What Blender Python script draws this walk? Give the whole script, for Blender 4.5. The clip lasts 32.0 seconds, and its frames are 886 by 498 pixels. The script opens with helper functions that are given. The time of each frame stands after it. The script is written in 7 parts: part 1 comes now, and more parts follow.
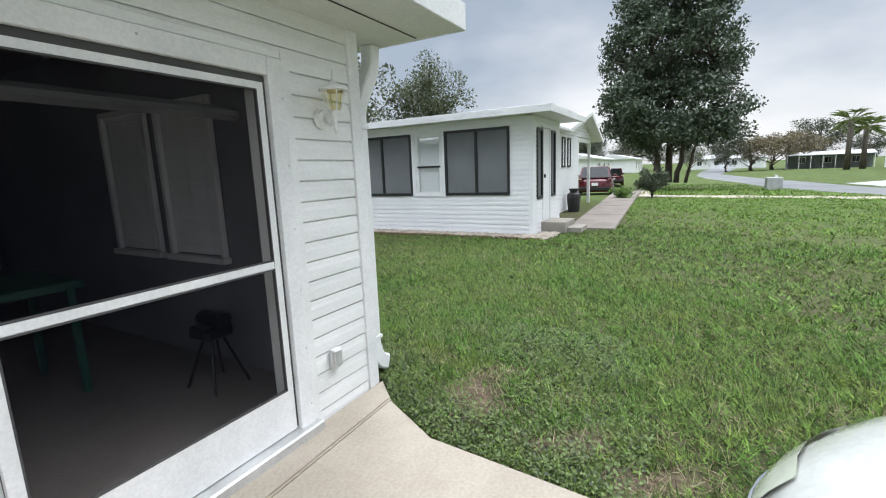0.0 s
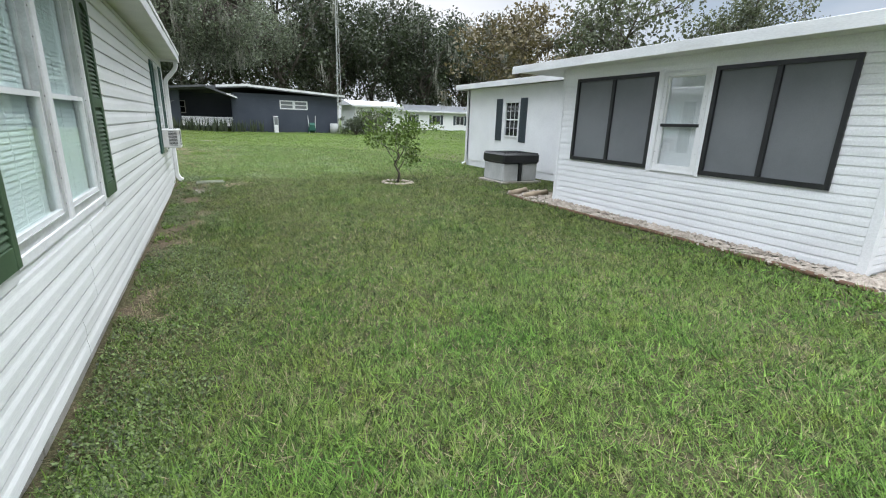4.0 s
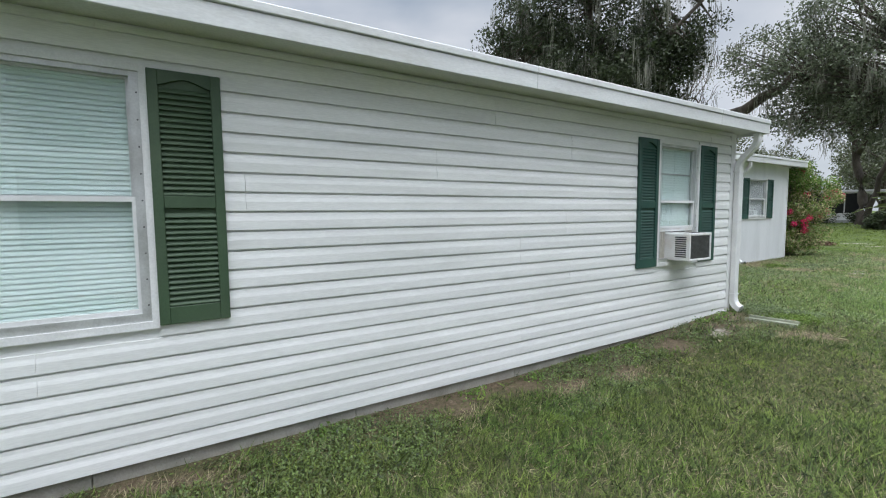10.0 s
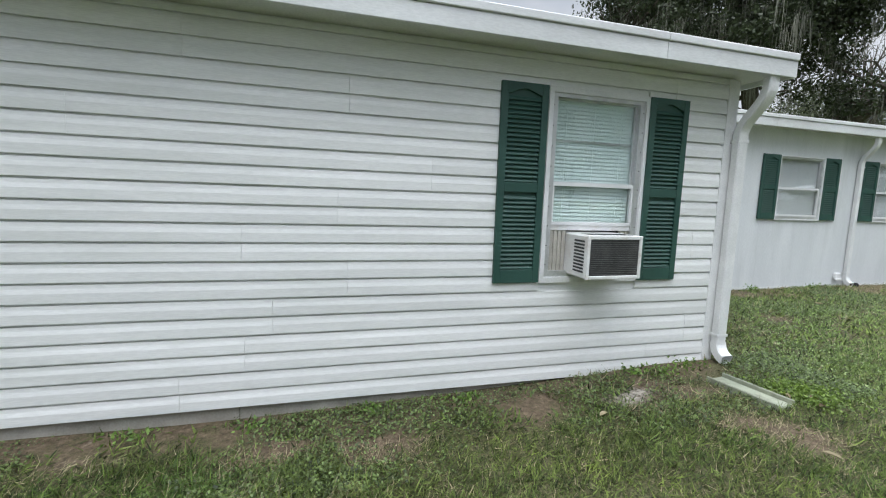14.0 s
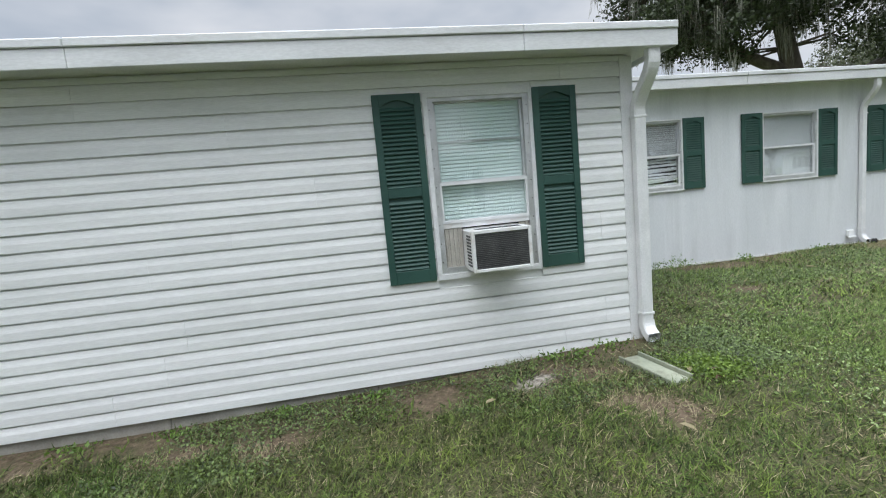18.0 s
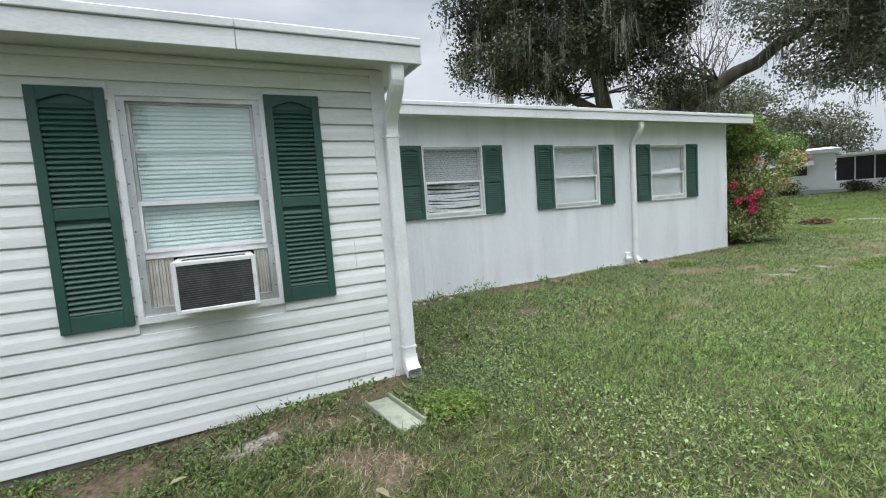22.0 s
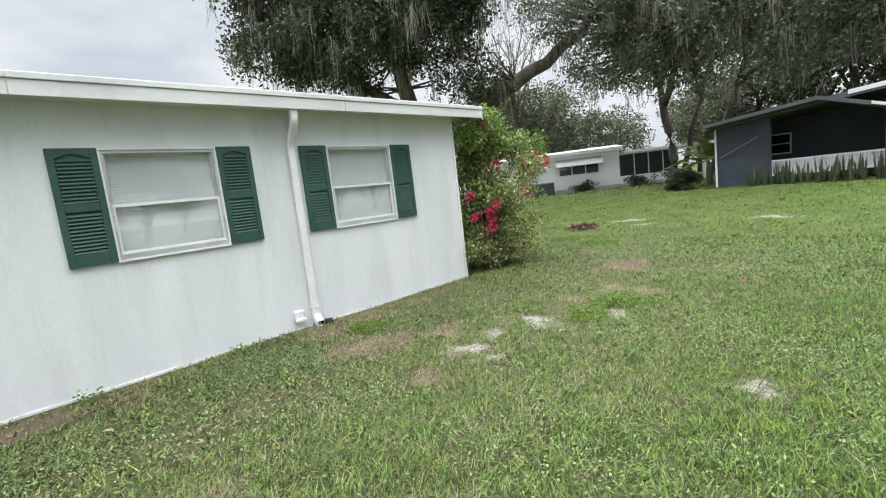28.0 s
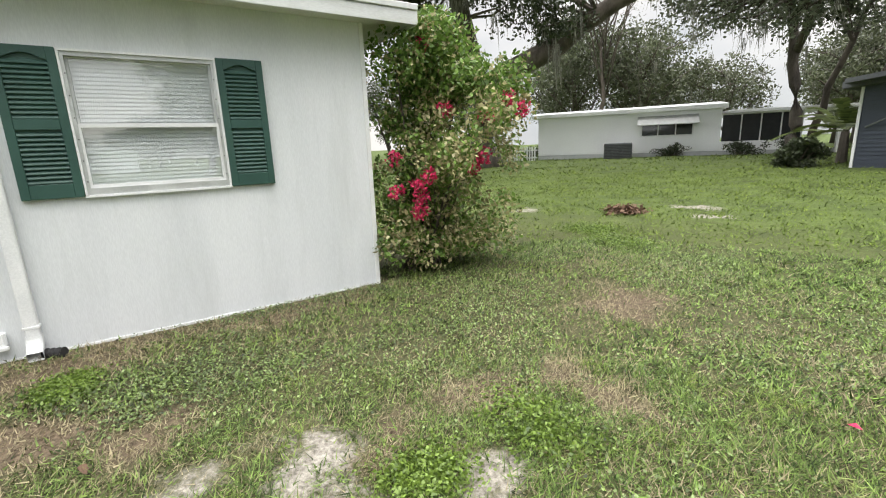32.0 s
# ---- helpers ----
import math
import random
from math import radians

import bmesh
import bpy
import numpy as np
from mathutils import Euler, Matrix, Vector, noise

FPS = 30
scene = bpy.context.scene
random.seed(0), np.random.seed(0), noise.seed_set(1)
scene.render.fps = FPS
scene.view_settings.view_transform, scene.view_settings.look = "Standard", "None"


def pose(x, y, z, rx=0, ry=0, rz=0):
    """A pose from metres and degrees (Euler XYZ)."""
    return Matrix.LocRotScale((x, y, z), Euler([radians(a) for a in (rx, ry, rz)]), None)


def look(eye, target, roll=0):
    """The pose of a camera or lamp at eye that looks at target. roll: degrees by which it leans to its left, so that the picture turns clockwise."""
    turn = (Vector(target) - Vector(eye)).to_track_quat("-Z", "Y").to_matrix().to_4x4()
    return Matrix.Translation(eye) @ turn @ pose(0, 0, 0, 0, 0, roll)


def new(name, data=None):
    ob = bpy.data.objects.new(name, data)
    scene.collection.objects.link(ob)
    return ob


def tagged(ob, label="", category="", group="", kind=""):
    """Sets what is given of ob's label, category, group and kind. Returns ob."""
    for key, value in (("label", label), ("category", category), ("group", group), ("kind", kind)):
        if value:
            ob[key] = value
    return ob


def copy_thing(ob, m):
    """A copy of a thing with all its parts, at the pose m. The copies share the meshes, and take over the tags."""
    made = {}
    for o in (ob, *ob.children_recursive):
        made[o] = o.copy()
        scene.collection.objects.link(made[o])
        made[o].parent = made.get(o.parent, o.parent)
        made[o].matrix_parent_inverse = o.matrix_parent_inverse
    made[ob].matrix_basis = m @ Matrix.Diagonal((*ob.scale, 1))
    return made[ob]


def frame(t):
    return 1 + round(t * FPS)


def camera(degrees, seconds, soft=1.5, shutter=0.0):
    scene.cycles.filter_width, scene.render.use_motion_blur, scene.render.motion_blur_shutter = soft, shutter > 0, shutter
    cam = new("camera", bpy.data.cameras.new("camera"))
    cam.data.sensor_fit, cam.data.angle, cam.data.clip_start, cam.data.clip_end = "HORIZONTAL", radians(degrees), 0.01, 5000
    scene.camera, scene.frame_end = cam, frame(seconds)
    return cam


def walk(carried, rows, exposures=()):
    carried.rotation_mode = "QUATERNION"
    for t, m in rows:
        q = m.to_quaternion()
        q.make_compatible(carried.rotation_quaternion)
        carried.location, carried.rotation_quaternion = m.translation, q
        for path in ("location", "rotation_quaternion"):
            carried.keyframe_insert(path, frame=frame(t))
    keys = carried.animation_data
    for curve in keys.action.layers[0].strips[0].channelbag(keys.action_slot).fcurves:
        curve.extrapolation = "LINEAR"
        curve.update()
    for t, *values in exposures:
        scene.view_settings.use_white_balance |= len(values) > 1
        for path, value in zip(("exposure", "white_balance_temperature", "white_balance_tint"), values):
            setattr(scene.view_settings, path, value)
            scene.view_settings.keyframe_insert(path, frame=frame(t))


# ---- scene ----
cam = camera(89.7, 32.0, 1.1)
PATH = [
    (0, (-2.046, -1.706, 1.399), (-0.041, -0.567, 0.998), -2.2),
    (0.5, (-1.749, -1.503, 1.411), (0.442, -0.820, 0.955), -0.8),
    (1, (-1.382, -1.445, 1.418), (0.870, -1.044, 0.927), 0.8),
    (1.5, (-0.980, -1.301, 1.478), (1.260, -0.883, 0.949), 2.5),
    (2, (-0.651, -1.199, 1.516), (1.548, -0.627, 0.951), 3.6),
    (2.5, (-0.262, -1.207, 1.514), (1.837, -0.353, 0.932), 3.8),
    (3, (0.084, -1.092, 1.472), (2.004, 0.106, 0.880), 3.2),
    (3.5, (0.484, -0.958, 1.486), (2.038, 0.689, 0.894), 1.1),
    (4, (0.858, -0.792, 1.448), (1.880, 1.213, 0.808), 1.9),
    (4.5, (1.000, -0.555, 1.371), (1.515, 1.634, 0.724), 3.6),
    (6.5, (2.252, 0.675, 1.423), (0.793, 2.422, 0.877), -4.6),
    (7, (2.578, 0.958, 1.423), (0.875, 2.477, 0.901), -3.7),
    (7.5, (2.714, 1.415, 1.466), (0.851, 2.814, 1.251), -1.9),
    (8, (2.871, 1.850, 1.475), (0.949, 3.182, 1.555), -1.9),
    (8.5, (2.972, 2.260, 1.471), (0.983, 3.492, 1.498), -1.4),
    (9, (3.023, 2.746, 1.481), (1.028, 3.969, 1.418), -1.7),
    (9.5, (3.108, 3.193, 1.460), (1.133, 4.438, 1.300), -1.5),
    (10, (3.181, 3.668, 1.426), (1.210, 4.915, 1.243), -0.5),
    (10.5, (3.160, 4.137, 1.416), (1.179, 5.366, 1.213), 0.5),
    (11, (3.179, 4.607, 1.382), (1.163, 5.777, 1.179), 0.7),
    (11.5, (3.178, 5.057, 1.384), (1.129, 6.171, 1.193), 0.8),
    (12, (3.082, 5.499, 1.433), (1.003, 6.554, 1.234), 1.0),
    (12.5, (3.057, 5.887, 1.439), (0.955, 6.894, 1.232), 1.6),
    (13, (3.151, 6.274, 1.422), (1.012, 7.200, 1.211), 2.1),
    (13.5, (3.137, 6.663, 1.425), (0.957, 7.479, 1.181), 2.3),
    (14, (3.167, 6.987, 1.425), (0.937, 7.641, 1.149), 2.0),
    (14.5, (3.349, 7.250, 1.409), (1.083, 7.751, 1.101), 0.9),
    (15, (3.418, 7.576, 1.391), (1.152, 8.064, 1.069), -0.0),
    (15.5, (3.464, 7.828, 1.397), (1.186, 8.250, 1.071), -1.0),
    (17.5, (3.634, 8.133, 1.453), (1.333, 8.478, 1.206), -4.8),
    (18, (3.642, 8.168, 1.445), (1.349, 8.549, 1.179), -5.3),
    (18.5, (3.649, 8.194, 1.455), (1.369, 8.630, 1.161), -5.4),
    (19, (3.602, 8.291, 1.433), (1.335, 8.779, 1.117), -5.1),
    (19.5, (3.440, 8.472, 1.423), (1.183, 8.987, 1.080), -4.5),
    (20, (3.422, 8.630, 1.433), (1.172, 9.154, 1.061), -3.7),
    (20.5, (3.522, 8.800, 1.423), (1.282, 9.353, 1.032), -3.2),
    (21, (3.590, 8.878, 1.417), (1.375, 9.531, 1.034), -3.2),
    (21.5, (3.616, 9.031, 1.415), (1.448, 9.853, 1.100), -3.4),
    (22, (3.510, 9.277, 1.388), (1.415, 10.295, 1.171), -4.2),
    (22.5, (3.408, 9.524, 1.508), (1.358, 10.649, 1.451), -4.9),
    (23, (3.397, 9.812, 1.569), (1.315, 10.880, 1.537), -4.3),
    (23.5, (3.416, 10.047, 1.537), (1.353, 11.140, 1.399), -4.8),
    (24, (3.316, 10.360, 1.548), (1.365, 11.637, 1.344), -5.0),
    (24.5, (3.312, 10.697, 1.522), (1.491, 12.152, 1.323), -3.3),
    (25, (3.311, 11.067, 1.493), (1.571, 12.621, 1.302), -2.5),
    (25.5, (3.226, 11.468, 1.491), (1.541, 13.078, 1.281), -3.6),
    (26, (3.215, 11.911, 1.501), (1.542, 13.529, 1.262), -5.0),
    (26.5, (3.165, 12.319, 1.492), (1.448, 13.888, 1.232), -6.4),
    (28.5, (2.596, 14.091, 1.539), (0.932, 15.705, 1.217), -6.4),
    (29, (2.546, 14.524, 1.541), (0.889, 16.137, 1.175), -6.1),
    (29.5, (2.437, 14.942, 1.535), (0.647, 16.406, 1.172), -6.1),
    (30, (2.269, 15.294, 1.546), (0.404, 16.656, 1.169), -5.7),
    (30.5, (2.242, 15.711, 1.560), (0.384, 17.056, 1.099), -4.0),
    (31, (2.156, 16.112, 1.502), (0.332, 17.482, 0.983), -2.0),
    (31.5, (2.036, 16.571, 1.521), (0.245, 17.990, 1.017), -1.2),
    (32, (1.893, 17.062, 1.495), (-0.022, 18.303, 0.976), -2.2),
]
EXPOSURE = [(0, 0.35, 6500, 10), (1, 0.25, 6500, 10), (2, 0.27, 6500, 10), (3, 0.60, 6500, 10), (4, 0.5, 6500, 10), (7, 0.36, 6500, 10), (8, 0.22, 6500, 10), (9, 0.22, 6450, 10), (12, 0.22, 6450, 11), (15, 0.24, 6500, 10), (19, 0.22, 6500, 10),
            (22, 0.35, 6500, 10), (23, 0.28, 6500, 10), (24, 0.34, 6550, 10), (25, 0.52, 6650, 8), (26, 0.58, 6750, 8), (29, 0.58, 6850, 9), (32, 0.60, 7200, 11)]
walk(cam, [(t, look(eye, target, roll)) for t, eye, target, roll in PATH], EXPOSURE)


# ---- sky, sun, exposure ----
world = bpy.data.worlds.new("overcast_sky")
scene.world = world
world.use_nodes = True
wn, wl = world.node_tree.nodes, world.node_tree.links
wn.clear()
w_out = wn.new("ShaderNodeOutputWorld")
w_sky = wn.new("ShaderNodeTexSky")
w_sky.sky_type = 'NISHITA'
w_sky.sun_disc = False
w_sky.sun_elevation = radians(68)
w_sky.sun_rotation = radians(138)
w_bg = wn.new("ShaderNodeBackground")
w_bg.inputs[1].default_value = 0.10
w_co = wn.new("ShaderNodeTexCoord")
w_sep = wn.new("ShaderNodeSeparateXYZ")
w_map = wn.new("ShaderNodeMapping")
w_map.inputs["Scale"].default_value = (1.0, 1.0, 2.6)
w_n1 = wn.new("ShaderNodeTexNoise")
w_n1.inputs["Scale"].default_value = 1.7
w_n1.inputs["Detail"].default_value = 5
w_n1.inputs["Roughness"].default_value = 0.5
w_ramp = wn.new("ShaderNodeValToRGB")
w_ramp.color_ramp.elements[0].position = 0.36
w_ramp.color_ramp.elements[0].color = (0.42, 0.49, 0.585, 1)
w_ramp.color_ramp.elements[1].position = 0.70
w_ramp.color_ramp.elements[1].color = (0.96, 0.97, 1.0, 1)
w_zen = wn.new("ShaderNodeMapRange")
w_zen.inputs[1].default_value, w_zen.inputs[2].default_value = 0.48, 0.88
w_zen.inputs[3].default_value, w_zen.inputs[4].default_value = 0.82, 5.8
w_cl = wn.new("ShaderNodeBackground")
w_mix = wn.new("ShaderNodeMixShader")
w_mix.inputs[0].default_value = 0.88
wl.new(w_sky.outputs[0], w_bg.inputs[0])
wl.new(w_co.outputs["Generated"], w_map.inputs[0])
wl.new(w_map.outputs[0], w_n1.inputs["Vector"])
wl.new(w_n1.outputs["Fac"], w_ramp.inputs[0])
wl.new(w_ramp.outputs[0], w_cl.inputs[0])
wl.new(w_co.outputs["Generated"], w_sep.inputs[0])
wl.new(w_sep.outputs[2], w_zen.inputs[0])
wl.new(w_zen.outputs[0], w_cl.inputs[1])
wl.new(w_bg.outputs[0], w_mix.inputs[1])
wl.new(w_cl.outputs[0], w_mix.inputs[2])
wl.new(w_mix.outputs[0], w_out.inputs[0])

sun = new("sun", bpy.data.lights.new("sun", 'SUN'))
sun.data.energy = 0.9
sun.data.angle = radians(40)
sun.data.color = (1.0, 0.97, 0.92)
sun.matrix_world = look((8, -9, 30), (0, 0, 0))


# ---- materials ----
def ramp2(nt, fac, c0, c1, p0=0.35, p1=0.65):
    r = nt.nodes.new("ShaderNodeValToRGB")
    r.color_ramp.elements[0].position, r.color_ramp.elements[1].position = p0, p1
    r.color_ramp.elements[0].color, r.color_ramp.elements[1].color = (*c0, 1), (*c1, 1)
    nt.links.new(fac, r.inputs[0])
    return r.outputs[0]


def noise_fac(nt, vec, scale, detail=3, rough=0.55, dist=0.0):
    n = nt.nodes.new("ShaderNodeTexNoise")
    n.inputs["Scale"].default_value, n.inputs["Detail"].default_value = scale, detail
    n.inputs["Roughness"].default_value, n.inputs["Distortion"].default_value = rough, dist
    nt.links.new(vec, n.inputs["Vector"])
    return n.outputs["Fac"]


def mix_rgb(nt, fac, a, b, mode='MIX'):
    m = nt.nodes.new("ShaderNodeMix")
    m.data_type, m.blend_type = 'RGBA', mode
    for sock, val in ((m.inputs[0], fac), (m.inputs[6], a), (m.inputs[7], b)):
        if isinstance(val, (int, float)):
            sock.default_value = val
        elif isinstance(val, tuple):
            sock.default_value = (*val, 1)
        else:
            nt.links.new(val, sock)
    return m.outputs[2]


def surface(name, c0, c1, scale=3.0, grain=40.0, rough=0.6, bump=0.15, dist=0.004, metal=0.0, stain=None,
            stain_scale=1.2, stain_amt=0.5, stretch=(1, 1, 1), spec=0.5, vary=0.0, coat=0.0):
    """A painted or natural surface: two-scale colour variation, optional stains, fine relief."""
    m = bpy.data.materials.new(name)
    m.use_nodes = True
    nt = m.node_tree
    b = nt.nodes["Principled BSDF"]
    tc = nt.nodes.new("ShaderNodeNewGeometry")
    mp = nt.nodes.new("ShaderNodeMapping")
    mp.inputs["Scale"].default_value = stretch
    nt.links.new(tc.outputs["Position"], mp.inputs[0])
    vec = mp.outputs[0]
    col = ramp2(nt, noise_fac(nt, vec, scale, 4), c0, c1)
    fine = noise_fac(nt, vec, grain, 2)
    col = mix_rgb(nt, 0.18, col, ramp2(nt, fine, tuple(v * 0.72 for v in c0), tuple(min(1, v * 1.12) for v in c1)))
    if stain:
        f = noise_fac(nt, vec, stain_scale, 5, 0.65)
        rr = nt.nodes.new("ShaderNodeMapRange")
        rr.inputs[1].default_value, rr.inputs[2].default_value = 0.5, 0.75
        rr.inputs[3].default_value, rr.inputs[4].default_value = 0.0, stain_amt
        nt.links.new(f, rr.inputs[0])
        col = mix_rgb(nt, rr.outputs[0], col, stain)
    if vary:
        oi = nt.nodes.new("ShaderNodeObjectInfo")
        rv = nt.nodes.new("ShaderNodeMapRange")
        rv.inputs[3].default_value, rv.inputs[4].default_value = 1 - vary, 1 + vary
        nt.links.new(oi.outputs["Random"], rv.inputs[0])
        hs = nt.nodes.new("ShaderNodeHueSaturation")
        nt.links.new(rv.outputs[0], hs.inputs["Value"])
        nt.links.new(col, hs.inputs["Color"])
        col = hs.outputs[0]
    nt.links.new(col, b.inputs["Base Color"])
    b.inputs["Roughness"].default_value = rough
    b.inputs["Metallic"].default_value = metal
    b.inputs["Specular IOR Level"].default_value = spec
    b.inputs["Coat Weight"].default_value = coat
    if bump:
        bp = nt.nodes.new("ShaderNodeBump")
        bp.inputs["Strength"].default_value, bp.inputs["Distance"].default_value = bump, dist
        nt.links.new(fine, bp.inputs["Height"])
        nt.links.new(bp.outputs[0], b.inputs["Normal"])
    return m


def glass(name, tint, gloss=0.04):
    """A window pane: clear with a slight tint, gloss by angle."""
    m = bpy.data.materials.new(name)
    m.use_nodes = True
    nt = m.node_tree
    nt.nodes.clear()
    out = nt.nodes.new("ShaderNodeOutputMaterial")
    tr = nt.nodes.new("ShaderNodeBsdfTransparent")
    tr.inputs[0].default_value = (*tint, 1)
    gl = nt.nodes.new("ShaderNodeBsdfGlossy")
    gl.inputs["Roughness"].default_value = 0.02
    lw = nt.nodes.new("ShaderNodeLayerWeight")
    lw.inputs[0].default_value = 0.5
    fr = nt.nodes.new("ShaderNodeMath")
    fr.operation = 'POWER'
    fr.inputs[1].default_value = 5.0
    nt.links.new(lw.outputs["Facing"], fr.inputs[0])
    ad = nt.nodes.new("ShaderNodeMath")
    ad.operation = 'MULTIPLY_ADD'
    ad.use_clamp = True
    ad.inputs[1].default_value = 0.45
    ad.inputs[2].default_value = gloss
    mx = nt.nodes.new("ShaderNodeMixShader")
    nt.links.new(fr.outputs[0], ad.inputs[0])
    nt.links.new(ad.outputs[0], mx.inputs[0])
    nt.links.new(tr.outputs[0], mx.inputs[1])
    nt.links.new(gl.outputs[0], mx.inputs[2])
    nt.links.new(mx.outputs[0], out.inputs[0])
    return m


def mesh_screen(name, col, clear):
    """Insect screen: fine dark weave, part of the light passes."""
    m = bpy.data.materials.new(name)
    m.use_nodes = True
    nt = m.node_tree
    nt.nodes.clear()
    out = nt.nodes.new("ShaderNodeOutputMaterial")
    tr = nt.nodes.new("ShaderNodeBsdfTransparent")
    df = nt.nodes.new("ShaderNodeBsdfDiffuse")
    df.inputs[0].default_value = (*col, 1)
    mx = nt.nodes.new("ShaderNodeMixShader")
    mx.inputs[0].default_value = 1 - clear
    nt.links.new(tr.outputs[0], mx.inputs[1])
    nt.links.new(df.outputs[0], mx.inputs[2])
    nt.links.new(mx.outputs[0], out.inputs[0])
    return m


def leafy(name, dark, light, scale=6.0, through_light=0.25, rough=0.5, island=0.55, third=None):
    """Leaves or blades: each one its own shade, with slower drifts of colour over the plant."""
    m = bpy.data.materials.new(name)
    m.use_nodes = True
    nt = m.node_tree
    b = nt.nodes["Principled BSDF"]
    out = nt.nodes["Material Output"]
    tc = nt.nodes.new("ShaderNodeNewGeometry")
    a = noise_fac(nt, tc.outputs["Position"], scale, 2)
    c = noise_fac(nt, tc.outputs["Position"], scale * 0.12, 3)
    col = ramp2(nt, a, dark, light, 0.3, 0.7)
    col = mix_rgb(nt, 0.5, col, ramp2(nt, c, tuple(v * 0.7 for v in dark), tuple(v * 1.15 for v in light)))
    each = ramp2(nt, tc.outputs["Random Per Island"], tuple(v * 0.5 for v in dark), tuple(min(1, v * 1.45) for v in light), 0.0, 1.0)
    col = mix_rgb(nt, island, col, each)
    if third:
        f = nt.nodes.new("ShaderNodeMapRange")
        f.inputs[1].default_value, f.inputs[2].default_value = 0.50, 0.72
        f.inputs[3].default_value, f.inputs[4].default_value = 0.0, 0.75
        nt.links.new(noise_fac(nt, tc.outputs["Position"], 0.8, 4, 0.6), f.inputs[0])
        col = mix_rgb(nt, f.outputs[0], col, third)
    nt.links.new(col, b.inputs["Base Color"])
    b.inputs["Roughness"].default_value = rough
    tl = nt.nodes.new("ShaderNodeBsdfTranslucent")
    nt.links.new(col, tl.inputs[0])
    mx = nt.nodes.new("ShaderNodeMixShader")
    mx.inputs[0].default_value = through_light
    nt.links.new(b.outputs[0], mx.inputs[1])
    nt.links.new(tl.outputs[0], mx.inputs[2])
    nt.links.new(mx.outputs[0], out.inputs[0])
    return m


M_SIDE = surface("vinyl_siding", (0.755, 0.765, 0.755), (0.83, 0.835, 0.825), 1.3, 60, 0.42, 0.08, 0.001, stain=(0.46, 0.48, 0.45),
                 stain_scale=0.9, stain_amt=0.45, stretch=(1, 0.35, 3), vary=0.03)
M_TRIM = surface("white_trim_paint", (0.70, 0.71, 0.71), (0.82, 0.82, 0.82), 4, 80, 0.45, 0.1, 0.001, stain=(0.5, 0.5, 0.46), stain_amt=0.25)
M_FASC = surface("weathered_fascia_paint", (0.62, 0.63, 0.63), (0.75, 0.76, 0.76), 2, 50, 0.5, 0.12, 0.001, stain=(0.42, 0.41, 0.37),
                 stain_scale=2.2, stain_amt=0.5, stretch=(1, 0.5, 2))
M_SOFF = surface("soffit_paint", (0.62, 0.63, 0.60), (0.72, 0.72, 0.69), 2, 50, 0.6, 0.1, 0.001)
M_ALU = surface("bare_aluminium", (0.50, 0.51, 0.51), (0.66, 0.67, 0.67), 6, 90, 0.42, 0.1, 0.0008, metal=0.55, stain=(0.36, 0.35, 0.32), stain_amt=0.5)
M_SHUT = surface("green_shutter_plastic", (0.018, 0.062, 0.050), (0.030, 0.088, 0.070), 2.5, 90, 0.5, 0.1, 0.0008, stain=(0.06, 0.09, 0.075), stain_amt=0.25)
M_SHUT1 = surface("faded_green_shutter_plastic", (0.036, 0.072, 0.036), (0.056, 0.100, 0.052), 2.5, 90, 0.55, 0.1, 0.0008, stain=(0.10, 0.12, 0.085), stain_amt=0.3)
M_RIB = surface("ribbed_metal_paint", (0.655, 0.675, 0.69), (0.74, 0.755, 0.77), 0.8, 60, 0.5, 0.08, 0.001, stain=(0.50, 0.52, 0.515),
                stain_scale=1.5, stain_amt=0.5, stretch=(1, 2.6, 0.4))
M_BLIND = surface("blind_slat", (0.82, 0.92, 0.905), (0.89, 0.955, 0.945), 3, 30, 0.5, 0, 0.001)
M_BLINDW = surface("white_blind_slat", (0.83, 0.845, 0.855), (0.89, 0.90, 0.91), 3, 30, 0.5, 0, 0.001)
M_GLASS = glass("window_glass", (0.955, 0.985, 0.98), 0.08)
M_GLASSC = glass("clear_window_glass", (0.95, 0.965, 0.965), 0.15)
M_DARK = surface("unlit_room_and_dark_trim", (0.05, 0.05, 0.05), (0.08, 0.08, 0.08), 2, 20, 0.8, 0)
M_CONC = surface("concrete", (0.33, 0.285, 0.23), (0.47, 0.415, 0.345), 1.6, 60, 0.85, 0.35, 0.004, stain=(0.30, 0.25, 0.19), stain_scale=1.9, stain_amt=0.6)
M_BLOCK = surface("foundation_block", (0.26, 0.25, 0.22), (0.42, 0.40, 0.36), 3.5, 70, 0.9, 0.4, 0.004, stain=(0.16, 0.13, 0.10), stain_amt=0.6)
M_BLACK = surface("black_metal_frame", (0.012, 0.013, 0.014), (0.022, 0.023, 0.024), 4, 60, 0.4, 0.05)
M_SHADE = surface("grey_sun_screen", (0.14, 0.15, 0.158), (0.185, 0.195, 0.205), 1.2, 120, 0.6, 0.05)
M_SCREEN = mesh_screen("dark_insect_screen", (0.008, 0.0085, 0.012), 0.90)
M_ACW = surface("ac_white_paint", (0.70, 0.71, 0.70), (0.80, 0.80, 0.79), 5, 70, 0.4, 0.08, 0.0008, stain=(0.42, 0.33, 0.24), stain_scale=6, stain_amt=0.45)
M_ACG = surface("ac_coil_grille", (0.045, 0.046, 0.048), (0.09, 0.09, 0.092), 9, 120, 0.5, 0.2, 0.001, metal=0.4)
M_ACP = surface("ac_side_curtain", (0.42, 0.40, 0.35), (0.56, 0.53, 0.47), 8, 80, 0.6, 0.1, 0.001)
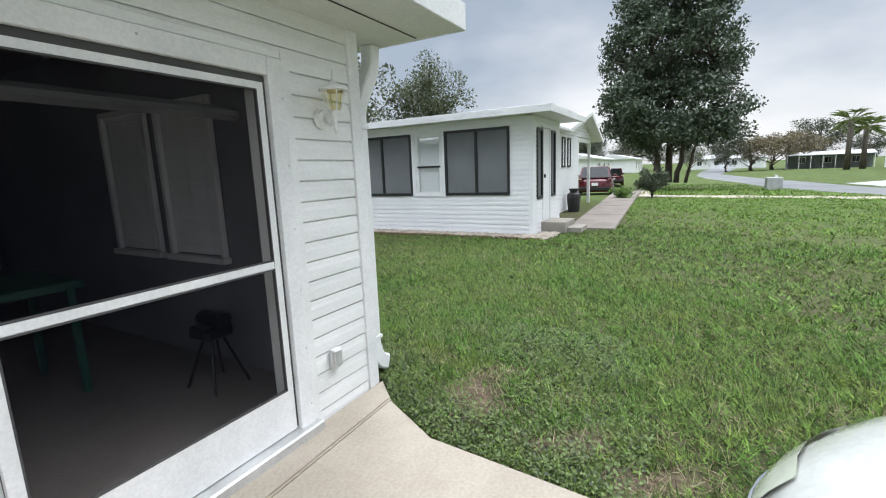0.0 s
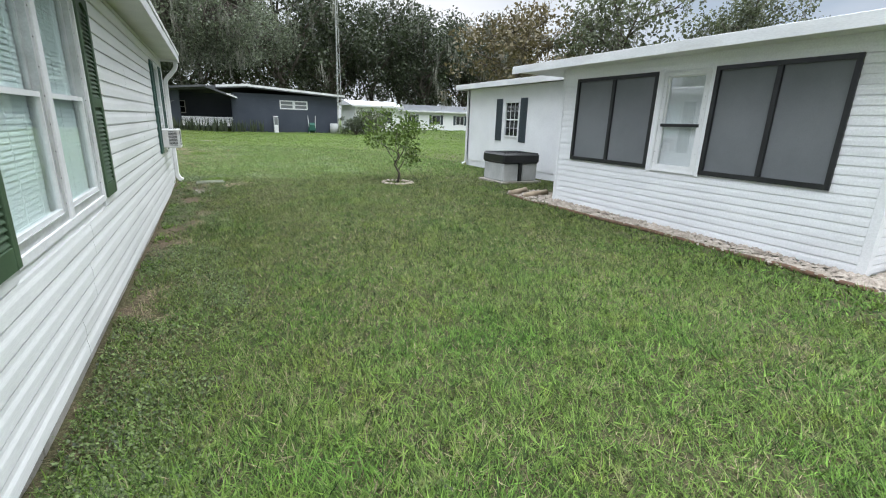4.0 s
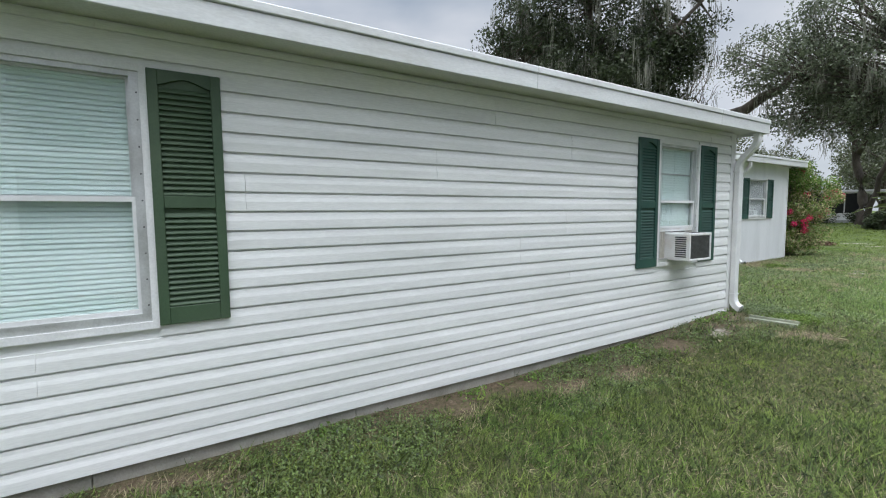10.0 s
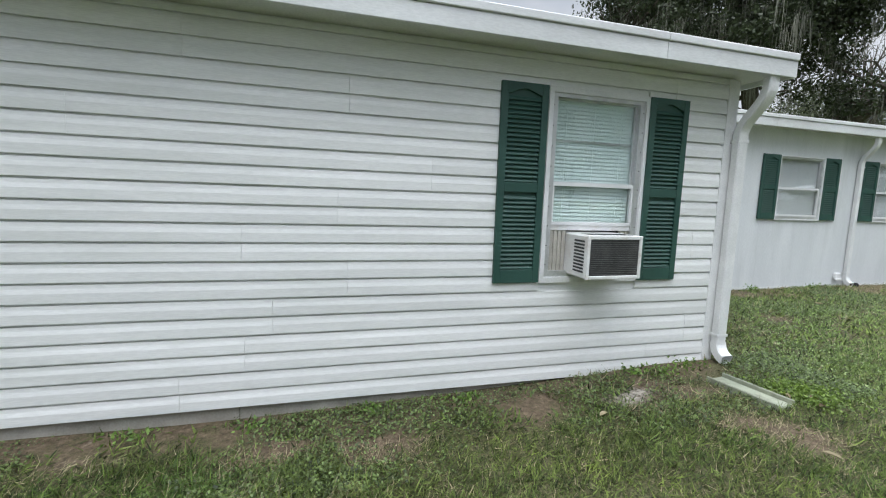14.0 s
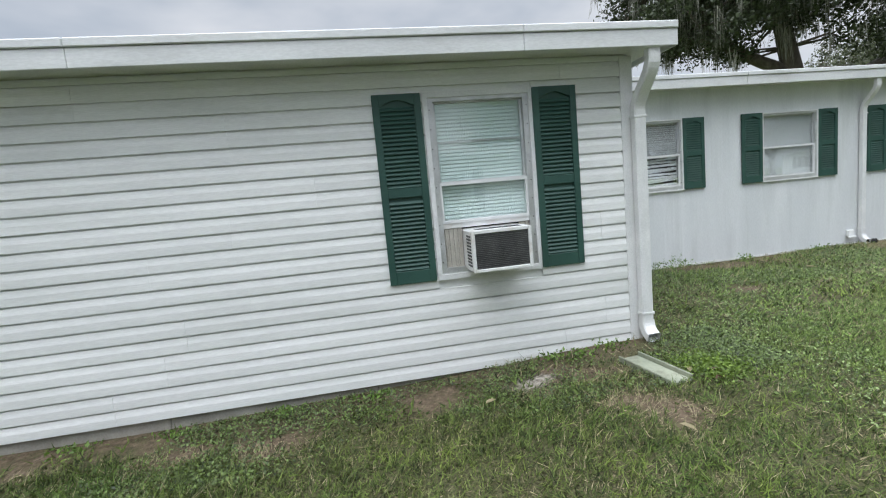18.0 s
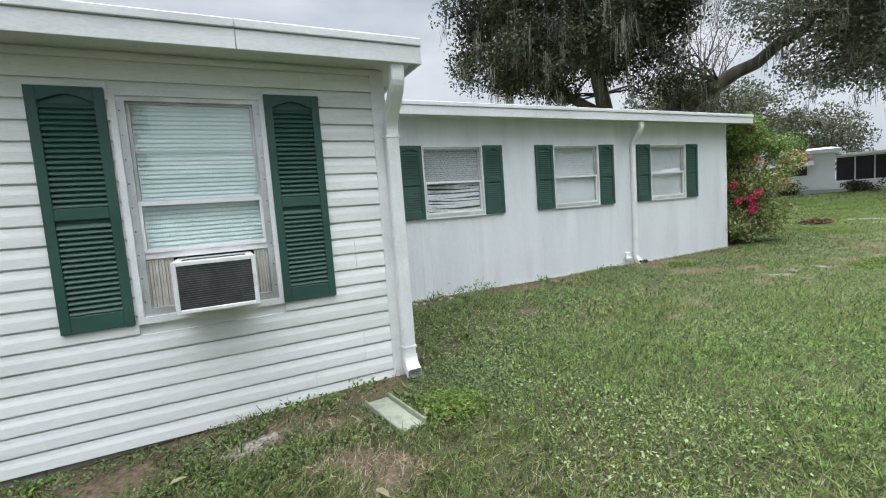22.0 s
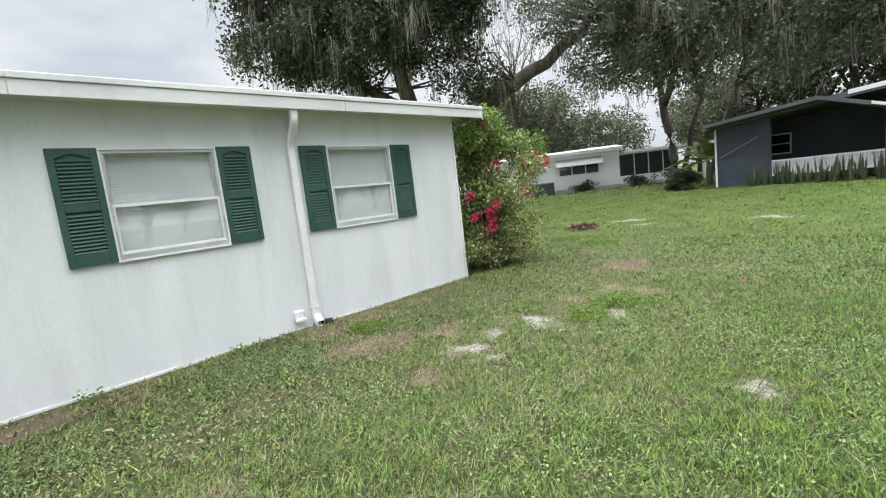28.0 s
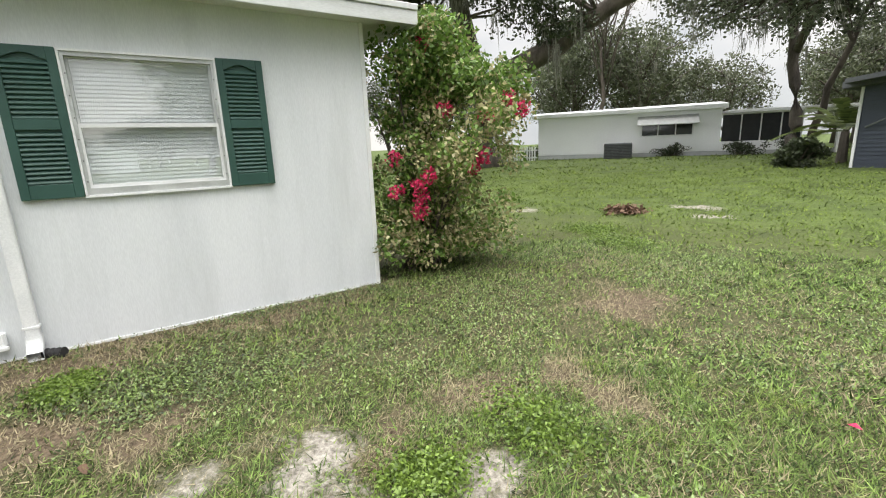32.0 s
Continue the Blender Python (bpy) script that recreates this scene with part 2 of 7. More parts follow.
M_NVY = surface("slate_blue_siding", (0.040, 0.050, 0.072), (0.058, 0.070, 0.095), 0.8, 30, 0.55, 0.1, 0.002)
M_NAVY2 = surface("slate_blue_shutter", (0.035, 0.048, 0.062), (0.05, 0.065, 0.08), 2, 40, 0.5, 0.05)
M_BARK = surface("oak_bark", (0.055, 0.045, 0.036), (0.13, 0.11, 0.09), 3, 22, 0.9, 0.7, 0.03, stretch=(1, 1, 0.35))
M_LEAF_OAK = leafy("oak_leaves", (0.013, 0.020, 0.009), (0.058, 0.078, 0.034), 2, 0.2)
M_LEAF_GREY = leafy("mossy_oak_leaves", (0.048, 0.062, 0.039), (0.190, 0.222, 0.142), 2.5, 0.35)
M_LEAF_FAR = leafy("far_leaves", (0.038, 0.052, 0.028), (0.135, 0.155, 0.084), 1.5, 0.3)
M_LEAF_AUT = leafy("turning_leaves", (0.075, 0.068, 0.028), (0.17, 0.135, 0.065), 1.5, 0.2)
M_LEAF_MAG = leafy("magnolia_leaves", (0.022, 0.038, 0.024), (0.095, 0.130, 0.078), 5, 0.1, 0.35)
M_LEAF_BUSH = leafy("bush_leaves", (0.045, 0.105, 0.020), (0.19, 0.31, 0.062), 9, 0.3)
M_LEAF_CIT = leafy("citrus_leaves", (0.026, 0.060, 0.010), (0.115, 0.175, 0.028), 8, 0.25, 0.5)
M_LEAF_YEL = leafy("yellowed_leaves", (0.22, 0.205, 0.085), (0.50, 0.45, 0.25), 9, 0.3)
M_PINK = leafy("bougainvillea_bracts", (0.48, 0.015, 0.07), (0.75, 0.05, 0.16), 9, 0.3)
M_MOSS = leafy("spanish_moss", (0.12, 0.125, 0.10), (0.29, 0.29, 0.24), 5, 0.3, 0.9)
M_STONE = surface("river_stones", (0.25, 0.21, 0.165), (0.52, 0.46, 0.39), 8, 60, 0.8, 0.3, 0.004, vary=0.15)
M_ASPH = surface("asphalt", (0.13, 0.135, 0.14), (0.19, 0.195, 0.20), 0.6, 90, 0.9, 0.3, 0.004)
M_ROOFW = surface("white_roof_metal", (0.70, 0.71, 0.72), (0.80, 0.81, 0.82), 0.6, 20, 0.45, 0.05, stain=(0.5, 0.5, 0.48), stain_amt=0.3)
M_REDP = surface("red_car_paint", (0.085, 0.006, 0.012), (0.105, 0.008, 0.015), 1, 40, 0.25, 0, coat=1.0)
M_CREAM = surface("cream_car_paint", (0.52, 0.53, 0.50), (0.57, 0.58, 0.55), 1, 60, 0.25, 0, coat=1.0)
M_TAUPE = surface("taupe_car_paint", (0.20, 0.18, 0.165), (0.24, 0.22, 0.20), 1, 60, 0.25, 0, metal=0.4, coat=1.0)
M_TYRE = surface("tyre_rubber", (0.012, 0.012, 0.012), (0.022, 0.022, 0.022), 8, 60, 0.85, 0.2)
M_RIM = surface("alloy_rim", (0.45, 0.45, 0.46), (0.55, 0.55, 0.56), 8, 60, 0.3, 0, metal=0.8)
M_CHROME = surface("chrome_trim", (0.75, 0.76, 0.77), (0.82, 0.83, 0.84), 8, 60, 0.12, 0, metal=1.0)
M_LAMP = surface("clouded_headlight_plastic", (0.66, 0.68, 0.60), (0.74, 0.76, 0.68), 3, 60, 0.2, 0, coat=1.0)
M_CARGL = surface("tinted_car_glass", (0.018, 0.020, 0.022), (0.025, 0.028, 0.03), 2, 30, 0.06, 0, coat=0.5)
M_YEL = surface("pale_yellow_wall", (0.62, 0.52, 0.26), (0.68, 0.58, 0.31), 0.8, 30, 0.6, 0.05)
M_WFAR = surface("white_far_wall", (0.85, 0.86, 0.87), (0.90, 0.91, 0.92), 0.6, 30, 0.5, 0.05)
M_PALM = leafy("palm_fronds", (0.05, 0.09, 0.02), (0.16, 0.20, 0.06), 4, 0.2)
M_SNAKE = leafy("snake_plant_leaves", (0.014, 0.026, 0.014), (0.070, 0.090, 0.050), 12, 0.1, 0.5, 0.8)
M_BRASS = surface("lamp_white_enamel", (0.74, 0.74, 0.72), (0.82, 0.82, 0.80), 8, 60, 0.35, 0)
M_AMBER = glass("amber_lamp_glass", (0.97, 0.92, 0.74), 0.06)
M_DEAD = surface("dead_brown_leaves", (0.075, 0.042, 0.026), (0.17, 0.098, 0.062), 9, 60, 0.9, 0.2)


# ---- building helpers ----
def link_mesh(name, verts, faces, mat, parent=None, m=None, smooth=False, label=""):
    me = bpy.data.meshes.new(name)
    me.from_pydata([tuple(v) for v in verts], [], [tuple(f) for f in faces])
    me.materials.append(mat)
    if smooth:
        me.polygons.foreach_set("use_smooth", [True] * len(me.polygons))
    me.update()
    return place(name, me, parent, m, label)


def place(name, me, parent=None, m=None, label=""):
    ob = new(name, me)
    ob.parent = parent
    if m is not None:
        ob.matrix_basis = m
    if label:
        ob["label"] = label
    return ob


def part(name, bm, mat, parent=None, label="", m=None):
    me = bpy.data.meshes.new(name)
    bm.to_mesh(me)
    bm.free()
    me.materials.append(mat)
    return place(name, me, parent, m, label)


def add_box(bm, a, b, bev=0.0):
    a, b = Vector(a), Vector(b)
    got = bmesh.ops.create_cube(bm, size=1.0)["verts"]
    c, d = (a + b) / 2, b - a
    for v in got:
        v.co = Vector((v.co.x * d.x, v.co.y * d.y, v.co.z * d.z)) + c
    if bev:
        es = list({e for v in got for e in v.link_edges})
        bmesh.ops.bevel(bm, geom=es, offset=min(bev, 0.4 * min(abs(x) for x in d)), segments=1, affect='EDGES')


def box(name, a, b, mat, parent=None, bev=0.004, label="", m=None):
    bm = bmesh.new()
    add_box(bm, a, b, bev)
    return part(name, bm, mat, parent, label, m)


def boxes(name, lot, mat, parent=None, bev=0.003, label="", m=None):
    bm = bmesh.new()
    for a, b in lot:
        add_box(bm, a, b, bev)
    return part(name, bm, mat, parent, label, m)


def ring(name, x0, x1, z0, z1, t, y0, y1, mat, parent=None, label="", m=None):
    """One rectangular frame with mitred corners; t: widths left, right, bottom, top."""
    l, r, b, u = t if isinstance(t, tuple) else (t, t, t, t)
    o = ((x0, z0), (x1, z0), (x1, z1), (x0, z1))
    i = ((x0 + l, z0 + b), (x1 - r, z0 + b), (x1 - r, z1 - u), (x0 + l, z1 - u))
    vs = [(x, y, z) for y in (y0, y1) for q in (o, i) for x, z in q]
    fs = []
    for k in range(4):
        n = (k + 1) % 4
        fs += [(k, n, 4 + n, 4 + k), (8 + k, 12 + k, 12 + n, 8 + n), (k, 8 + k, 8 + n, n), (4 + k, 4 + n, 12 + n, 12 + k)]
    ob = link_mesh(name, vs, fs, mat, parent, m, label=label)
    bm = bmesh.new()
    bm.from_mesh(ob.data)
    bmesh.ops.recalc_face_normals(bm, faces=bm.faces)
    bm.to_mesh(ob.data)
    bm.free()
    return ob


def thing(name, loc, label, category, group="", kind="", rz=0.0):
    ob = new(name)
    ob.empty_display_size = 0.2
    ob.matrix_basis = pose(*loc, 0, 0, rz)
    return tagged(ob, label, category, group, kind)


def wall_frame(origin, n):
    """Local axes on a wall: x along it to the right as seen from outside, y outwards, z up."""
    n = Vector(n)
    u = Vector((0, 0, 1)).cross(n)
    return Matrix(((u.x, n.x, 0, origin[0]), (u.y, n.y, 0, origin[1]), (u.z, n.z, 1, origin[2]), (0, 0, 0, 1)))


def tube(pts, radii, sides=8):
    """Verts and faces of a tube along a line."""
    vs, fs = [], []
    k = len(pts)
    for i in range(k):
        a = Vector(pts[max(0, i - 1)])
        b = Vector(pts[min(k - 1, i + 1)])
        d = (b - a).normalized()
        s = d.orthogonal().normalized() if abs(d.z) > 0.98 else Vector((0, 0, 1)).cross(d).normalized()
        t = d.cross(s)
        for j in range(sides):
            an = 2 * math.pi * j / sides
            vs.append(Vector(pts[i]) + radii[i] * (math.cos(an) * s + math.sin(an) * t))
    for i in range(k - 1):
        for j in range(sides):
            fs.append((i * sides + j, i * sides + (j + 1) % sides, (i + 1) * sides + (j + 1) % sides, (i + 1) * sides + j))
    fs.append(tuple(range(sides - 1, -1, -1)))
    fs.append(tuple((k - 1) * sides + j for j in range(sides)))
    return vs, fs


def merged(lots):
    vs, fs = [], []
    for v, f in lots:
        o = len(vs)
        vs += list(v)
        fs += [tuple(i + o for i in q) for q in f]
    return vs, fs


def duct(name, pts, w, d, mat, parent, label="", across=(0, 1, 0)):
    """A rectangular pipe, such as a downspout, along a line; w runs along the wall."""
    vs, fs = [], []
    ac = Vector(across)
    k = len(pts)
    for i in range(k):
        a, b = Vector(pts[max(0, i - 1)]), Vector(pts[min(k - 1, i + 1)])
        t = (b - a).normalized()
        o = t.cross(ac).normalized()
        c = 0.22
        for u, v in ((-1 + c, -1), (1 - c, -1), (1, -1 + c), (1, 1 - c), (1 - c, 1), (-1 + c, 1), (-1, 1 - c), (-1, -1 + c)):
            vs.append(Vector(pts[i]) + ac * (u * w / 2) + o * (v * d / 2))
    for i in range(k - 1):
        for j in range(8):
            fs.append((i * 8 + j, i * 8 + (j + 1) % 8, (i + 1) * 8 + (j + 1) % 8, (i + 1) * 8 + j))
    return link_mesh(name, vs, fs, mat, parent, label=label)


def quads_object(name, co, per, mat, parent=None, m=None, idx=None):
    """One mesh from an (n, per, 3) array of loose polygons."""
    n = len(co)
    me = bpy.data.meshes.new(name)
    me.vertices.add(n * per)
    me.vertices.foreach_set("co", np.asarray(co, dtype=np.float32).ravel())
    me.loops.add(n * per)
    me.loops.foreach_set("vertex_index", np.arange(n * per, dtype=np.int32))
    me.polygons.add(n)
    me.polygons.foreach_set("loop_start", np.arange(0, n * per, per, dtype=np.int32))
    me.materials.append(mat)
    me.update(calc_edges=True)
    return place(name, me, parent, m)


def leaf_array(rng, centres, size, flat=0.0):
    """Pointed four-cornered leaves at the centres, turned at random."""
    n = len(centres)
    a = rng.normal(size=(n, 3))
    a[:, 2] *= 1 - flat
    a /= np.linalg.norm(a, axis=1)[:, None]
    b = rng.normal(size=(n, 3))
    b -= (b * a).sum(1)[:, None] * a
    b /= np.linalg.norm(b, axis=1)[:, None]
    s = size * rng.uniform(0.6, 1.3, (n, 1))
    c = np.cross(a, b)
    return np.stack([centres - a * s * 0.5, centres + b * s * 0.28 + c * s * 0.06, centres + a * s * 0.5, centres - b * s * 0.28 + c * s * 0.06], axis=1)


def clump_points(rng, centres, radii, per, squash=0.75):
    """Points in a shell-heavy ball around each centre."""
    out = []
    for c, r in zip(centres, radii):
        n = max(6, int(per * r * r))
        d = rng.normal(size=(n, 3))
        d /= np.linalg.norm(d, axis=1)[:, None]
        k = rng.uniform(0.15, 1.0, (n, 1)) ** 0.55
        p = d * k * r
        p[:, 2] *= squash
        out.append(p + np.asarray(c))
    return np.concatenate(out)


def grow(rng, base, h, spread, limbs=7, subs=4, lean=(0, 0), r0=0.3, start=0.3, up=0.55):
    """Tapered trunk with limbs and twigs; returns the tubes and the twig ends."""
    base = Vector(base)
    tubes, tips = [], []
    top = base + Vector((lean[0], lean[1], h * 0.72))
    tr = [base.lerp(top, i / 6) + Vector((rng.normal() * 0.02 * h * (i > 0), rng.normal() * 0.02 * h * (i > 0), 0)) for i in range(7)]
    tubes.append(tube(tr, [r0 * (1.25 if i == 0 else 1 - 0.115 * i) for i in range(7)], 9))
    for k in range(limbs):
        f = start + (0.98 - start) * (k + 0.5 * rng.uniform()) / limbs
        o = base.lerp(top, f)
        an = k * 2.399 + rng.uniform(-0.4, 0.4)
        ln = spread * (1.0 - 0.45 * abs(f - 0.55)) * rng.uniform(0.75, 1.1)
        e = o + Vector((math.cos(an) * ln, math.sin(an) * ln, h * (up * (1 - f) + 0.10) * rng.uniform(0.6, 1.2)))
        mid = o.lerp(e, 0.5) + Vector((0, 0, rng.uniform(-0.02, 0.06) * h))
        tubes.append(tube([o, mid, e], [r0 * 0.42 * (1.1 - f * 0.6), r0 * 0.26, r0 * 0.1], 6))
        for s in range(subs):
            g = 0.35 + 0.65 * (s + rng.uniform(0, 0.8)) / subs
            p = o.lerp(mid, g * 2) if g < 0.5 else mid.lerp(e, g * 2 - 1)
            q = p + Vector((rng.normal() * 0.22 * spread, rng.normal() * 0.22 * spread, rng.uniform(-0.04, 0.16) * h))
            tubes.append(tube([p, p.lerp(q, 0.5) + Vector((0, 0, 0.02 * h)), q], [r0 * 0.12, r0 * 0.07, r0 * 0.02], 4))
            tips.append(q)
        tips.append(e)
    tips.append(top + Vector((0, 0, h * 0.15)))
    tips.append(top + Vector((0, 0, h * 0.05)))
    return tubes, tips


def tree(name, loc, h, spread, seed, leaf_mat, label, category="tree", limbs=8, subs=5, clump=0.16, per=160, leaf=0.16,
         lean=(0, 0), r0=0.3, start=0.3, up=0.55, squash=0.75, moss=0, bark=None, group=""):
    rng = np.random.default_rng(seed)
    t = thing(name, loc, label, category, group)
    tubes, tips = grow(rng, (0, 0, 0), h, spread, limbs, subs, lean, r0, start, up)
    link_mesh("trunk", *merged(tubes), bark or M_BARK, t, smooth=True)
    rad = rng.uniform(0.6, 1.35, len(tips)) * clump * h
    pts = clump_points(rng, [tuple(p) for p in tips], rad, per, squash)
    quads_object("crown", leaf_array(rng, pts, leaf), 4, leaf_mat, t)
    if moss:
        strands(rng, t, tips, rad, moss)
    return t


def strands(rng, t, tips, rad, count, reach=(0.6, 2.2)):
    """Hanging beards of moss under the twig ends."""
    out = []
    for k in range(count):
        i = rng.integers(len(tips))
        o = np.array(tips[i]) + rng.normal(size=3) * rad[i] * 0.5
        ln = rng.uniform(*reach)
        n = int(rng.integers(10, 26))
        c = o + rng.normal(size=(n, 3)) * np.array([0.13, 0.13, 0.25])
        d = rng.normal(size=(n, 3)) * np.array([0.05, 0.05, 0.0])
        w = rng.normal(size=(n, 3)) * np.array([1, 1, 0.0])
        w /= np.linalg.norm(w, axis=1)[:, None]
        w *= rng.uniform(0.008, 0.020, (n, 1))
        L = np.zeros((n, 3))
        L[:, 2] = -ln * rng.uniform(0.3, 1.0, n)
        out.append(np.stack([c - w, c + w, c + L * 0.6 + d + w * 0.7, c + L + d * 2, c + L * 0.6 + d - w * 0.7], axis=1))
    tagged(quads_object("hanging_moss", np.concatenate(out), 5, M_MOSS, t), kind="stuff")


def shaped_tree(name, loc, seed, limbs, lobes, leaf_mat, label, leaf=0.2, clump=1.15, per=230, moss=0, reach=(0.8, 2.6)):
    """A tree with given limbs (points, first and last radius) and crown lobes (centre, radii, number of clumps)."""
    rng = np.random.default_rng(seed)
    t = thing(name, loc, label, "tree")
    base = np.array(loc)
    tubes, knots = [], []
    for pts, r0, r1 in limbs:
        pts = [np.array(p, float) - base for p in pts]
        fine = []
        for a, b in zip(pts, pts[1:]):
            for k in range(4):
                fine.append(a + (b - a) * k / 4 + rng.normal(size=3) * r0 * 0.22 * (len(fine) > 0))
        fine.append(pts[-1])
        m = len(fine) - 1
        tubes.append(tube([tuple(p) for p in fine], [r0 + (r1 - r0) * i / m for i in range(m + 1)], 9))
        knots += [p for i, p in enumerate(fine) if i > m * 0.45]
    knots = np.array(knots)
    tips, rad = [], []
    for cx, cy, cz, rx, ry, rz, n in lobes:
        for k in range(n):
            d = rng.normal(size=3)
            d *= rng.uniform(0.25, 1.0) ** 0.5 / np.linalg.norm(d)
            tips.append(np.array((cx, cy, cz)) + d * np.array((rx, ry, rz)) - base)
            rad.append(clump * rng.uniform(0.55, 1.2))
    for k, p in enumerate(tips):
        q = knots[np.argmin(np.linalg.norm(knots - p, axis=1))]
        mid = q + (p - q) * 0.55 + rng.normal(size=3) * 0.35
        tubes.append(tube([tuple(q), tuple(mid), tuple(p)], [0.09, 0.05, 0.015], 5))
    link_mesh("trunk", *merged(tubes), M_BARK, t, smooth=True)
    lot = []
    for p, r in zip(tips, rad):
        d = rng.normal(size=(max(8, int(per * r * r)), 3))
        d *= (rng.uniform(0, 1, len(d)) ** 0.62 / np.linalg.norm(d, axis=1))[:, None] * 0.92
        lot.append(np.asarray(p) + d * r * np.array((1.0, 1.0, 0.66)))
    pts = np.concatenate(lot)
    quads_object("crown", leaf_array(rng, pts, leaf), 4, leaf_mat, t)
    if moss:
        strands(rng, t, tips, rad, moss, reach)
    return t


def lawn_blades(name, dark, light, lush, olive, straw, clumpy=0.8, back_tint=(1.25, 1.0, 0.8), midyard_tint=(0.74, 0.62, 0.70)):
    """Grass: every blade its own shade, over drifting patches of lush, olive and dry growth."""
    m = bpy.data.materials.new(name)
    m.use_nodes = True
    nt = m.node_tree
    b = nt.nodes["Principled BSDF"]
    geo = nt.nodes.new("ShaderNodeNewGeometry")
    vec = geo.outputs["Position"]
    each = ramp2(nt, geo.outputs["Random Per Island"], dark, light, 0.0, 1.0)
    def band(scale, lo, hi, top, detail=4):
        f = nt.nodes.new("ShaderNodeMapRange")
        f.inputs[1].default_value, f.inputs[2].default_value = lo, hi
        f.inputs[4].default_value = top
        nt.links.new(noise_fac(nt, vec, scale, detail, 0.62), f.inputs[0])
        return f.outputs[0]
    col = mix_rgb(nt, band(0.9, 0.45, 0.62, 0.75), each, mix_rgb(nt, 1.0, each, lush, 'MULTIPLY'))
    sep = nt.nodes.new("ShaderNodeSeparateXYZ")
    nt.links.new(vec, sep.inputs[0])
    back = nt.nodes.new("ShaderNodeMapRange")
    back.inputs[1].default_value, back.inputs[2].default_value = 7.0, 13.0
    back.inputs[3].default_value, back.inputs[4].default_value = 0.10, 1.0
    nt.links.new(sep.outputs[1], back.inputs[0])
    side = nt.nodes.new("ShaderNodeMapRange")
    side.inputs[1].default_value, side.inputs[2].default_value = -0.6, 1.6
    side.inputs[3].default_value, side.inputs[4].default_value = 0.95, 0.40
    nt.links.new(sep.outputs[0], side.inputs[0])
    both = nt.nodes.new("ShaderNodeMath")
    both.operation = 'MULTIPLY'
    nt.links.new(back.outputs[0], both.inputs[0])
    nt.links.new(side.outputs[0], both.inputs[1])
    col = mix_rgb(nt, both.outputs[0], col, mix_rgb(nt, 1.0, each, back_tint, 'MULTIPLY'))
    # Darker, less green tint across the mid-yard, fading in and out along y.
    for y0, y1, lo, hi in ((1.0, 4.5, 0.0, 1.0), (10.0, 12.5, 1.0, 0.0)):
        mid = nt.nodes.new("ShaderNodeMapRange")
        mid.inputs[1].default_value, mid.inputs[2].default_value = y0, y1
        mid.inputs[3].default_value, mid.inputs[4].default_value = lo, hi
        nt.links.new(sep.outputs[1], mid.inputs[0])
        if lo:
            nt.links.new(mid.outputs[0], midyard.inputs[1])
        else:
            midyard = nt.nodes.new("ShaderNodeMath")
            midyard.operation = 'MULTIPLY'
            nt.links.new(mid.outputs[0], midyard.inputs[0])
    col = mix_rgb(nt, midyard.outputs[0], col, mix_rgb(nt, 1.0, col, midyard_tint, 'MULTIPLY'))
    col = mix_rgb(nt, band(2.4, 0.52, 0.68, 0.7), col, mix_rgb(nt, 1.0, each, olive, 'MULTIPLY'))
    col = mix_rgb(nt, band(5.5, 0.60, 0.74, 0.75), col, mix_rgb(nt, 0.5, each, straw))
    tuft = ramp2(nt, noise_fac(nt, vec, 15, 4, 0.75), (0.42, 0.44, 0.46), (1.55, 1.5, 1.4), 0.34, 0.66)
    col = mix_rgb(nt, clumpy, col, mix_rgb(nt, 1.0, col, tuft, 'MULTIPLY'))
    nt.links.new(col, b.inputs["Base Color"])
    b.inputs["Roughness"].default_value = 0.6
    b.inputs["Specular IOR Level"].default_value = 0.22
    tl = nt.nodes.new("ShaderNodeBsdfTranslucent")
    nt.links.new(col, tl.inputs[0])
    mx = nt.nodes.new("ShaderNodeMixShader")
    mx.inputs[0].default_value = 0.15
    nt.links.new(b.outputs[0], mx.inputs[1])
    nt.links.new(tl.outputs[0], mx.inputs[2])
    nt.links.new(mx.outputs[0], nt.nodes["Material Output"].inputs[0])
    return m


# ---- ground ----
def step01(v, a, b):
    t = np.clip((v - a) / (b - a), 0, 1)
    return t * t * (3 - 2 * t)


def ground_z(x, y):
    """Height of the lawn."""
    x, y = np.asarray(x, float), np.asarray(y, float)
    z = -0.15 * step01(y, 0.3, 1.6) * (1 - step01(y, 7.0, 10.4)) * (1 - step01(x, 0.3, 3.2))
    z = z + 0.06 * step01(y, 10.4, 11.6) * (1 - step01(x, -1.6, 1.5))
    z = z + 0.07 * (1 - step01(np.hypot(x, y), 0.4, 1.5))
    z = z + 0.46 * step01(y, 19.0, 42.0) - 0.62 * step01(np.hypot(x + 1.2, y + 1.4), 16.0, 42.0) * (1 - step01(y, 3.0, 9.0))
    z = z + 0.012 * np.sin(x * 1.7 + 0.6 * y) * np.cos(y * 1.3 - 0.4 * x) + 0.008 * np.sin(3.1 * x + 1.0) * np.sin(2.7 * y)
    return z


def axis(lo, hi, stp, far):
    mid = list(np.arange(lo, hi + 1e-6, stp))
    out = [1.12 ** k - 1 for k in range(1, 90)]
    a = [lo - stp * 8 * v for v in out if stp * 8 * v < far]
    b = [hi + stp * 8 * v for v in out if stp * 8 * v < far]
    return sorted(a) + mid + b


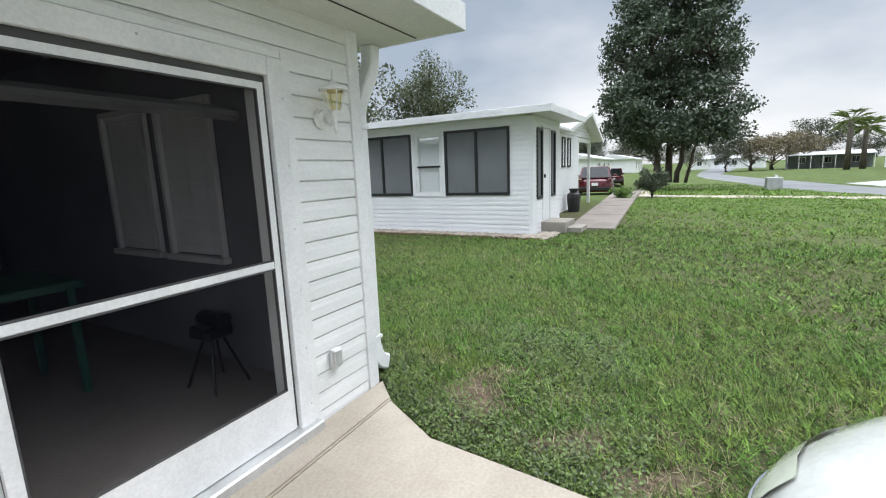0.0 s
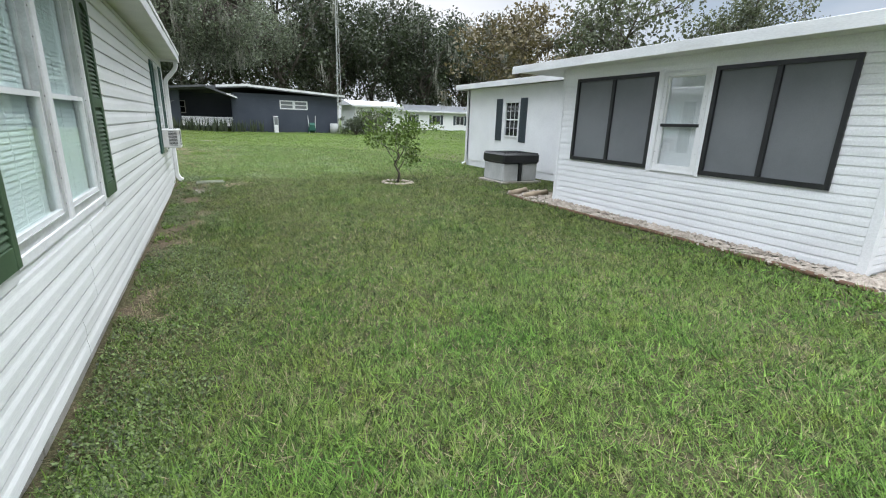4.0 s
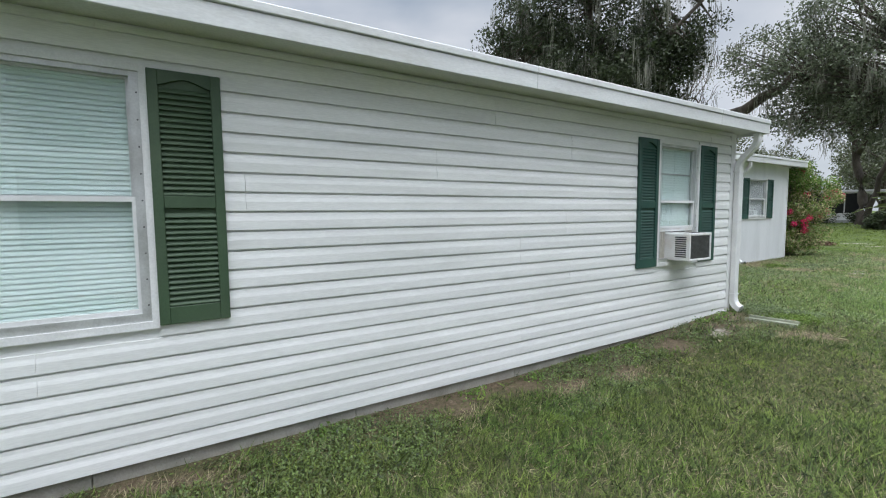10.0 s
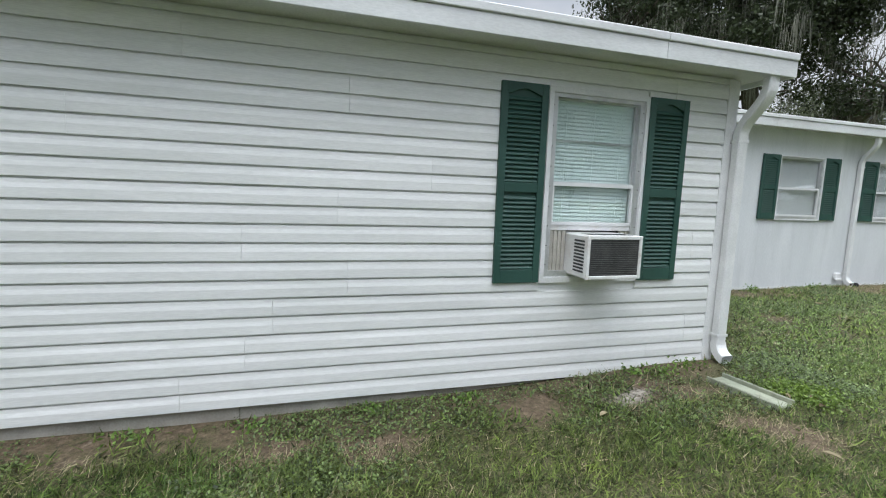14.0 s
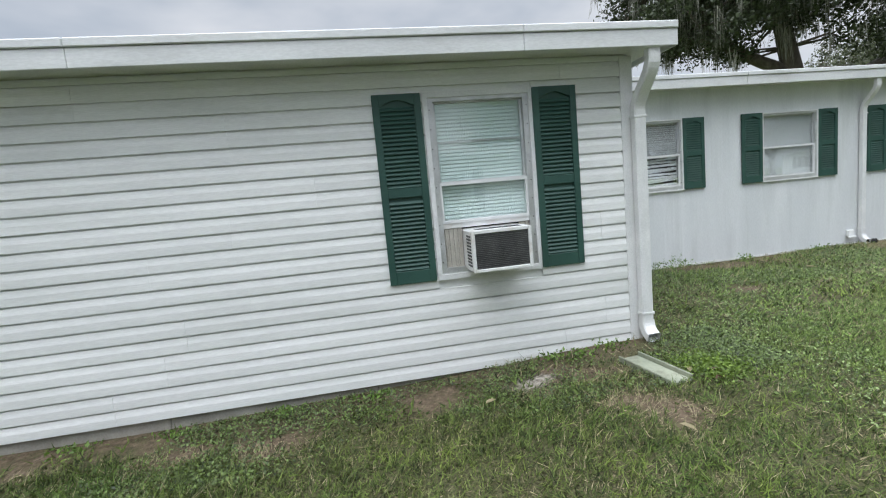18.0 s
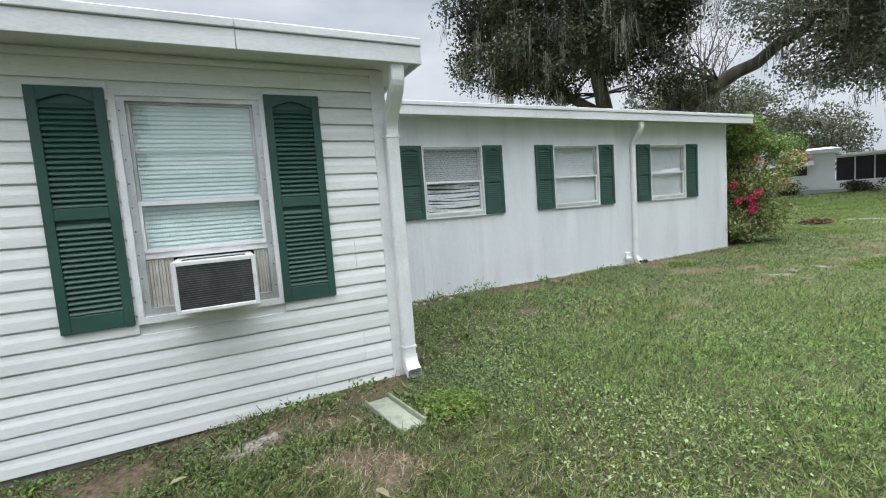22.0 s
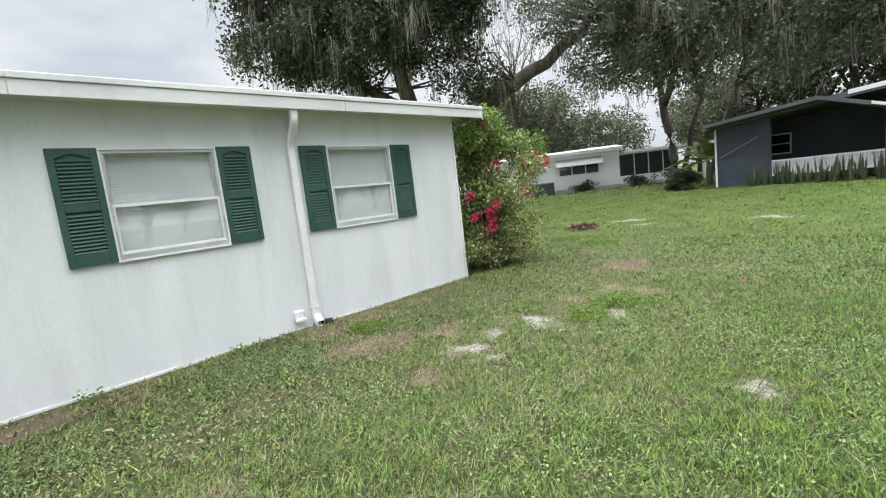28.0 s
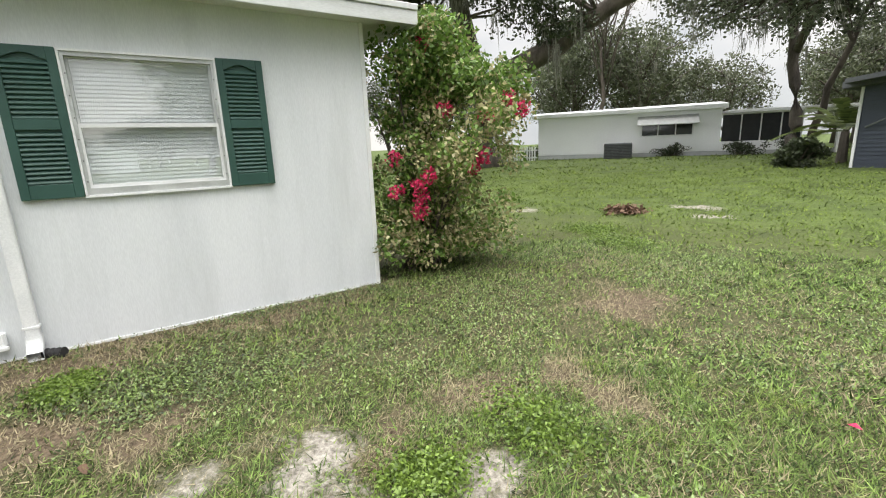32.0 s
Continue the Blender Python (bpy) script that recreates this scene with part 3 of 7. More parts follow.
# worn places: x, y, half length along y, half width along x, sand (1) or earth (0)
WORN = [(-0.14, 16.55, 0.24, 0.22, 1), (-0.02, 17.53, 0.24, 0.36, 1), (0.53, 18.13, 0.20, 0.26, 1), (-0.27, 16.93, 0.17, 0.16, 1), (0.21, 16.6, 0.12, 0.12, 1), (-0.06, 15.95, 0.22, 0.2, 0), (-1.2, 16.03, 0.4, 0.4, 0), (-5.15, 23.8, 0.3, 0.3, 1), (-2.6, 25.95, 0.28, 0.6, 1), (-2.0, 25.2, 0.22, 0.35, 1),
        (0.6, 26.1, 0.25, 0.5, 1), (2.23, 14.8, 0.14, 0.12, 1), (2.3, 14.0, 0.12, 0.12, 1), (2.05, 16.95, 0.18, 0.15, 1), (1.22, 10.0, 0.16, 0.24, 0), (0.46, 9.25, 0.26, 0.12, 1),
        (-0.13, 18.5, 0.34, 0.24, 0), (0.1, 19.15, 0.22, 0.24, 0), (0.53, 19.1, 0.18, 0.3, 0), (0.0, 17.9, 0.2, 0.16, 0), (-0.82, 16.84, 0.3, 0.25, 0), (-1.03, 16.34, 0.3, 0.3, 0), (-0.45, 20.5, 0.5, 0.4, 0), (0.28, 13.56, 0.13, 0.14, 0),
        (0.16, 14.23, 0.14, 0.16, 0), (-0.91, 12.45, 0.25, 0.2, 0), (0.42, 8.5, 0.4, 0.26, 0), (0.50, 9.5, 0.45, 0.3, 0), (1.15, 9.85, 0.30, 0.28, 0), (0.5, 6.7, 0.35, 0.2, 0), (0.54, 7.3, 0.4, 0.2, 0), (0.20, 5.2, 0.6, 0.18, 0), (0.20, 3.6, 0.6, 0.14, 0),
        (0.24, -0.6, 0.26, 0.34, 0), (-0.05, -1.6, 0.25, 0.22, 0), (0.02, -1.2, 0.22, 0.2, 0), (-2.1, 13.2, 0.9, 0.22, 0), (-2.05, 16.4, 0.6, 0.26, 0), (-2.15, 17.9, 0.8, 0.22, 0), (-2.1, 11.6, 0.7, 0.28, 0)]


def worn_amount(x, y, which):
    """0 to 1: how bare the lawn is at a place."""
    x, y = np.asarray(x, float), np.asarray(y, float)
    x, y = x + 0.07 * np.sin(7.3 * y + 1.1) + 0.05 * np.sin(15.1 * y + 4.0 * x), y + 0.07 * np.sin(8.1 * x + 0.4) + 0.05 * np.sin(17.3 * x - 5.0 * y)
    v = np.zeros(np.broadcast(x, y).shape)
    for px, py, a, b, k in WORN:
        if k == which:
            v = np.maximum(v, np.exp(-1.1 * (((x - px) / b) ** 2 + ((y - py) / a) ** 2)))
    if which == 0:
        v = np.maximum(v, (0.38 + 0.26 * step01(y, 3.0, 6.0)) * np.exp(-((x - 0.05) / 0.42) ** 2) * (y > 0.8) * (y < 10.6))
        v = np.maximum(v, 0.60 * np.exp(-((x + 2.38) / 0.25) ** 2) * (y > 10.6) * (y < 19.2))
    return v


def lawn_material():
    m = bpy.data.materials.new("lawn_soil_and_thatch")
    m.use_nodes = True
    nt = m.node_tree
    b = nt.nodes["Principled BSDF"]
    geo = nt.nodes.new("ShaderNodeNewGeometry")
    vec = geo.outputs["Position"]
    green = ramp2(nt, noise_fac(nt, vec, 7, 4), (0.018, 0.020, 0.009), (0.062, 0.066, 0.030))
    wide = ramp2(nt, noise_fac(nt, vec, 0.35, 4), (0.032, 0.046, 0.013), (0.062, 0.086, 0.024))
    col = mix_rgb(nt, 0.55, green, wide)
    fine = noise_fac(nt, vec, 70, 3, 0.75)
    col = mix_rgb(nt, 0.65, col, ramp2(nt, fine, (0.020, 0.018, 0.009), (0.165, 0.148, 0.078), 0.36, 0.64))
    f = nt.nodes.new("ShaderNodeMapRange")
    f.inputs[1].default_value, f.inputs[2].default_value = 0.55, 0.70
    f.inputs[4].default_value = 0.45
    nt.links.new(noise_fac(nt, vec, 0.9, 6, 0.7), f.inputs[0])
    col = mix_rgb(nt, f.outputs[0], col, ramp2(nt, fine, (0.050, 0.048, 0.020), (0.18, 0.17, 0.080)))
    turf = ramp2(nt, noise_fac(nt, vec, 1.1, 5, 0.7), (0.050, 0.072, 0.021), (0.098, 0.136, 0.037))
    turf = mix_rgb(nt, 0.6, turf, mix_rgb(nt, 1.0, turf, ramp2(nt, noise_fac(nt, vec, 19, 4, 0.75), (0.5, 0.5, 0.5), (1.5, 1.45, 1.4)), 'MULTIPLY'))
    gap = nt.nodes.new("ShaderNodeVectorMath")
    gap.operation = 'DISTANCE'
    gap.inputs[1].default_value = (1.5, 9.0, 0.0)
    nt.links.new(vec, gap.inputs[0])
    thick = nt.nodes.new("ShaderNodeMapRange")
    thick.inputs[1].default_value, thick.inputs[2].default_value = 12.0, 17.0
    nt.links.new(gap.outputs["Value"], thick.inputs[0])
    col = mix_rgb(nt, thick.outputs[0], col, turf)
    rag = noise_fac(nt, vec, 7.5, 8, 0.85)
    for att, lo, hi in (("earth", (0.034, 0.025, 0.017), (0.190, 0.142, 0.096)), ("sand", (0.08, 0.07, 0.057), (0.42, 0.385, 0.33))):
        at = nt.nodes.new("ShaderNodeAttribute")
        at.attribute_name = att
        ad = nt.nodes.new("ShaderNodeMath")
        ad.operation = 'MULTIPLY_ADD'
        ad.inputs[1].default_value = 2.6
        nt.links.new(rag, ad.inputs[0])
        nt.links.new(at.outputs["Fac"], ad.inputs[2])
        mr = nt.nodes.new("ShaderNodeMapRange")
        mr.inputs[1].default_value, mr.inputs[2].default_value = 1.60, 2.05
        nt.links.new(ad.outputs[0], mr.inputs[0])
        col = mix_rgb(nt, mr.outputs[0], col, ramp2(nt, noise_fac(nt, vec, 24, 5, 0.75), lo, hi, 0.3, 0.66))
    nt.links.new(col, b.inputs["Base Color"])
    b.inputs["Roughness"].default_value = 0.9
    b.inputs["Specular IOR Level"].default_value = 0.2
    bp = nt.nodes.new("ShaderNodeBump")
    bp.inputs["Strength"].default_value, bp.inputs["Distance"].default_value = 0.8, 0.03
    nt.links.new(noise_fac(nt, vec, 28, 4, 0.7), bp.inputs["Height"])
    nt.links.new(bp.outputs[0], b.inputs["Normal"])
    return m


M_LAWN = lawn_material()
gx, gy = axis(-4, 7, 0.12, 900), axis(-4, 25, 0.12, 900)
GX, GY = np.meshgrid(gx, gy)
GZ = ground_z(GX, GY)
nx_, ny_ = len(gx), len(gy)
gv = np.stack([GX, GY, GZ], -1).reshape(-1, 3)
ii, jj = np.meshgrid(np.arange(nx_ - 1), np.arange(ny_ - 1))
k0 = (jj * nx_ + ii).ravel()
gmesh = bpy.data.meshes.new("ground")
gmesh.vertices.add(len(gv))
gmesh.vertices.foreach_set("co", gv.astype(np.float32).ravel())
gmesh.loops.add(4 * len(k0))
gmesh.loops.foreach_set("vertex_index", np.stack([k0, k0 + 1, k0 + nx_ + 1, k0 + nx_], 1).astype(np.int32).ravel())
gmesh.polygons.add(len(k0))
gmesh.polygons.foreach_set("loop_start", np.arange(0, 4 * len(k0), 4, dtype=np.int32))
gmesh.update(calc_edges=True)
gmesh.polygons.foreach_set("use_smooth", [True] * len(k0))
for att, which in (("earth", 0), ("sand", 1)):
    gmesh.attributes.new(att, 'FLOAT', 'POINT').data.foreach_set("value", worn_amount(gv[:, 0], gv[:, 1], which).astype(np.float32))
gmesh.materials.append(M_LAWN)
tagged(place("ground", gmesh), "mown green lawn with worn brown and sandy spots", "lawn", kind="structure")


def prism(name, outline, z0, z1, mat, parent=None, label="", bev=0.01):
    bm = bmesh.new()
    f = bm.faces.new([bm.verts.new((x, y, z1)) for x, y in outline])
    r = bmesh.ops.extrude_face_region(bm, geom=[f])
    for v in r["geom"]:
        if isinstance(v, bmesh.types.BMVert):
            v.co.z = z0
    bmesh.ops.recalc_face_normals(bm, faces=bm.faces)
    if bev:
        bmesh.ops.bevel(bm, geom=[e for e in bm.edges if all(abs(v.co.z - z1) < 1e-5 for v in e.verts)], offset=bev, segments=2, affect='EDGES')
    return part(name, bm, mat, parent, label)


def over_ground(x, y, lift=0.0):
    return float(ground_z(x, y)) + lift


ROAD_NEAR = [(-60, -27.5), (-20, -17.0), (11.9, -8.5), (31.2, -6.5), (45.1, -5.0), (60.9, -2.0), (75.2, -1.3), (108, -2.3), (173, -8)]
ROAD_FAR = [(-60, -33.0), (-20, -22.0), (11.9, -13.6), (24, -13.2), (41.5, -11.3), (53.7, -8.9), (78.1, -5.4), (108, -8.7), (173, -15.2)]


def along(pts, n):
    """n points evenly spread along a broken line."""
    p = np.array(pts, float)
    d = np.concatenate([[0], np.cumsum(np.hypot(*np.diff(p, axis=0).T))])
    u = np.linspace(0, d[-1], n)
    return np.stack([np.interp(u, d, p[:, 0]), np.interp(u, d, p[:, 1])], 1)


def strip(name, one, two, mat, lift, n=160, rows=7):
    """A paved band between two lines that follows the lie of the ground."""
    a, b = along(one, n), along(two, n)
    vs, fs = [], []
    for p, q in zip(a, b):
        for k in range(rows):
            x, y = p + (q - p) * k / (rows - 1)
            vs.append((x, y, over_ground(x, y, lift if 0 < k < rows - 1 else -0.05)))
    for i in range(n - 1):
        for k in range(rows - 1):
            o = i * rows + k
            fs.append((o, o + 1, o + rows + 1, o + rows))
    return link_mesh(name, vs, [f[::-1] for f in fs], mat, smooth=True)


tagged(strip("road", ROAD_NEAR, ROAD_FAR, M_ASPH, 0.035), "grey asphalt street past the lawns", "road", kind="structure")

# driveway in front of the screened room, cut by one joint
drive = thing("pavement", (0, 0, 0), "stained pale concrete driveway slab with a joint", "pavement", kind="structure")
prism("slab", [(-7, -0.392), (-0.098, -0.207), (0.07, -0.02), (-7, -0.02)], -0.2, 0.10, M_CONC, drive)
prism("slab", [(-7, -13.4), (-0.6, -11.8), (-0.42, -1.6), (-0.33, -0.62), (-0.11, -0.215), (-7, -0.40)], -0.2, 0.10, M_CONC, drive)

# ---- main house ----
COURSE = 0.1257
house = thing("house", (0, 0, 0), "low white house with grey-white vinyl siding and green shutters", "house")
BOARD_PROFILE = ((0.002, 0.0), (0.0215, -0.002), (0.0238, 0.0), (0.0240, 0.004), (0.0236, 0.060), (0.0215, 0.071), (0.0180, 0.088), (0.0172, 0.1105), (0.0016, 0.1125), (0.0014, 0.134), (0.001, 0.134))


SOFT_PROFILE = ((0.002, 0.0), (0.0150, -0.002), (0.0165, 0.002), (0.0160, 0.064), (0.0130, 0.086), (0.0122, 0.1150), (0.0016, 0.1165), (0.0014, 0.134), (0.001, 0.134))


def board_mesh(length, profile):
    n = len(profile)
    vs = [(0, y, z) for y, z in profile] + [(length, y, z) for y, z in profile]
    fs = [(i, (i + 1) % n, n + (i + 1) % n, n + i) for i in range(n)] + [tuple(range(n))[::-1], tuple(range(n, 2 * n))]
    return vs, fs


def clad(parent, frame_m, x0, x1, z_bottom, z_top, holes, seed, mat, course=COURSE, panel=3.66, profile=BOARD_PROFILE, name="siding_board"):
    """Lapped boards over a wall, cut round the holes (x0, x1, z0, z1) and butted in long panels."""
    rng = random.Random(seed)
    k = course / COURSE
    prof = tuple((y, z * k) for y, z in profile)
    z = z_bottom
    row = 0
    while z < z_top - 0.03:
        if row % 2 == 0:
            offset = rng.uniform(0.3, panel)
        spans = [(x0, x1)]
        for hx0, hx1, hz0, hz1 in holes:
            if z + course * 0.5 > hz0 and z + course * 0.5 < hz1:
                spans = [s for a, b in spans for s in ((a, min(b, hx0)), (max(a, hx1), b)) if s[1] - s[0] > 0.01]
        for a, b in spans:
            cuts = [a] + [c for c in np.arange(x0 + offset, x1, panel) if a + 0.15 < c < b - 0.15] + [b]
            for i in range(len(cuts) - 1):
                vs, fs = board_mesh(cuts[i + 1] - cuts[i] - (0.0015 if i < len(cuts) - 2 else 0), prof)
                if z + course > z_top:
                    vs = [(vx, vy, min(vz, z_top - z)) for vx, vy, vz in vs]
                d = 0.0012 * (i % 2)
                link_mesh(name, vs, fs, mat, parent, frame_m @ Matrix.Translation((cuts[i], d, z)))
        z += course
        row += 1


def wall_body(name, frame_m, x0, x1, z0, z1, holes, mat, parent, thick=0.12):
    """A wall with real openings: strips round the holes."""
    xs = sorted({x0, x1, *[v for h in holes for v in h[:2]]})
    bm = bmesh.new()
    for a, b in zip(xs, xs[1:]):
        zs = [z0]
        for h in sorted(holes, key=lambda q: q[2]):
            if h[0] < (a + b) / 2 < h[1]:
                zs += [h[2], h[3]]
        zs.append(z1)
        for c, d in zip(zs[::2], zs[1::2]):
            if d - c > 0.005:
                add_box(bm, (a, -thick, c), (b, 0.0, d))
    bmesh.ops.remove_doubles(bm, verts=bm.verts, dist=0.0005)
    return part(name, bm, mat, parent, "", frame_m)


SIDE = wall_frame((0, 0, 0), (1, 0, 0))
FRONT = wall_frame((0, 0, 0), (0, -1, 0))
WIN1 = (1.71, 3.637, 0.755, 2.30)
WIN2 = (8.71, 9.63, 0.765, 2.285)
Z_SIDE = 0.8307 - 7 * COURSE
side_wall = wall_body("wall", SIDE, 0.0, 10.52, -0.05, 2.60, [WIN1, WIN2], M_SIDE, house)
clad(side_wall, Matrix.Identity(4), 0.09, 10.43, Z_SIDE, 2.50, [WIN1, WIN2], 5, M_SIDE)
DOOR = (-4.85, -0.62, 0.12, 1.88)
front_wall = wall_body("wall", FRONT, -7.0, 0.0, 0.0, 2.60, [DOOR], M_SIDE, house)
clad(front_wall, Matrix.Identity(4), -4.75, -0.058, 0.160 - 0.1018, 2.40, [(-4.8, -0.478, 0.0, 1.92)], 8, M_SIDE, 0.1018, 4.9, profile=SOFT_PROFILE)
back_wall = wall_body("wall", wall_frame((0, 10.52, 0), (0, 1, 0)), 0.0, 7.0, -0.05, 2.60, [], M_SIDE, house)
clad(back_wall, Matrix.Identity(4), 0.09, 2.44, Z_SIDE, 2.50, [], 11, M_SIDE)
wall_body("wall", wall_frame((-7.0, 0, 0), (-1, 0, 0)), -10.52, 0.0, -0.05, 2.60, [], M_SIDE, house)
# corner posts
boxes("corner_post", [((0.0, 0.0, Z_SIDE), (0.028, 0.09, 2.5)), ((-0.058, -0.030, 0.10), (0.028, 0.0, 2.5))], M_TRIM, house)
boxes("corner_post", [((0.0, 10.43, Z_SIDE), (0.028, 10.548, 2.5)), ((-0.085, 10.52, Z_SIDE), (0.0, 10.548, 2.5))], M_TRIM, house)
# foundation
rngf = random.Random(3)
fy = 0.02
while fy < 10.5:
    nxt = min(10.5, fy + 1.62)
    box("foundation_block", (-0.14, fy, -0.35), (-0.012 + rngf.uniform(-0.004, 0.004), nxt - 0.003, Z_SIDE - 0.004), M_BLOCK, house, 0.006)
    fy = nxt
boxes("foundation", [((-2.44, 10.40, -0.35), (-0.02, 10.50, Z_SIDE - 0.004)), ((-7.0, 0.02, -0.3), (-0.15, 0.12, 0.115))], M_BLOCK, house)

# roof with its layered edge
roof = link_mesh("roof", [(-7.35, 0.32, 2.52), (0.335, 0.32, 2.52), (0.335, 10.73, 2.52), (-7.35, 10.73, 2.52),
                          (-7.35, 0.32, 2.66), (0.335, 0.32, 2.66), (0.335, 10.73, 2.66), (-7.35, 10.73, 2.66), (-3.5, 0.32, 3.05), (-3.5, 10.73, 3.05)],
                 [(0, 3, 2, 1), (0, 1, 5, 8, 4), (2, 3, 7, 9, 6), (5, 6, 9, 8), (4, 8, 9, 7), (1, 2, 6, 5), (0, 4, 7, 3)], M_SOFF, house)


def fascia_run(parent, axis_m, x0, x1, z0, lean=0.0, piece=3.05):
    """A boxed edge: a board below and a drip band above, in lengths butted end to end."""
    a = x0
    while a < x1 - 0.01:
        b = min(x1, a + piece)
        box("fascia_board", (a, -0.002, z0), (b - 0.003, 0.016, z0 + 0.125), M_FASC, parent, 0.003, m=axis_m)
        box("drip_edge", (a, -0.002, z0 + 0.128), (b - 0.003, 0.030, z0 + 0.185), M_FASC, parent, 0.006, m=axis_m)
        a = b


fascia_run(roof, wall_frame((0.337, 0, 0), (1, 0, 0)), 0.32, 10.75, 2.475)
fascia_run(roof, wall_frame((0, 10.732, 0), (0, 1, 0)), -0.333, 7.3, 2.475)
# lower overhang along the front
awning = link_mesh("roof_overhang", [(-7.3, -0.53, 2.17), (0.33, -0.53, 2.17), (0.33, 0.31, 2.17), (-7.3, 0.31, 2.17),
                                     (-7.3, -0.53, 2.30), (0.33, -0.53, 2.30), (0.33, 0.31, 2.33), (-7.3, 0.31, 2.33)],
                   [(0, 3, 2, 1), (4, 5, 6, 7), (0, 1, 5, 4), (1, 2, 6, 5), (2, 3, 7, 6), (3, 0, 4, 7)], M_SOFF, house)
box("fascia_board", (-7.3, -0.548, 2.165), (0.335, -0.532, 2.31), M_FASC, awning)
box("fascia_board", (0.332, -0.548, 2.165), (0.348, 0.31, 2.31), M_FASC, awning)
boxes("soffit_seam", [((-7.2, -0.25, 2.164), (0.3, -0.244, 2.169))], M_DARK, awning, 0)


def window_unit(parent, m, w, z0, z1, seed, sashes=1, mull=0.14, frame_mat=None, blind_mat=None, glass_mat=None, rail=0.5, low=0.0, blind_gap=0.0,
                tilt=17, trim=0.05, slat=0.030, ragged=False, dark_back=True, t=0.055):
    """Double-hung window: outer trim, inner metal frame, two sashes with panes, a blind behind."""
    frame_mat, blind_mat, glass_mat = frame_mat or M_ALU, blind_mat or M_BLIND, glass_mat or M_GLASS
    rng = random.Random(seed)
    ws = (w - mull * (sashes - 1)) / sashes
    win = ring("window", 0, w, z0, z1, (trim * 0.5, trim * 0.5, trim * 0.6, trim * 0.55), -0.06, 0.034, M_TRIM, parent, "", m)
    for k in range(1, sashes):
        c = k * (ws + mull) - mull
        box("mullion", (c + 0.03, -0.06, z0 + trim * 0.6 + 0.002), (c + mull - 0.03, 0.032, z1 - trim * 0.55 - 0.002), M_TRIM, win)
    for k in range(sashes):
        a, b = k * (ws + mull), k * (ws + mull) + ws
        ia, ib = (a + trim * 0.5 if k == 0 else a - 0.03), (b - trim * 0.5 if k == sashes - 1 else b + 0.03)
        f0, f1 = z0 + trim * 0.6, z1 - trim * 0.55
        ring("window_frame", ia, ib, f0, f1, (t, t, 0.05, 0.03), -0.058, 0.018, frame_mat, win)
        # fixing screws
        zz = f0 + 0.1
        while zz < f1 - 0.05:
            for xx in (ia + 0.014, ib - 0.014):
                box("fixing_screw", (xx - 0.004, 0.017, zz - 0.004), (xx + 0.004, 0.0205, zz + 0.004), M_DARK, win, 0)
            zz += 0.155
        zr = f0 + (f1 - f0) * rail
        g0, g1 = ia + t, ib - t
        ring("upper_sash", g0, g1, zr - 0.012, f1 - 0.03, (0.018, 0.018, 0.03, 0.012), -0.042, -0.020, frame_mat, win)
        lo = f0 + 0.05 + low
        ring("lower_sash", g0, g1, lo, zr + 0.012, (0.018, 0.018, 0.026, 0.028), -0.0195, 0.008, M_TRIM, win)
        for p0, p1, py in ((zr + 0.018, f1 - 0.03, -0.034), (lo + 0.026, zr - 0.016, -0.012)):
            pane = box("pane", (g0 + 0.016, py, p0), (g1 - 0.016, py + 0.004, p1), glass_mat, win, 0)
            pane.visible_shadow = False
        blind(win, g0 + 0.004, g1 - 0.004, lo + blind_gap, f1 - 0.035, -0.058, blind_mat, rng, tilt, slat, ragged)
        # Thin near-black sheet: the darkness of the unlit room put into its colour.
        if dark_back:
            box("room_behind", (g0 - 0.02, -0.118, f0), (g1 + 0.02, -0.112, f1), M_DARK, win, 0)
    return win


def blind(parent, x0, x1, z0, z1, y, mat, rng, tilt=35, pitch=0.026, ragged=False):
    vs, fs = [], []
    z = z0 + pitch
    c, s = math.cos(radians(tilt)) * 0.5 * pitch * 1.30, math.sin(radians(tilt)) * 0.5 * pitch * 1.30
    while z < z1 - 0.02:
        e0 = e1 = 0.0
        tl = 1.0
        low = 1 - (z - z0) / (z1 - z0)
        if ragged and low > 0.55:
            e0, e1 = rng.uniform(-1, 1) * 0.03 * low, rng.uniform(-1, 1) * 0.05 * low
            tl = rng.uniform(-0.6, 1.2)
        else:
            e0, e1 = rng.uniform(-0.0015, 0.0015), rng.uniform(-0.0015, 0.0015)
        o = len(vs)
        for x, e in ((x0, e0), ((x0 + x1) / 2, (e0 + e1) / 2 - (0.02 * low if ragged and low > 0.55 else 0)), (x1, e1)):
            vs += [(x, y + s * tl, z - c + e), (x, y + 0.0025, z + e), (x, y - s * tl, z + c + e)]
        for i in (0, 3):
            fs += [(o + i, o + i + 3, o + i + 4, o + i + 1), (o + i + 1, o + i + 4, o + i + 5, o + i + 2)]
        z += pitch
    ob = link_mesh("blind", vs, fs, mat, parent)
    cords = [((x0 + (x1 - x0) * f - 0.001, y + 0.012, z0), (x0 + (x1 - x0) * f + 0.001, y + 0.014, z1)) for f in (0.16, 0.5, 0.84)]
    boxes("blind_cord", cords + [((x0, y - 0.012, z1 - 0.022), (x1, y + 0.014, z1)), ((x0, y - 0.01, z0), (x1, y + 0.01, z0 + 0.014))], mat, parent, 0)
    return ob


SHUTTER_CACHE = {}


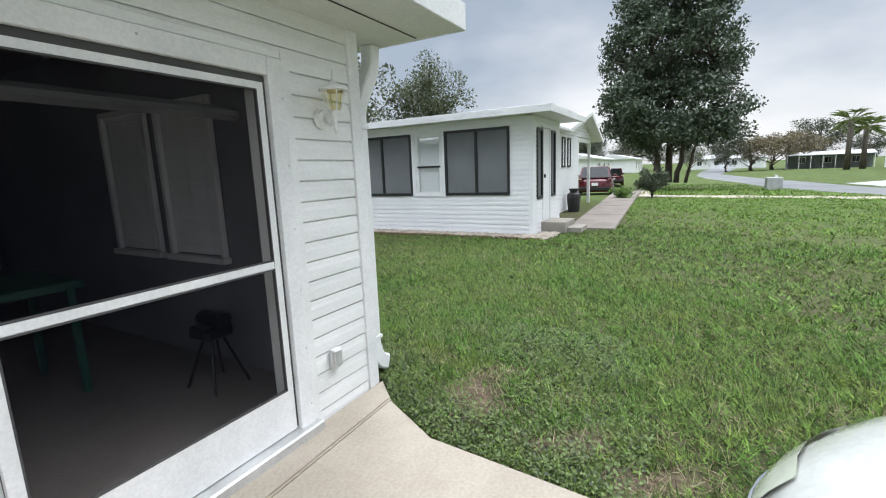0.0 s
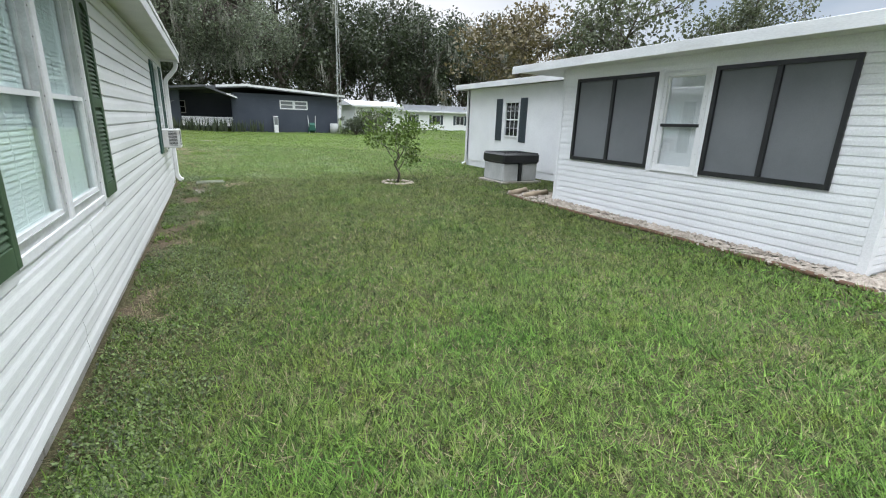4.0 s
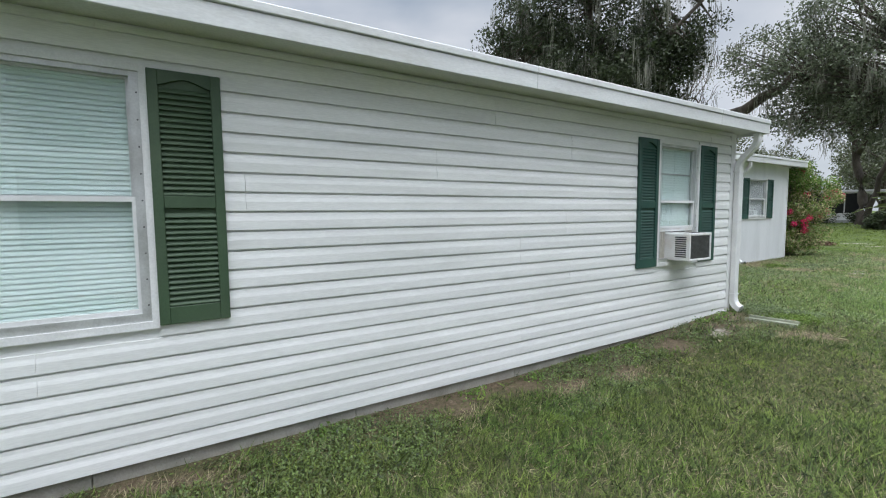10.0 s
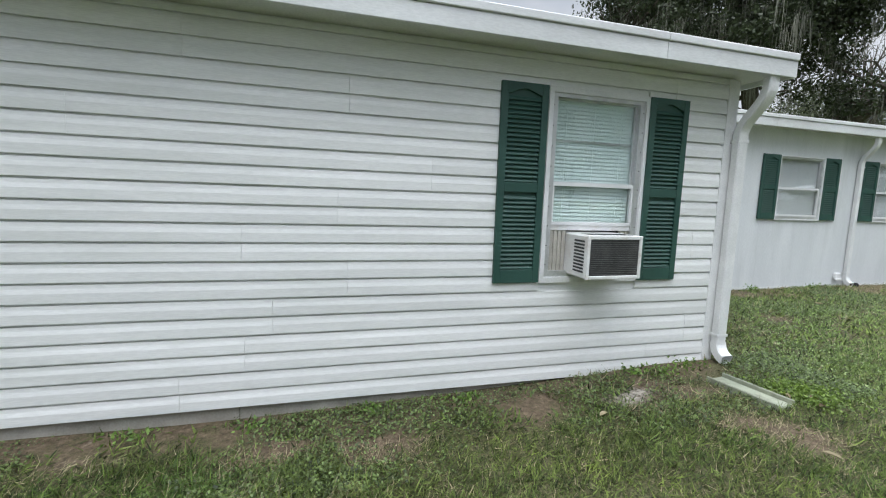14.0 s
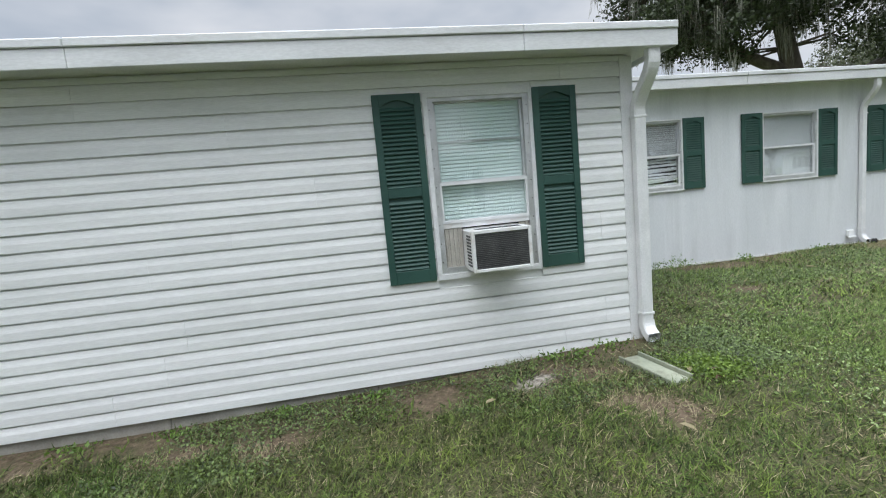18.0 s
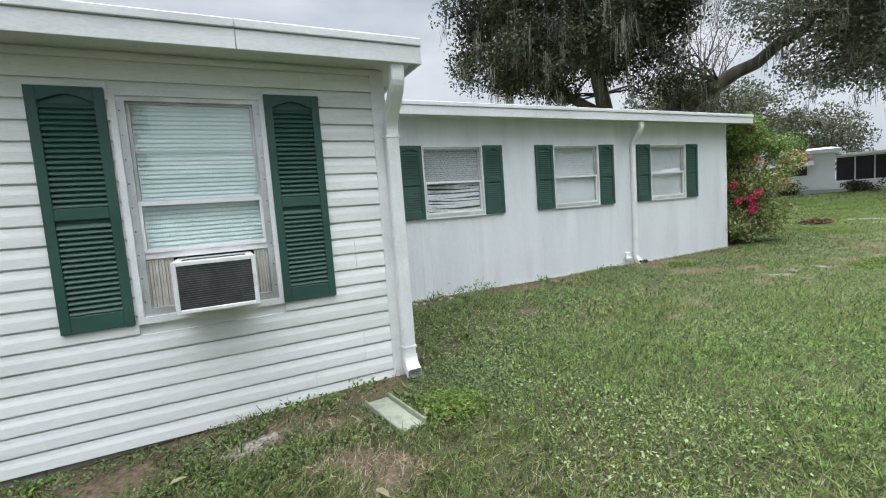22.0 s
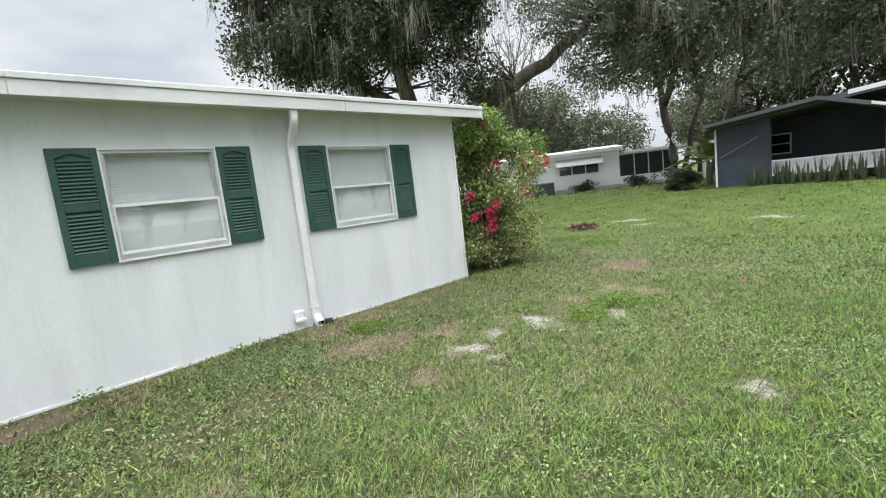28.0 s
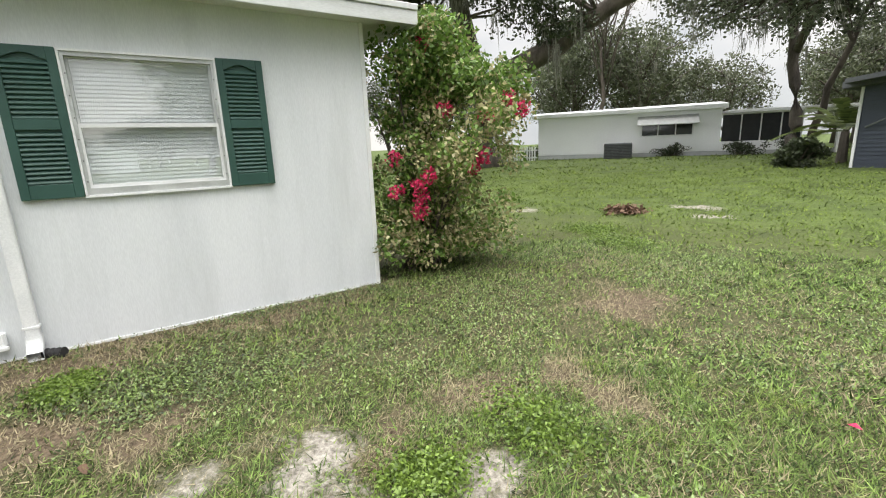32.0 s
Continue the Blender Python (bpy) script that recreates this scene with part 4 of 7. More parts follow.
def shutter(parent, m, w, h, mat, label=""):
    """Louvred shutter: stiles, rails, an arched head over the upper panel, and single slats."""
    key = (round(w, 3), round(h, 3), mat.name)
    if key not in SHUTTER_CACHE:
        st, top, mid = 0.055, 0.075, 0.072
        zm = h * 0.465
        def piece(name, a, b):
            bm = bmesh.new()
            add_box(bm, a, b, 0.003)
            me_ = bpy.data.meshes.new(name)
            bm.to_mesh(me_)
            bm.free()
            me_.materials.append(mat)
            return name, me_
        back = piece("shutter", (0.01, 0, 0.01), (w - 0.01, 0.006, h - 0.01))[1]
        bits = [piece("stile", (0, 0, 0), (st, 0.030, h)), piece("stile", (w - st, 0, 0), (w, 0.030, h)), piece("rail", (st, 0, 0), (w - st, 0.028, 0.105)), piece("rail", (st, 0, zm), (w - st, 0.028, zm + mid))]
        # head rail with an arched underside
        n = 10
        low = [(st + (w - 2 * st) * i / n, h - top * 0.6 - 0.042 * (1 - math.sin(math.pi * i / n) ** 1.4)) for i in range(n + 1)]
        outline = low + [(w - st, h), (st, h)]
        c = len(outline)
        hv = [(x, y, z) for y in (0.028, 0.005) for x, z in outline]
        hf = [tuple(range(c)), tuple(range(2 * c - 1, c - 1, -1))] + [(i, c + i, c + (i + 1) % c, (i + 1) % c) for i in range(c)]
        hm = bpy.data.meshes.new("head_rail")
        hm.from_pydata(hv, [], hf)
        hm.materials.append(mat)
        bits.append(("head_rail", hm))
        prof = ((0.006, 0.030), (0.024, 0.006), (0.024, 0.001), (0.006, 0.020))
        vs, fs = board_mesh(w - 2 * st, prof)
        sl = bpy.data.meshes.new("louver")
        sl.from_pydata(vs, [], fs)
        sl.materials.append(mat)
        zs = list(np.arange(0.110, zm - 0.025, 0.0335)) + list(np.arange(zm + mid + 0.004, h - top - 0.035, 0.0335))
        SHUTTER_CACHE[key] = (back, bits, sl, zs, st)
    back, bits, sl, zs, st = SHUTTER_CACHE[key]
    ob = place("shutter", back, parent, m, label)
    for nm, me_ in bits:
        place(nm, me_, ob)
    for z in zs:
        place("louver", sl, ob, Matrix.Translation((st, 0.0, float(z))))
    return ob


SW, SH = 0.385, 1.51
for y, mat, lb in ((1.325, M_SHUT1, "sun-faded green louvred shutter"), (3.637, M_SHUT1, "sun-faded green louvred shutter"), (8.31, M_SHUT, "dark green louvred shutter"), (9.625, M_SHUT, "dark green louvred shutter")):
    shutter(house, SIDE @ Matrix.Translation((y, 0.020, 0.772)), SW, SH, mat, lb)
window_unit(house, SIDE @ Matrix.Translation((WIN1[0], 0, 0)), WIN1[1] - WIN1[0], WIN1[2], WIN1[3], 1, 2, 0.14, trim=0.075, t=0.048)
win_two = window_unit(house, SIDE @ Matrix.Translation((WIN2[0], 0, 0)), WIN2[1] - WIN2[0], WIN2[2], WIN2[3], 2, 1, rail=0.52, low=0.368, trim=0.075, t=0.045)
box("inner_rail", (0.09, -0.052, 1.885), (0.83, -0.044, 1.905), M_ALU, win_two, 0.002)

# window air conditioner with its side curtains
M_ACB = surface("grey_grille_bar", (0.10, 0.10, 0.10), (0.15, 0.15, 0.15), 9, 60, 0.5, 0)
ac = thing("air_conditioner", (0.0, 8.71, 0.79), "white window air conditioner with a dark coil grille and rust specks", "air conditioner")
box("case", (-0.10, 0.245, 0.045), (0.285, 0.735, 0.380), M_ACW, ac, 0.012)
boxes("rear_bezel", [((0.279, 0.245, 0.045), (0.297, 0.272, 0.380)), ((0.279, 0.708, 0.045), (0.297, 0.735, 0.380)),
                     ((0.279, 0.272, 0.350), (0.297, 0.708, 0.380)), ((0.279, 0.272, 0.045), (0.297, 0.708, 0.072))], M_ACW, ac, 0.004)
box("coil", (0.280, 0.272, 0.072), (0.287, 0.708, 0.350), M_ACG, ac, 0)
for i in range(19):
    box("grille_bar", (0.287, 0.274, 0.080 + i * 0.0145), (0.291, 0.706, 0.083 + i * 0.0145), M_ACB, ac, 0)
for i in range(10):
    box("side_louver", (0.12, 0.2415, 0.09 + i * 0.026), (0.255, 0.2445, 0.104 + i * 0.026), M_ACG, ac, 0)
for i in range(8):
    box("side_louver", (0.10, 0.735, 0.09 + i * 0.026), (0.24, 0.738, 0.104 + i * 0.026), M_ACG, ac, 0)
for i in range(11):
    box("top_vent", (0.12 + 0.012 * i, 0.30, 0.3795), (0.126 + 0.012 * i, 0.68, 0.3815), M_ACG, ac, 0)
for k in range(9):
    box("curtain_pleat", (-0.025 + 0.006 * (k % 2), 0.075 + k * 0.0185, 0.04), (-0.012 + 0.006 * (k % 2), 0.075 + k * 0.0185 + 0.017, 0.43), M_ACP, ac, 0.002)
for k in range(5):
    box("curtain_pleat", (-0.025 + 0.006 * (k % 2), 0.745 + k * 0.0185, 0.04), (-0.012 + 0.006 * (k % 2), 0.745 + k * 0.0185 + 0.017, 0.43), M_ACP, ac, 0.002)
box("top_rail", (-0.03, 0.07, 0.395), (0.0, 0.84, 0.445), M_ACW, ac, 0.003)


def downspout(parent, foot, top, out, wall_x, w=0.085, d=0.062, turn=(1, 0, 0)):
    """From the gutter edge back to the wall, down it, and out at the foot."""
    x, y, z = foot
    xw = wall_x + d / 2 + 0.012
    bend = [(wall_x + out, y, top), (wall_x + out, y, top - 0.07)]
    for k in range(1, 13):
        u = k / 12
        bend.append((wall_x + out + (xw - wall_x - out) * float(step01(u, 0.0, 1.0)), y, top - 0.07 - 0.36 * u))
    ob = duct("downspout", bend + [(xw, y, top - 0.50), (xw, y, z + 0.17)], w, d, M_TRIM, parent, "white rectangular downspout")
    duct("foot_elbow", [(xw + 0.135 * (1 - math.cos(a)), y, z + 0.045 + 0.14 * (1 - math.sin(a))) for a in (0.0, 0.2, 0.45, 0.7, 0.95, 1.2, 1.35)], w + 0.012, d + 0.012, M_TRIM, ob)
    for zz in (z + 0.24, top - 0.50):
        box("strap", (wall_x + 0.004, y - w / 2 - 0.008, zz), (xw + d / 2 + 0.003, y + w / 2 + 0.008, zz + 0.022), M_TRIM, ob, 0.002)
    return ob


downspout(house, (0.0, 10.56, 0.0), 2.47, 0.27, 0.02, 0.105, 0.075)
downspout(house, (0.0, 0.075, 0.11), 2.165, 0.22, 0.055, 0.085, 0.09)

# ---- screened front opening ----
entry = thing("door_1", (0, 0, 0), "white framed sliding screen panels with dark insect mesh, closed", "screen door", kind="structure")
boxes("outer_frame", [((-0.62, -0.045, 0.10), (-0.532, 0.02, 1.925)), ((-4.95, -0.045, 1.845), (-0.62, 0.02, 1.925)), ((-4.95, -0.045, 0.10), (-4.85, 0.02, 1.845))], M_TRIM, entry)
boxes("edge_channel", [((-0.530, -0.032, 0.125), (-0.478, 0.0, 1.968)), ((-4.75, -0.032, 1.928), (-0.530, 0.0, 1.968))], M_SIDE, entry)
boxes("track", [((-4.85, -0.02, 1.815), (-0.62, 0.05, 1.845)), ((-0.632, -0.02, 0.16), (-0.62, 0.05, 1.815))], M_DARK, entry)
box("sill", (-4.95, -0.085, 0.085), (-0.500, 0.10, 0.150), M_ALU, entry, 0.008)
for i in range(4):
    x1 = -0.632 - i * 1.045
    x0 = x1 - 1.045
    yy = -0.008 if i % 2 == 0 else 0.028
    pn = ring("screen_panel", x0, x1, 0.155, 1.815, (0.040, 0.034, 0.215, 0.030), yy - 0.012, yy + 0.012, M_TRIM, entry)
    box("cross_rail", (x0 + 0.040, yy - 0.014, 0.982), (x1 - 0.034, yy + 0.014, 1.018), M_TRIM, pn)
    boxes("screen_spline", [((x0 + 0.040, yy - 0.013, z), (x1 - 0.034, yy + 0.003, z + 0.006)) for z in (0.370, 0.976, 1.018, 1.779)] + [((x, yy - 0.013, 0.376), (x + 0.006, yy + 0.003, 1.779)) for x in (x0 + 0.040, x1 - 0.040)], M_DARK, pn, 0)
    for a, b in ((0.370, 0.982), (1.018, 1.785)):
        sc = box("screen_mesh", (x0 + 0.040, yy + 0.004, a), (x1 - 0.034, yy + 0.0055, b), M_SCREEN, pn, 0)
        sc.visible_shadow = False
box("roller_shade", (-4.8, 0.10, 1.66), (-0.66, 0.15, 1.72), M_DARK, entry, 0.02)
for z in (0.25, 0.55, 0.85, 1.15, 1.45, 1.75):
    box("fixing_screw", (-0.552, -0.0475, z), (-0.545, -0.044, z + 0.007), M_ALU, entry, 0)
for x in (-1.15, -1.75, -2.35):
    box("fixing_screw", (x, -0.0475, 1.89), (x + 0.007, -0.044, 1.897), M_ALU, entry, 0)

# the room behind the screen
# Wall and floor colours darkened so the pale inner blinds look backlit.
M_ROOM = surface("dimmed_room_paint", (0.20, 0.20, 0.225), (0.26, 0.26, 0.285), 1.5, 30, 0.8, 0.05)
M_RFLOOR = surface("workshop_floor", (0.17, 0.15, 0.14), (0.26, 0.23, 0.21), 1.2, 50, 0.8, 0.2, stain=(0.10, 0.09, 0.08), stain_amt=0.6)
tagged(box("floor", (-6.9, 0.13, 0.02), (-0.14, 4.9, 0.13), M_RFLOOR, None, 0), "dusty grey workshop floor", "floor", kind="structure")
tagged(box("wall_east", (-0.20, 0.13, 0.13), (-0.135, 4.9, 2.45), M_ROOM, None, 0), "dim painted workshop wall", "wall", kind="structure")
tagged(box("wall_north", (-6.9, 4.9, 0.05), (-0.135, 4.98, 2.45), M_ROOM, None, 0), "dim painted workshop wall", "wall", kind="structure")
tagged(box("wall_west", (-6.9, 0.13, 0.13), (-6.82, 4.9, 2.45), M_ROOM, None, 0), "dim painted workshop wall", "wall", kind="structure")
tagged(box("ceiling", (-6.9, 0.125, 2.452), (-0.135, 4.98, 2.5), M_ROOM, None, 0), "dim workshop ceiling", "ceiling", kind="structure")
for y0 in (0.97, 1.71):
    w1 = tagged(boxes("window_1", [((-0.20, y0, 0.88), (-0.165, y0 + 0.04, 1.93)), ((-0.20, y0 + 0.58, 0.88), (-0.165, y0 + 0.62, 1.93)),
                                   ((-0.20, y0, 1.89), (-0.165, y0 + 0.62, 1.93)), ((-0.225, y0 - 0.02, 0.85), (-0.165, y0 + 0.64, 0.89))], M_TRIM, None),
                "inner window with white closed blinds", "window", kind="structure")
    w1.matrix_basis = Matrix.Translation((-0.045, 0, 0))
    bl = blind(w1, -0.27, 0.27, 0.90, 1.89, 0.0, M_BLINDW, random.Random(4), 20, 0.026)
    for ch in list(w1.children):
        ch.matrix_basis = wall_frame((-0.175, y0 + 0.31, 0), (-1, 0, 0)) @ Matrix.Translation((0, -0.012, 0))
M_GREEN = surface("green_bench_paint", (0.012, 0.075, 0.055), (0.018, 0.10, 0.07), 3, 40, 0.5, 0.05)
bench = thing("workbench", (-1.72, 1.85, 0.13), "green metal workbench in the dim room", "workbench")
box("tabletop", (-0.9, -0.35, 0.66), (0.9, 0.35, 0.71), M_GREEN, bench)
for sx in (-0.85, 0.81):
    for sy in (-0.33, 0.29):
        box("leg", (sx, sy, 0.0), (sx + 0.04, sy + 0.04, 0.66), M_GREEN, bench)
M_BLUE = surface("blue_plastic", (0.02, 0.06, 0.22), (0.03, 0.08, 0.28), 3, 40, 0.5, 0)
chair = thing("stacking_chair", (-1.5, 3.2, 0.13), "blue plastic stacking chair in the dim room", "chair")
box("seat", (-0.22, -0.22, 0.40), (0.22, 0.22, 0.44), M_BLUE, chair, 0.02)
box("backrest", (-0.22, 0.18, 0.44), (0.22, 0.22, 0.92), M_BLUE, chair, 0.02)
for sx in (-0.21, 0.18):
    for sy in (-0.21, 0.18):
        box("leg", (sx, sy, 0.0), (sx + 0.03, sy + 0.03, 0.40), M_BLUE, chair, 0.004)
tool = thing("tool_stand", (-0.46, 0.86, 0.13), "black power tool on a low folding metal stand", "tool stand")
tool.scale = (0.75, 0.75, 0.60)
for a, b in (((-0.16, -0.18, 0.0), (-0.05, -0.05, 0.52)), ((0.16, -0.18, 0.0), (0.05, -0.05, 0.52)), ((-0.16, 0.18, 0.0), (-0.05, 0.05, 0.52)), ((0.16, 0.18, 0.0), (0.05, 0.05, 0.52))):
    link_mesh("leg", *tube([a, b], [0.012, 0.012], 6), M_BLACK, tool)
box("tool_body", (-0.14, -0.13, 0.52), (0.12, 0.13, 0.66), M_BLACK, tool, 0.03)
link_mesh("motor", *tube([(0.0, -0.16, 0.72), (0.0, 0.10, 0.72)], [0.075, 0.075], 12), M_BLACK, tool)

# coach lamp and outlet beside the opening
lamp = thing("wall_lamp", (-0.29, -0.022, 1.70), "white coach lamp with amber glass on the siding", "lamp")
lamp.scale = (0.8, 0.8, 0.8)
link_mesh("back_plate", *tube([(0, 0.0, -0.02), (0, -0.03, -0.02)], [0.062, 0.05], 14), M_BRASS, lamp, smooth=False)
link_mesh("arm", *tube([(0, -0.02, -0.02), (0, -0.07, -0.06), (0, -0.11, -0.04), (0, -0.12, 0.0)], [0.014, 0.012, 0.012, 0.016], 8), M_BRASS, lamp, smooth=True)
link_mesh("finial", *tube([(0, -0.12, -0.12), (0, -0.12, -0.09), (0, -0.12, -0.05), (0, -0.12, 0.0), (0, -0.12, 0.02)], [0.004, 0.016, 0.010, 0.03, 0.046], 10), M_BRASS, lamp, smooth=True)
link_mesh("lantern_glass", *tube([(0, -0.12, 0.02), (0, -0.12, 0.14)], [0.036, 0.068], 6), M_AMBER, lamp)
link_mesh("cap", *tube([(0, -0.12, 0.14), (0, -0.12, 0.152), (0, -0.12, 0.170), (0, -0.12, 0.20), (0, -0.12, 0.27)], [0.092, 0.090, 0.030, 0.010, 0.003], 10), M_BRASS, lamp, smooth=True)
for k in range(6):
    an = k * math.pi / 3
    link_mesh("rib", *tube([(0.038 * math.cos(an), -0.12 + 0.038 * math.sin(an), 0.02), (0.070 * math.cos(an), -0.12 + 0.070 * math.sin(an), 0.14)], [0.004, 0.004], 4), M_BRASS, lamp)
outlet = thing("outdoor_outlet", (-0.345, -0.022, 0.42), "grey weatherproof outlet box on the siding", "outlet")
box("box", (-0.035, -0.03, -0.055), (0.035, 0.0, 0.055), M_ALU, outlet, 0.006)
box("flap", (-0.03, -0.042, -0.048), (0.03, -0.03, 0.048), M_ALU, outlet, 0.008)

# ---- older wing behind ----
wing = thing("house", (0, 0, 0), "older white mobile-home wing clad in ribbed painted metal", "house")
WX = -2.44
WING = wall_frame((WX, 0, 0), (1, 0, 0))
WW = [(11.925, 12.937), (14.318, 15.337), (16.658, 17.677)]
WZ0, WZ1 = 1.225, 2.285
wing_holes = [(a, b, WZ0, WZ1) for a, b in WW]
wing_wall = wall_body("wall", WING, 10.56, 19.02, 0.06, 2.72, wing_holes, M_RIB, wing, 0.10)


def rib_panel(a, b, z0, z1, deep=1.0):
    """Metal sheet with shallow upright ribs."""
    prof = []
    x = a
    while x < b - 0.001:
        for dx, dy in ((0.0, 0.003), (0.040, 0.003), (0.052, 0.0065), (0.070, 0.0065), (0.082, 0.003)):
            if x + dx < b:
                prof.append((x + dx, 0.003 + (dy - 0.003) * deep))
        x += 0.1524
    prof.append((b, 0.003))
    n = len(prof)
    vs = [(px, py, z0) for px, py in prof] + [(px, py, z1) for px, py in prof]
    return vs, [(i, i + 1, n + i + 1, n + i) for i in range(n - 1)]


edges = [10.56, 11.925, 12.937, 14.318, 15.337, 16.658, 17.677, 19.02]
for i, (a, b) in enumerate(zip(edges, edges[1:])):
    if i % 2 == 0:
        link_mesh("metal_sheet", *rib_panel(a, b, 0.06, 2.70, 1.0 if i == 0 else 0.12), M_RIB, wing_wall, smooth=False)
    else:
        link_mesh("metal_sheet", *rib_panel(a, b, 0.06, WZ0, 0.35 if i == 1 else 0.12), M_RIB, wing_wall)
        link_mesh("metal_sheet", *rib_panel(a, b, WZ1, 2.70, 0.35 if i == 1 else 0.12), M_RIB, wing_wall)
box("base_flashing", (10.56, 0.003, 0.055), (19.02, 0.011, 0.085), M_TRIM, wing, 0.002, m=WING)
box("skirt_course", (10.56, -0.05, -0.15), (19.0, 0.006, 0.052), surface("pinkish_footing", (0.42, 0.34, 0.29), (0.55, 0.46, 0.40), 2, 40, 0.9, 0.3, stain=(0.25, 0.20, 0.15)), wing, 0.004, m=WING)
box("corner_trim", (18.985, -0.02, 0.06), (19.03, 0.014, 2.70), M_TRIM, wing, 0.003, m=WING)
wall_body("wall", wall_frame((0, 19.02, 0), (0, 1, 0)), 2.44, 7.0, 0.0, 2.72, [], M_RIB, wing, 0.10)
wall_body("wall", wall_frame((-7.0, 0, 0), (-1, 0, 0)), -19.02, -10.55, 0.0, 2.72, [], M_RIB, wing, 0.10)
wroof = link_mesh("roof", [(-7.4, 10.76, 2.70), (-2.16, 10.76, 2.70), (-2.16, 19.47, 2.70), (-7.4, 19.47, 2.70),
                           (-7.4, 10.76, 2.84), (-2.16, 10.76, 2.84), (-2.16, 19.47, 2.84), (-7.4, 19.47, 2.84), (-4.8, 10.76, 3.0), (-4.8, 19.47, 3.0)],
                  [(0, 3, 2, 1), (0, 1, 5, 8, 4), (2, 3, 7, 9, 6), (5, 6, 9, 8), (4, 8, 9, 7), (1, 2, 6, 5), (0, 4, 7, 3)], M_SOFF, wing)
fascia_run(wroof, wall_frame((-2.158, 0, 0), (1, 0, 0)), 10.76, 19.49, 2.665)
fascia_run(wroof, wall_frame((0, 19.472, 0), (0, 1, 0)), 2.165, 7.4, 2.665)
for k, (a, b) in enumerate(WW):
    window_unit(wing, WING @ Matrix.Translation((a, 0, 0)), b - a, WZ0, WZ1, 20 + k, 1, frame_mat=M_ALU, blind_mat=M_BLINDW, glass_mat=M_GLASSC, trim=0.03,
                ragged=(k == 0), tilt=(40 if k == 0 else 15), t=0.022)
    for sy in (a - 0.365, b + 0.002):
        shutter(wing, WING @ Matrix.Translation((sy, 0.010, 1.235)), 0.363, 1.052, M_SHUT if k else M_SHUT, "green louvred shutter")
downspout(wing, (WX, 16.18, 0.06), 2.66, 0.24, WX, 0.085, 0.062)
vent = thing("wall_vent", (WX, 15.97, 0.26), "small white vent hood on the metal wall", "vent")
box("hood", (0.004, -0.06, -0.06), (0.055, 0.06, 0.05), M_TRIM, vent, 0.012)
box("flap", (0.05, -0.07, -0.085), (0.075, 0.07, -0.05), M_TRIM, vent, 0.006)

# splash tray under the corner downspout
tray = thing("splash_block", (0.70, 10.18, 0.0), "grey-green plastic splash tray half sunk in the lawn", "splash block", rz=7)
zt = over_ground(0.70, 10.18)
boxes("tray", [((-0.27, -0.085, zt - 0.03), (0.27, 0.085, zt + 0.018)), ((-0.27, -0.10, zt - 0.03), (0.27, -0.085, zt + 0.045)), ((-0.27, 0.085, zt - 0.03), (0.27, 0.10, zt + 0.050))],
      surface("aged_plastic", (0.20, 0.225, 0.165), (0.30, 0.32, 0.24), 3, 40, 0.7, 0.1, stain=(0.10, 0.085, 0.06), stain_scale=7, stain_amt=0.9), tray, 0.008)

# ---- neighbouring house across the lawn ----
nbr = thing("house", (0, 0, 0), "white neighbouring house with black-framed sunroom windows", "house")
NX = 6.88
NW = wall_frame((NX, 6.2, 0), (-1, 0, 0))
M_NSIDE = surface("bright_white_siding", (0.76, 0.77, 0.78), (0.84, 0.85, 0.86), 1.0, 50, 0.45, 0.05, 0.001, vary=0.02)


def nloc(y):
    return 6.2 - y


n_holes = [(nloc(5.80), nloc(4.10), 0.86, 2.27), (nloc(4.02), nloc(3.28), 0.84, 2.25), (nloc(3.22), nloc(1.68), 0.86, 2.27)]
nw = wall_body("wall", NW, 0.0, 5.0, 0.0, 2.46, n_holes, M_NSIDE, nbr)
clad(nw, Matrix.Identity(4), 0.05, 4.95, 0.03, 2.44, n_holes, 31, M_NSIDE, 0.1016, 4.9, profile=SOFT_PROFILE)
boxes("corner_post", [((NX - 0.028, 1.172, 0.0), (NX, 1.26, 2.44)), ((NX, 1.172, 0.0), (NX + 0.08, 1.2, 2.44))], M_NSIDE, nbr)
box("corner_post", (NX - 0.028, 6.14, 0.0), (NX, 6.2, 2.44), M_NSIDE, nbr)


def dark_slider(parent, m, w, z0, z1, panes=2):
    """Black-framed sliding window with a grey sun screen behind the glass."""
    win = ring("window", 0, w, z0, z1, (0.055, 0.055, 0.06, 0.055), -0.05, 0.030, M_BLACK, parent, "", m)
    for k in range(1, panes):
        c = w * k / panes
        box("meeting_stile", (c - 0.03, -0.05, z0 + 0.061), (c + 0.03, 0.026, z1 - 0.056), M_BLACK, win)
    for k in range(panes):
        a, b = w * k / panes + 0.03, w * (k + 1) / panes - 0.03
        box("sun_screen", (max(a, 0.055), -0.016, z0 + 0.06), (min(b, w - 0.055), -0.010, z1 - 0.055), M_SHADE, win, 0)
    return win


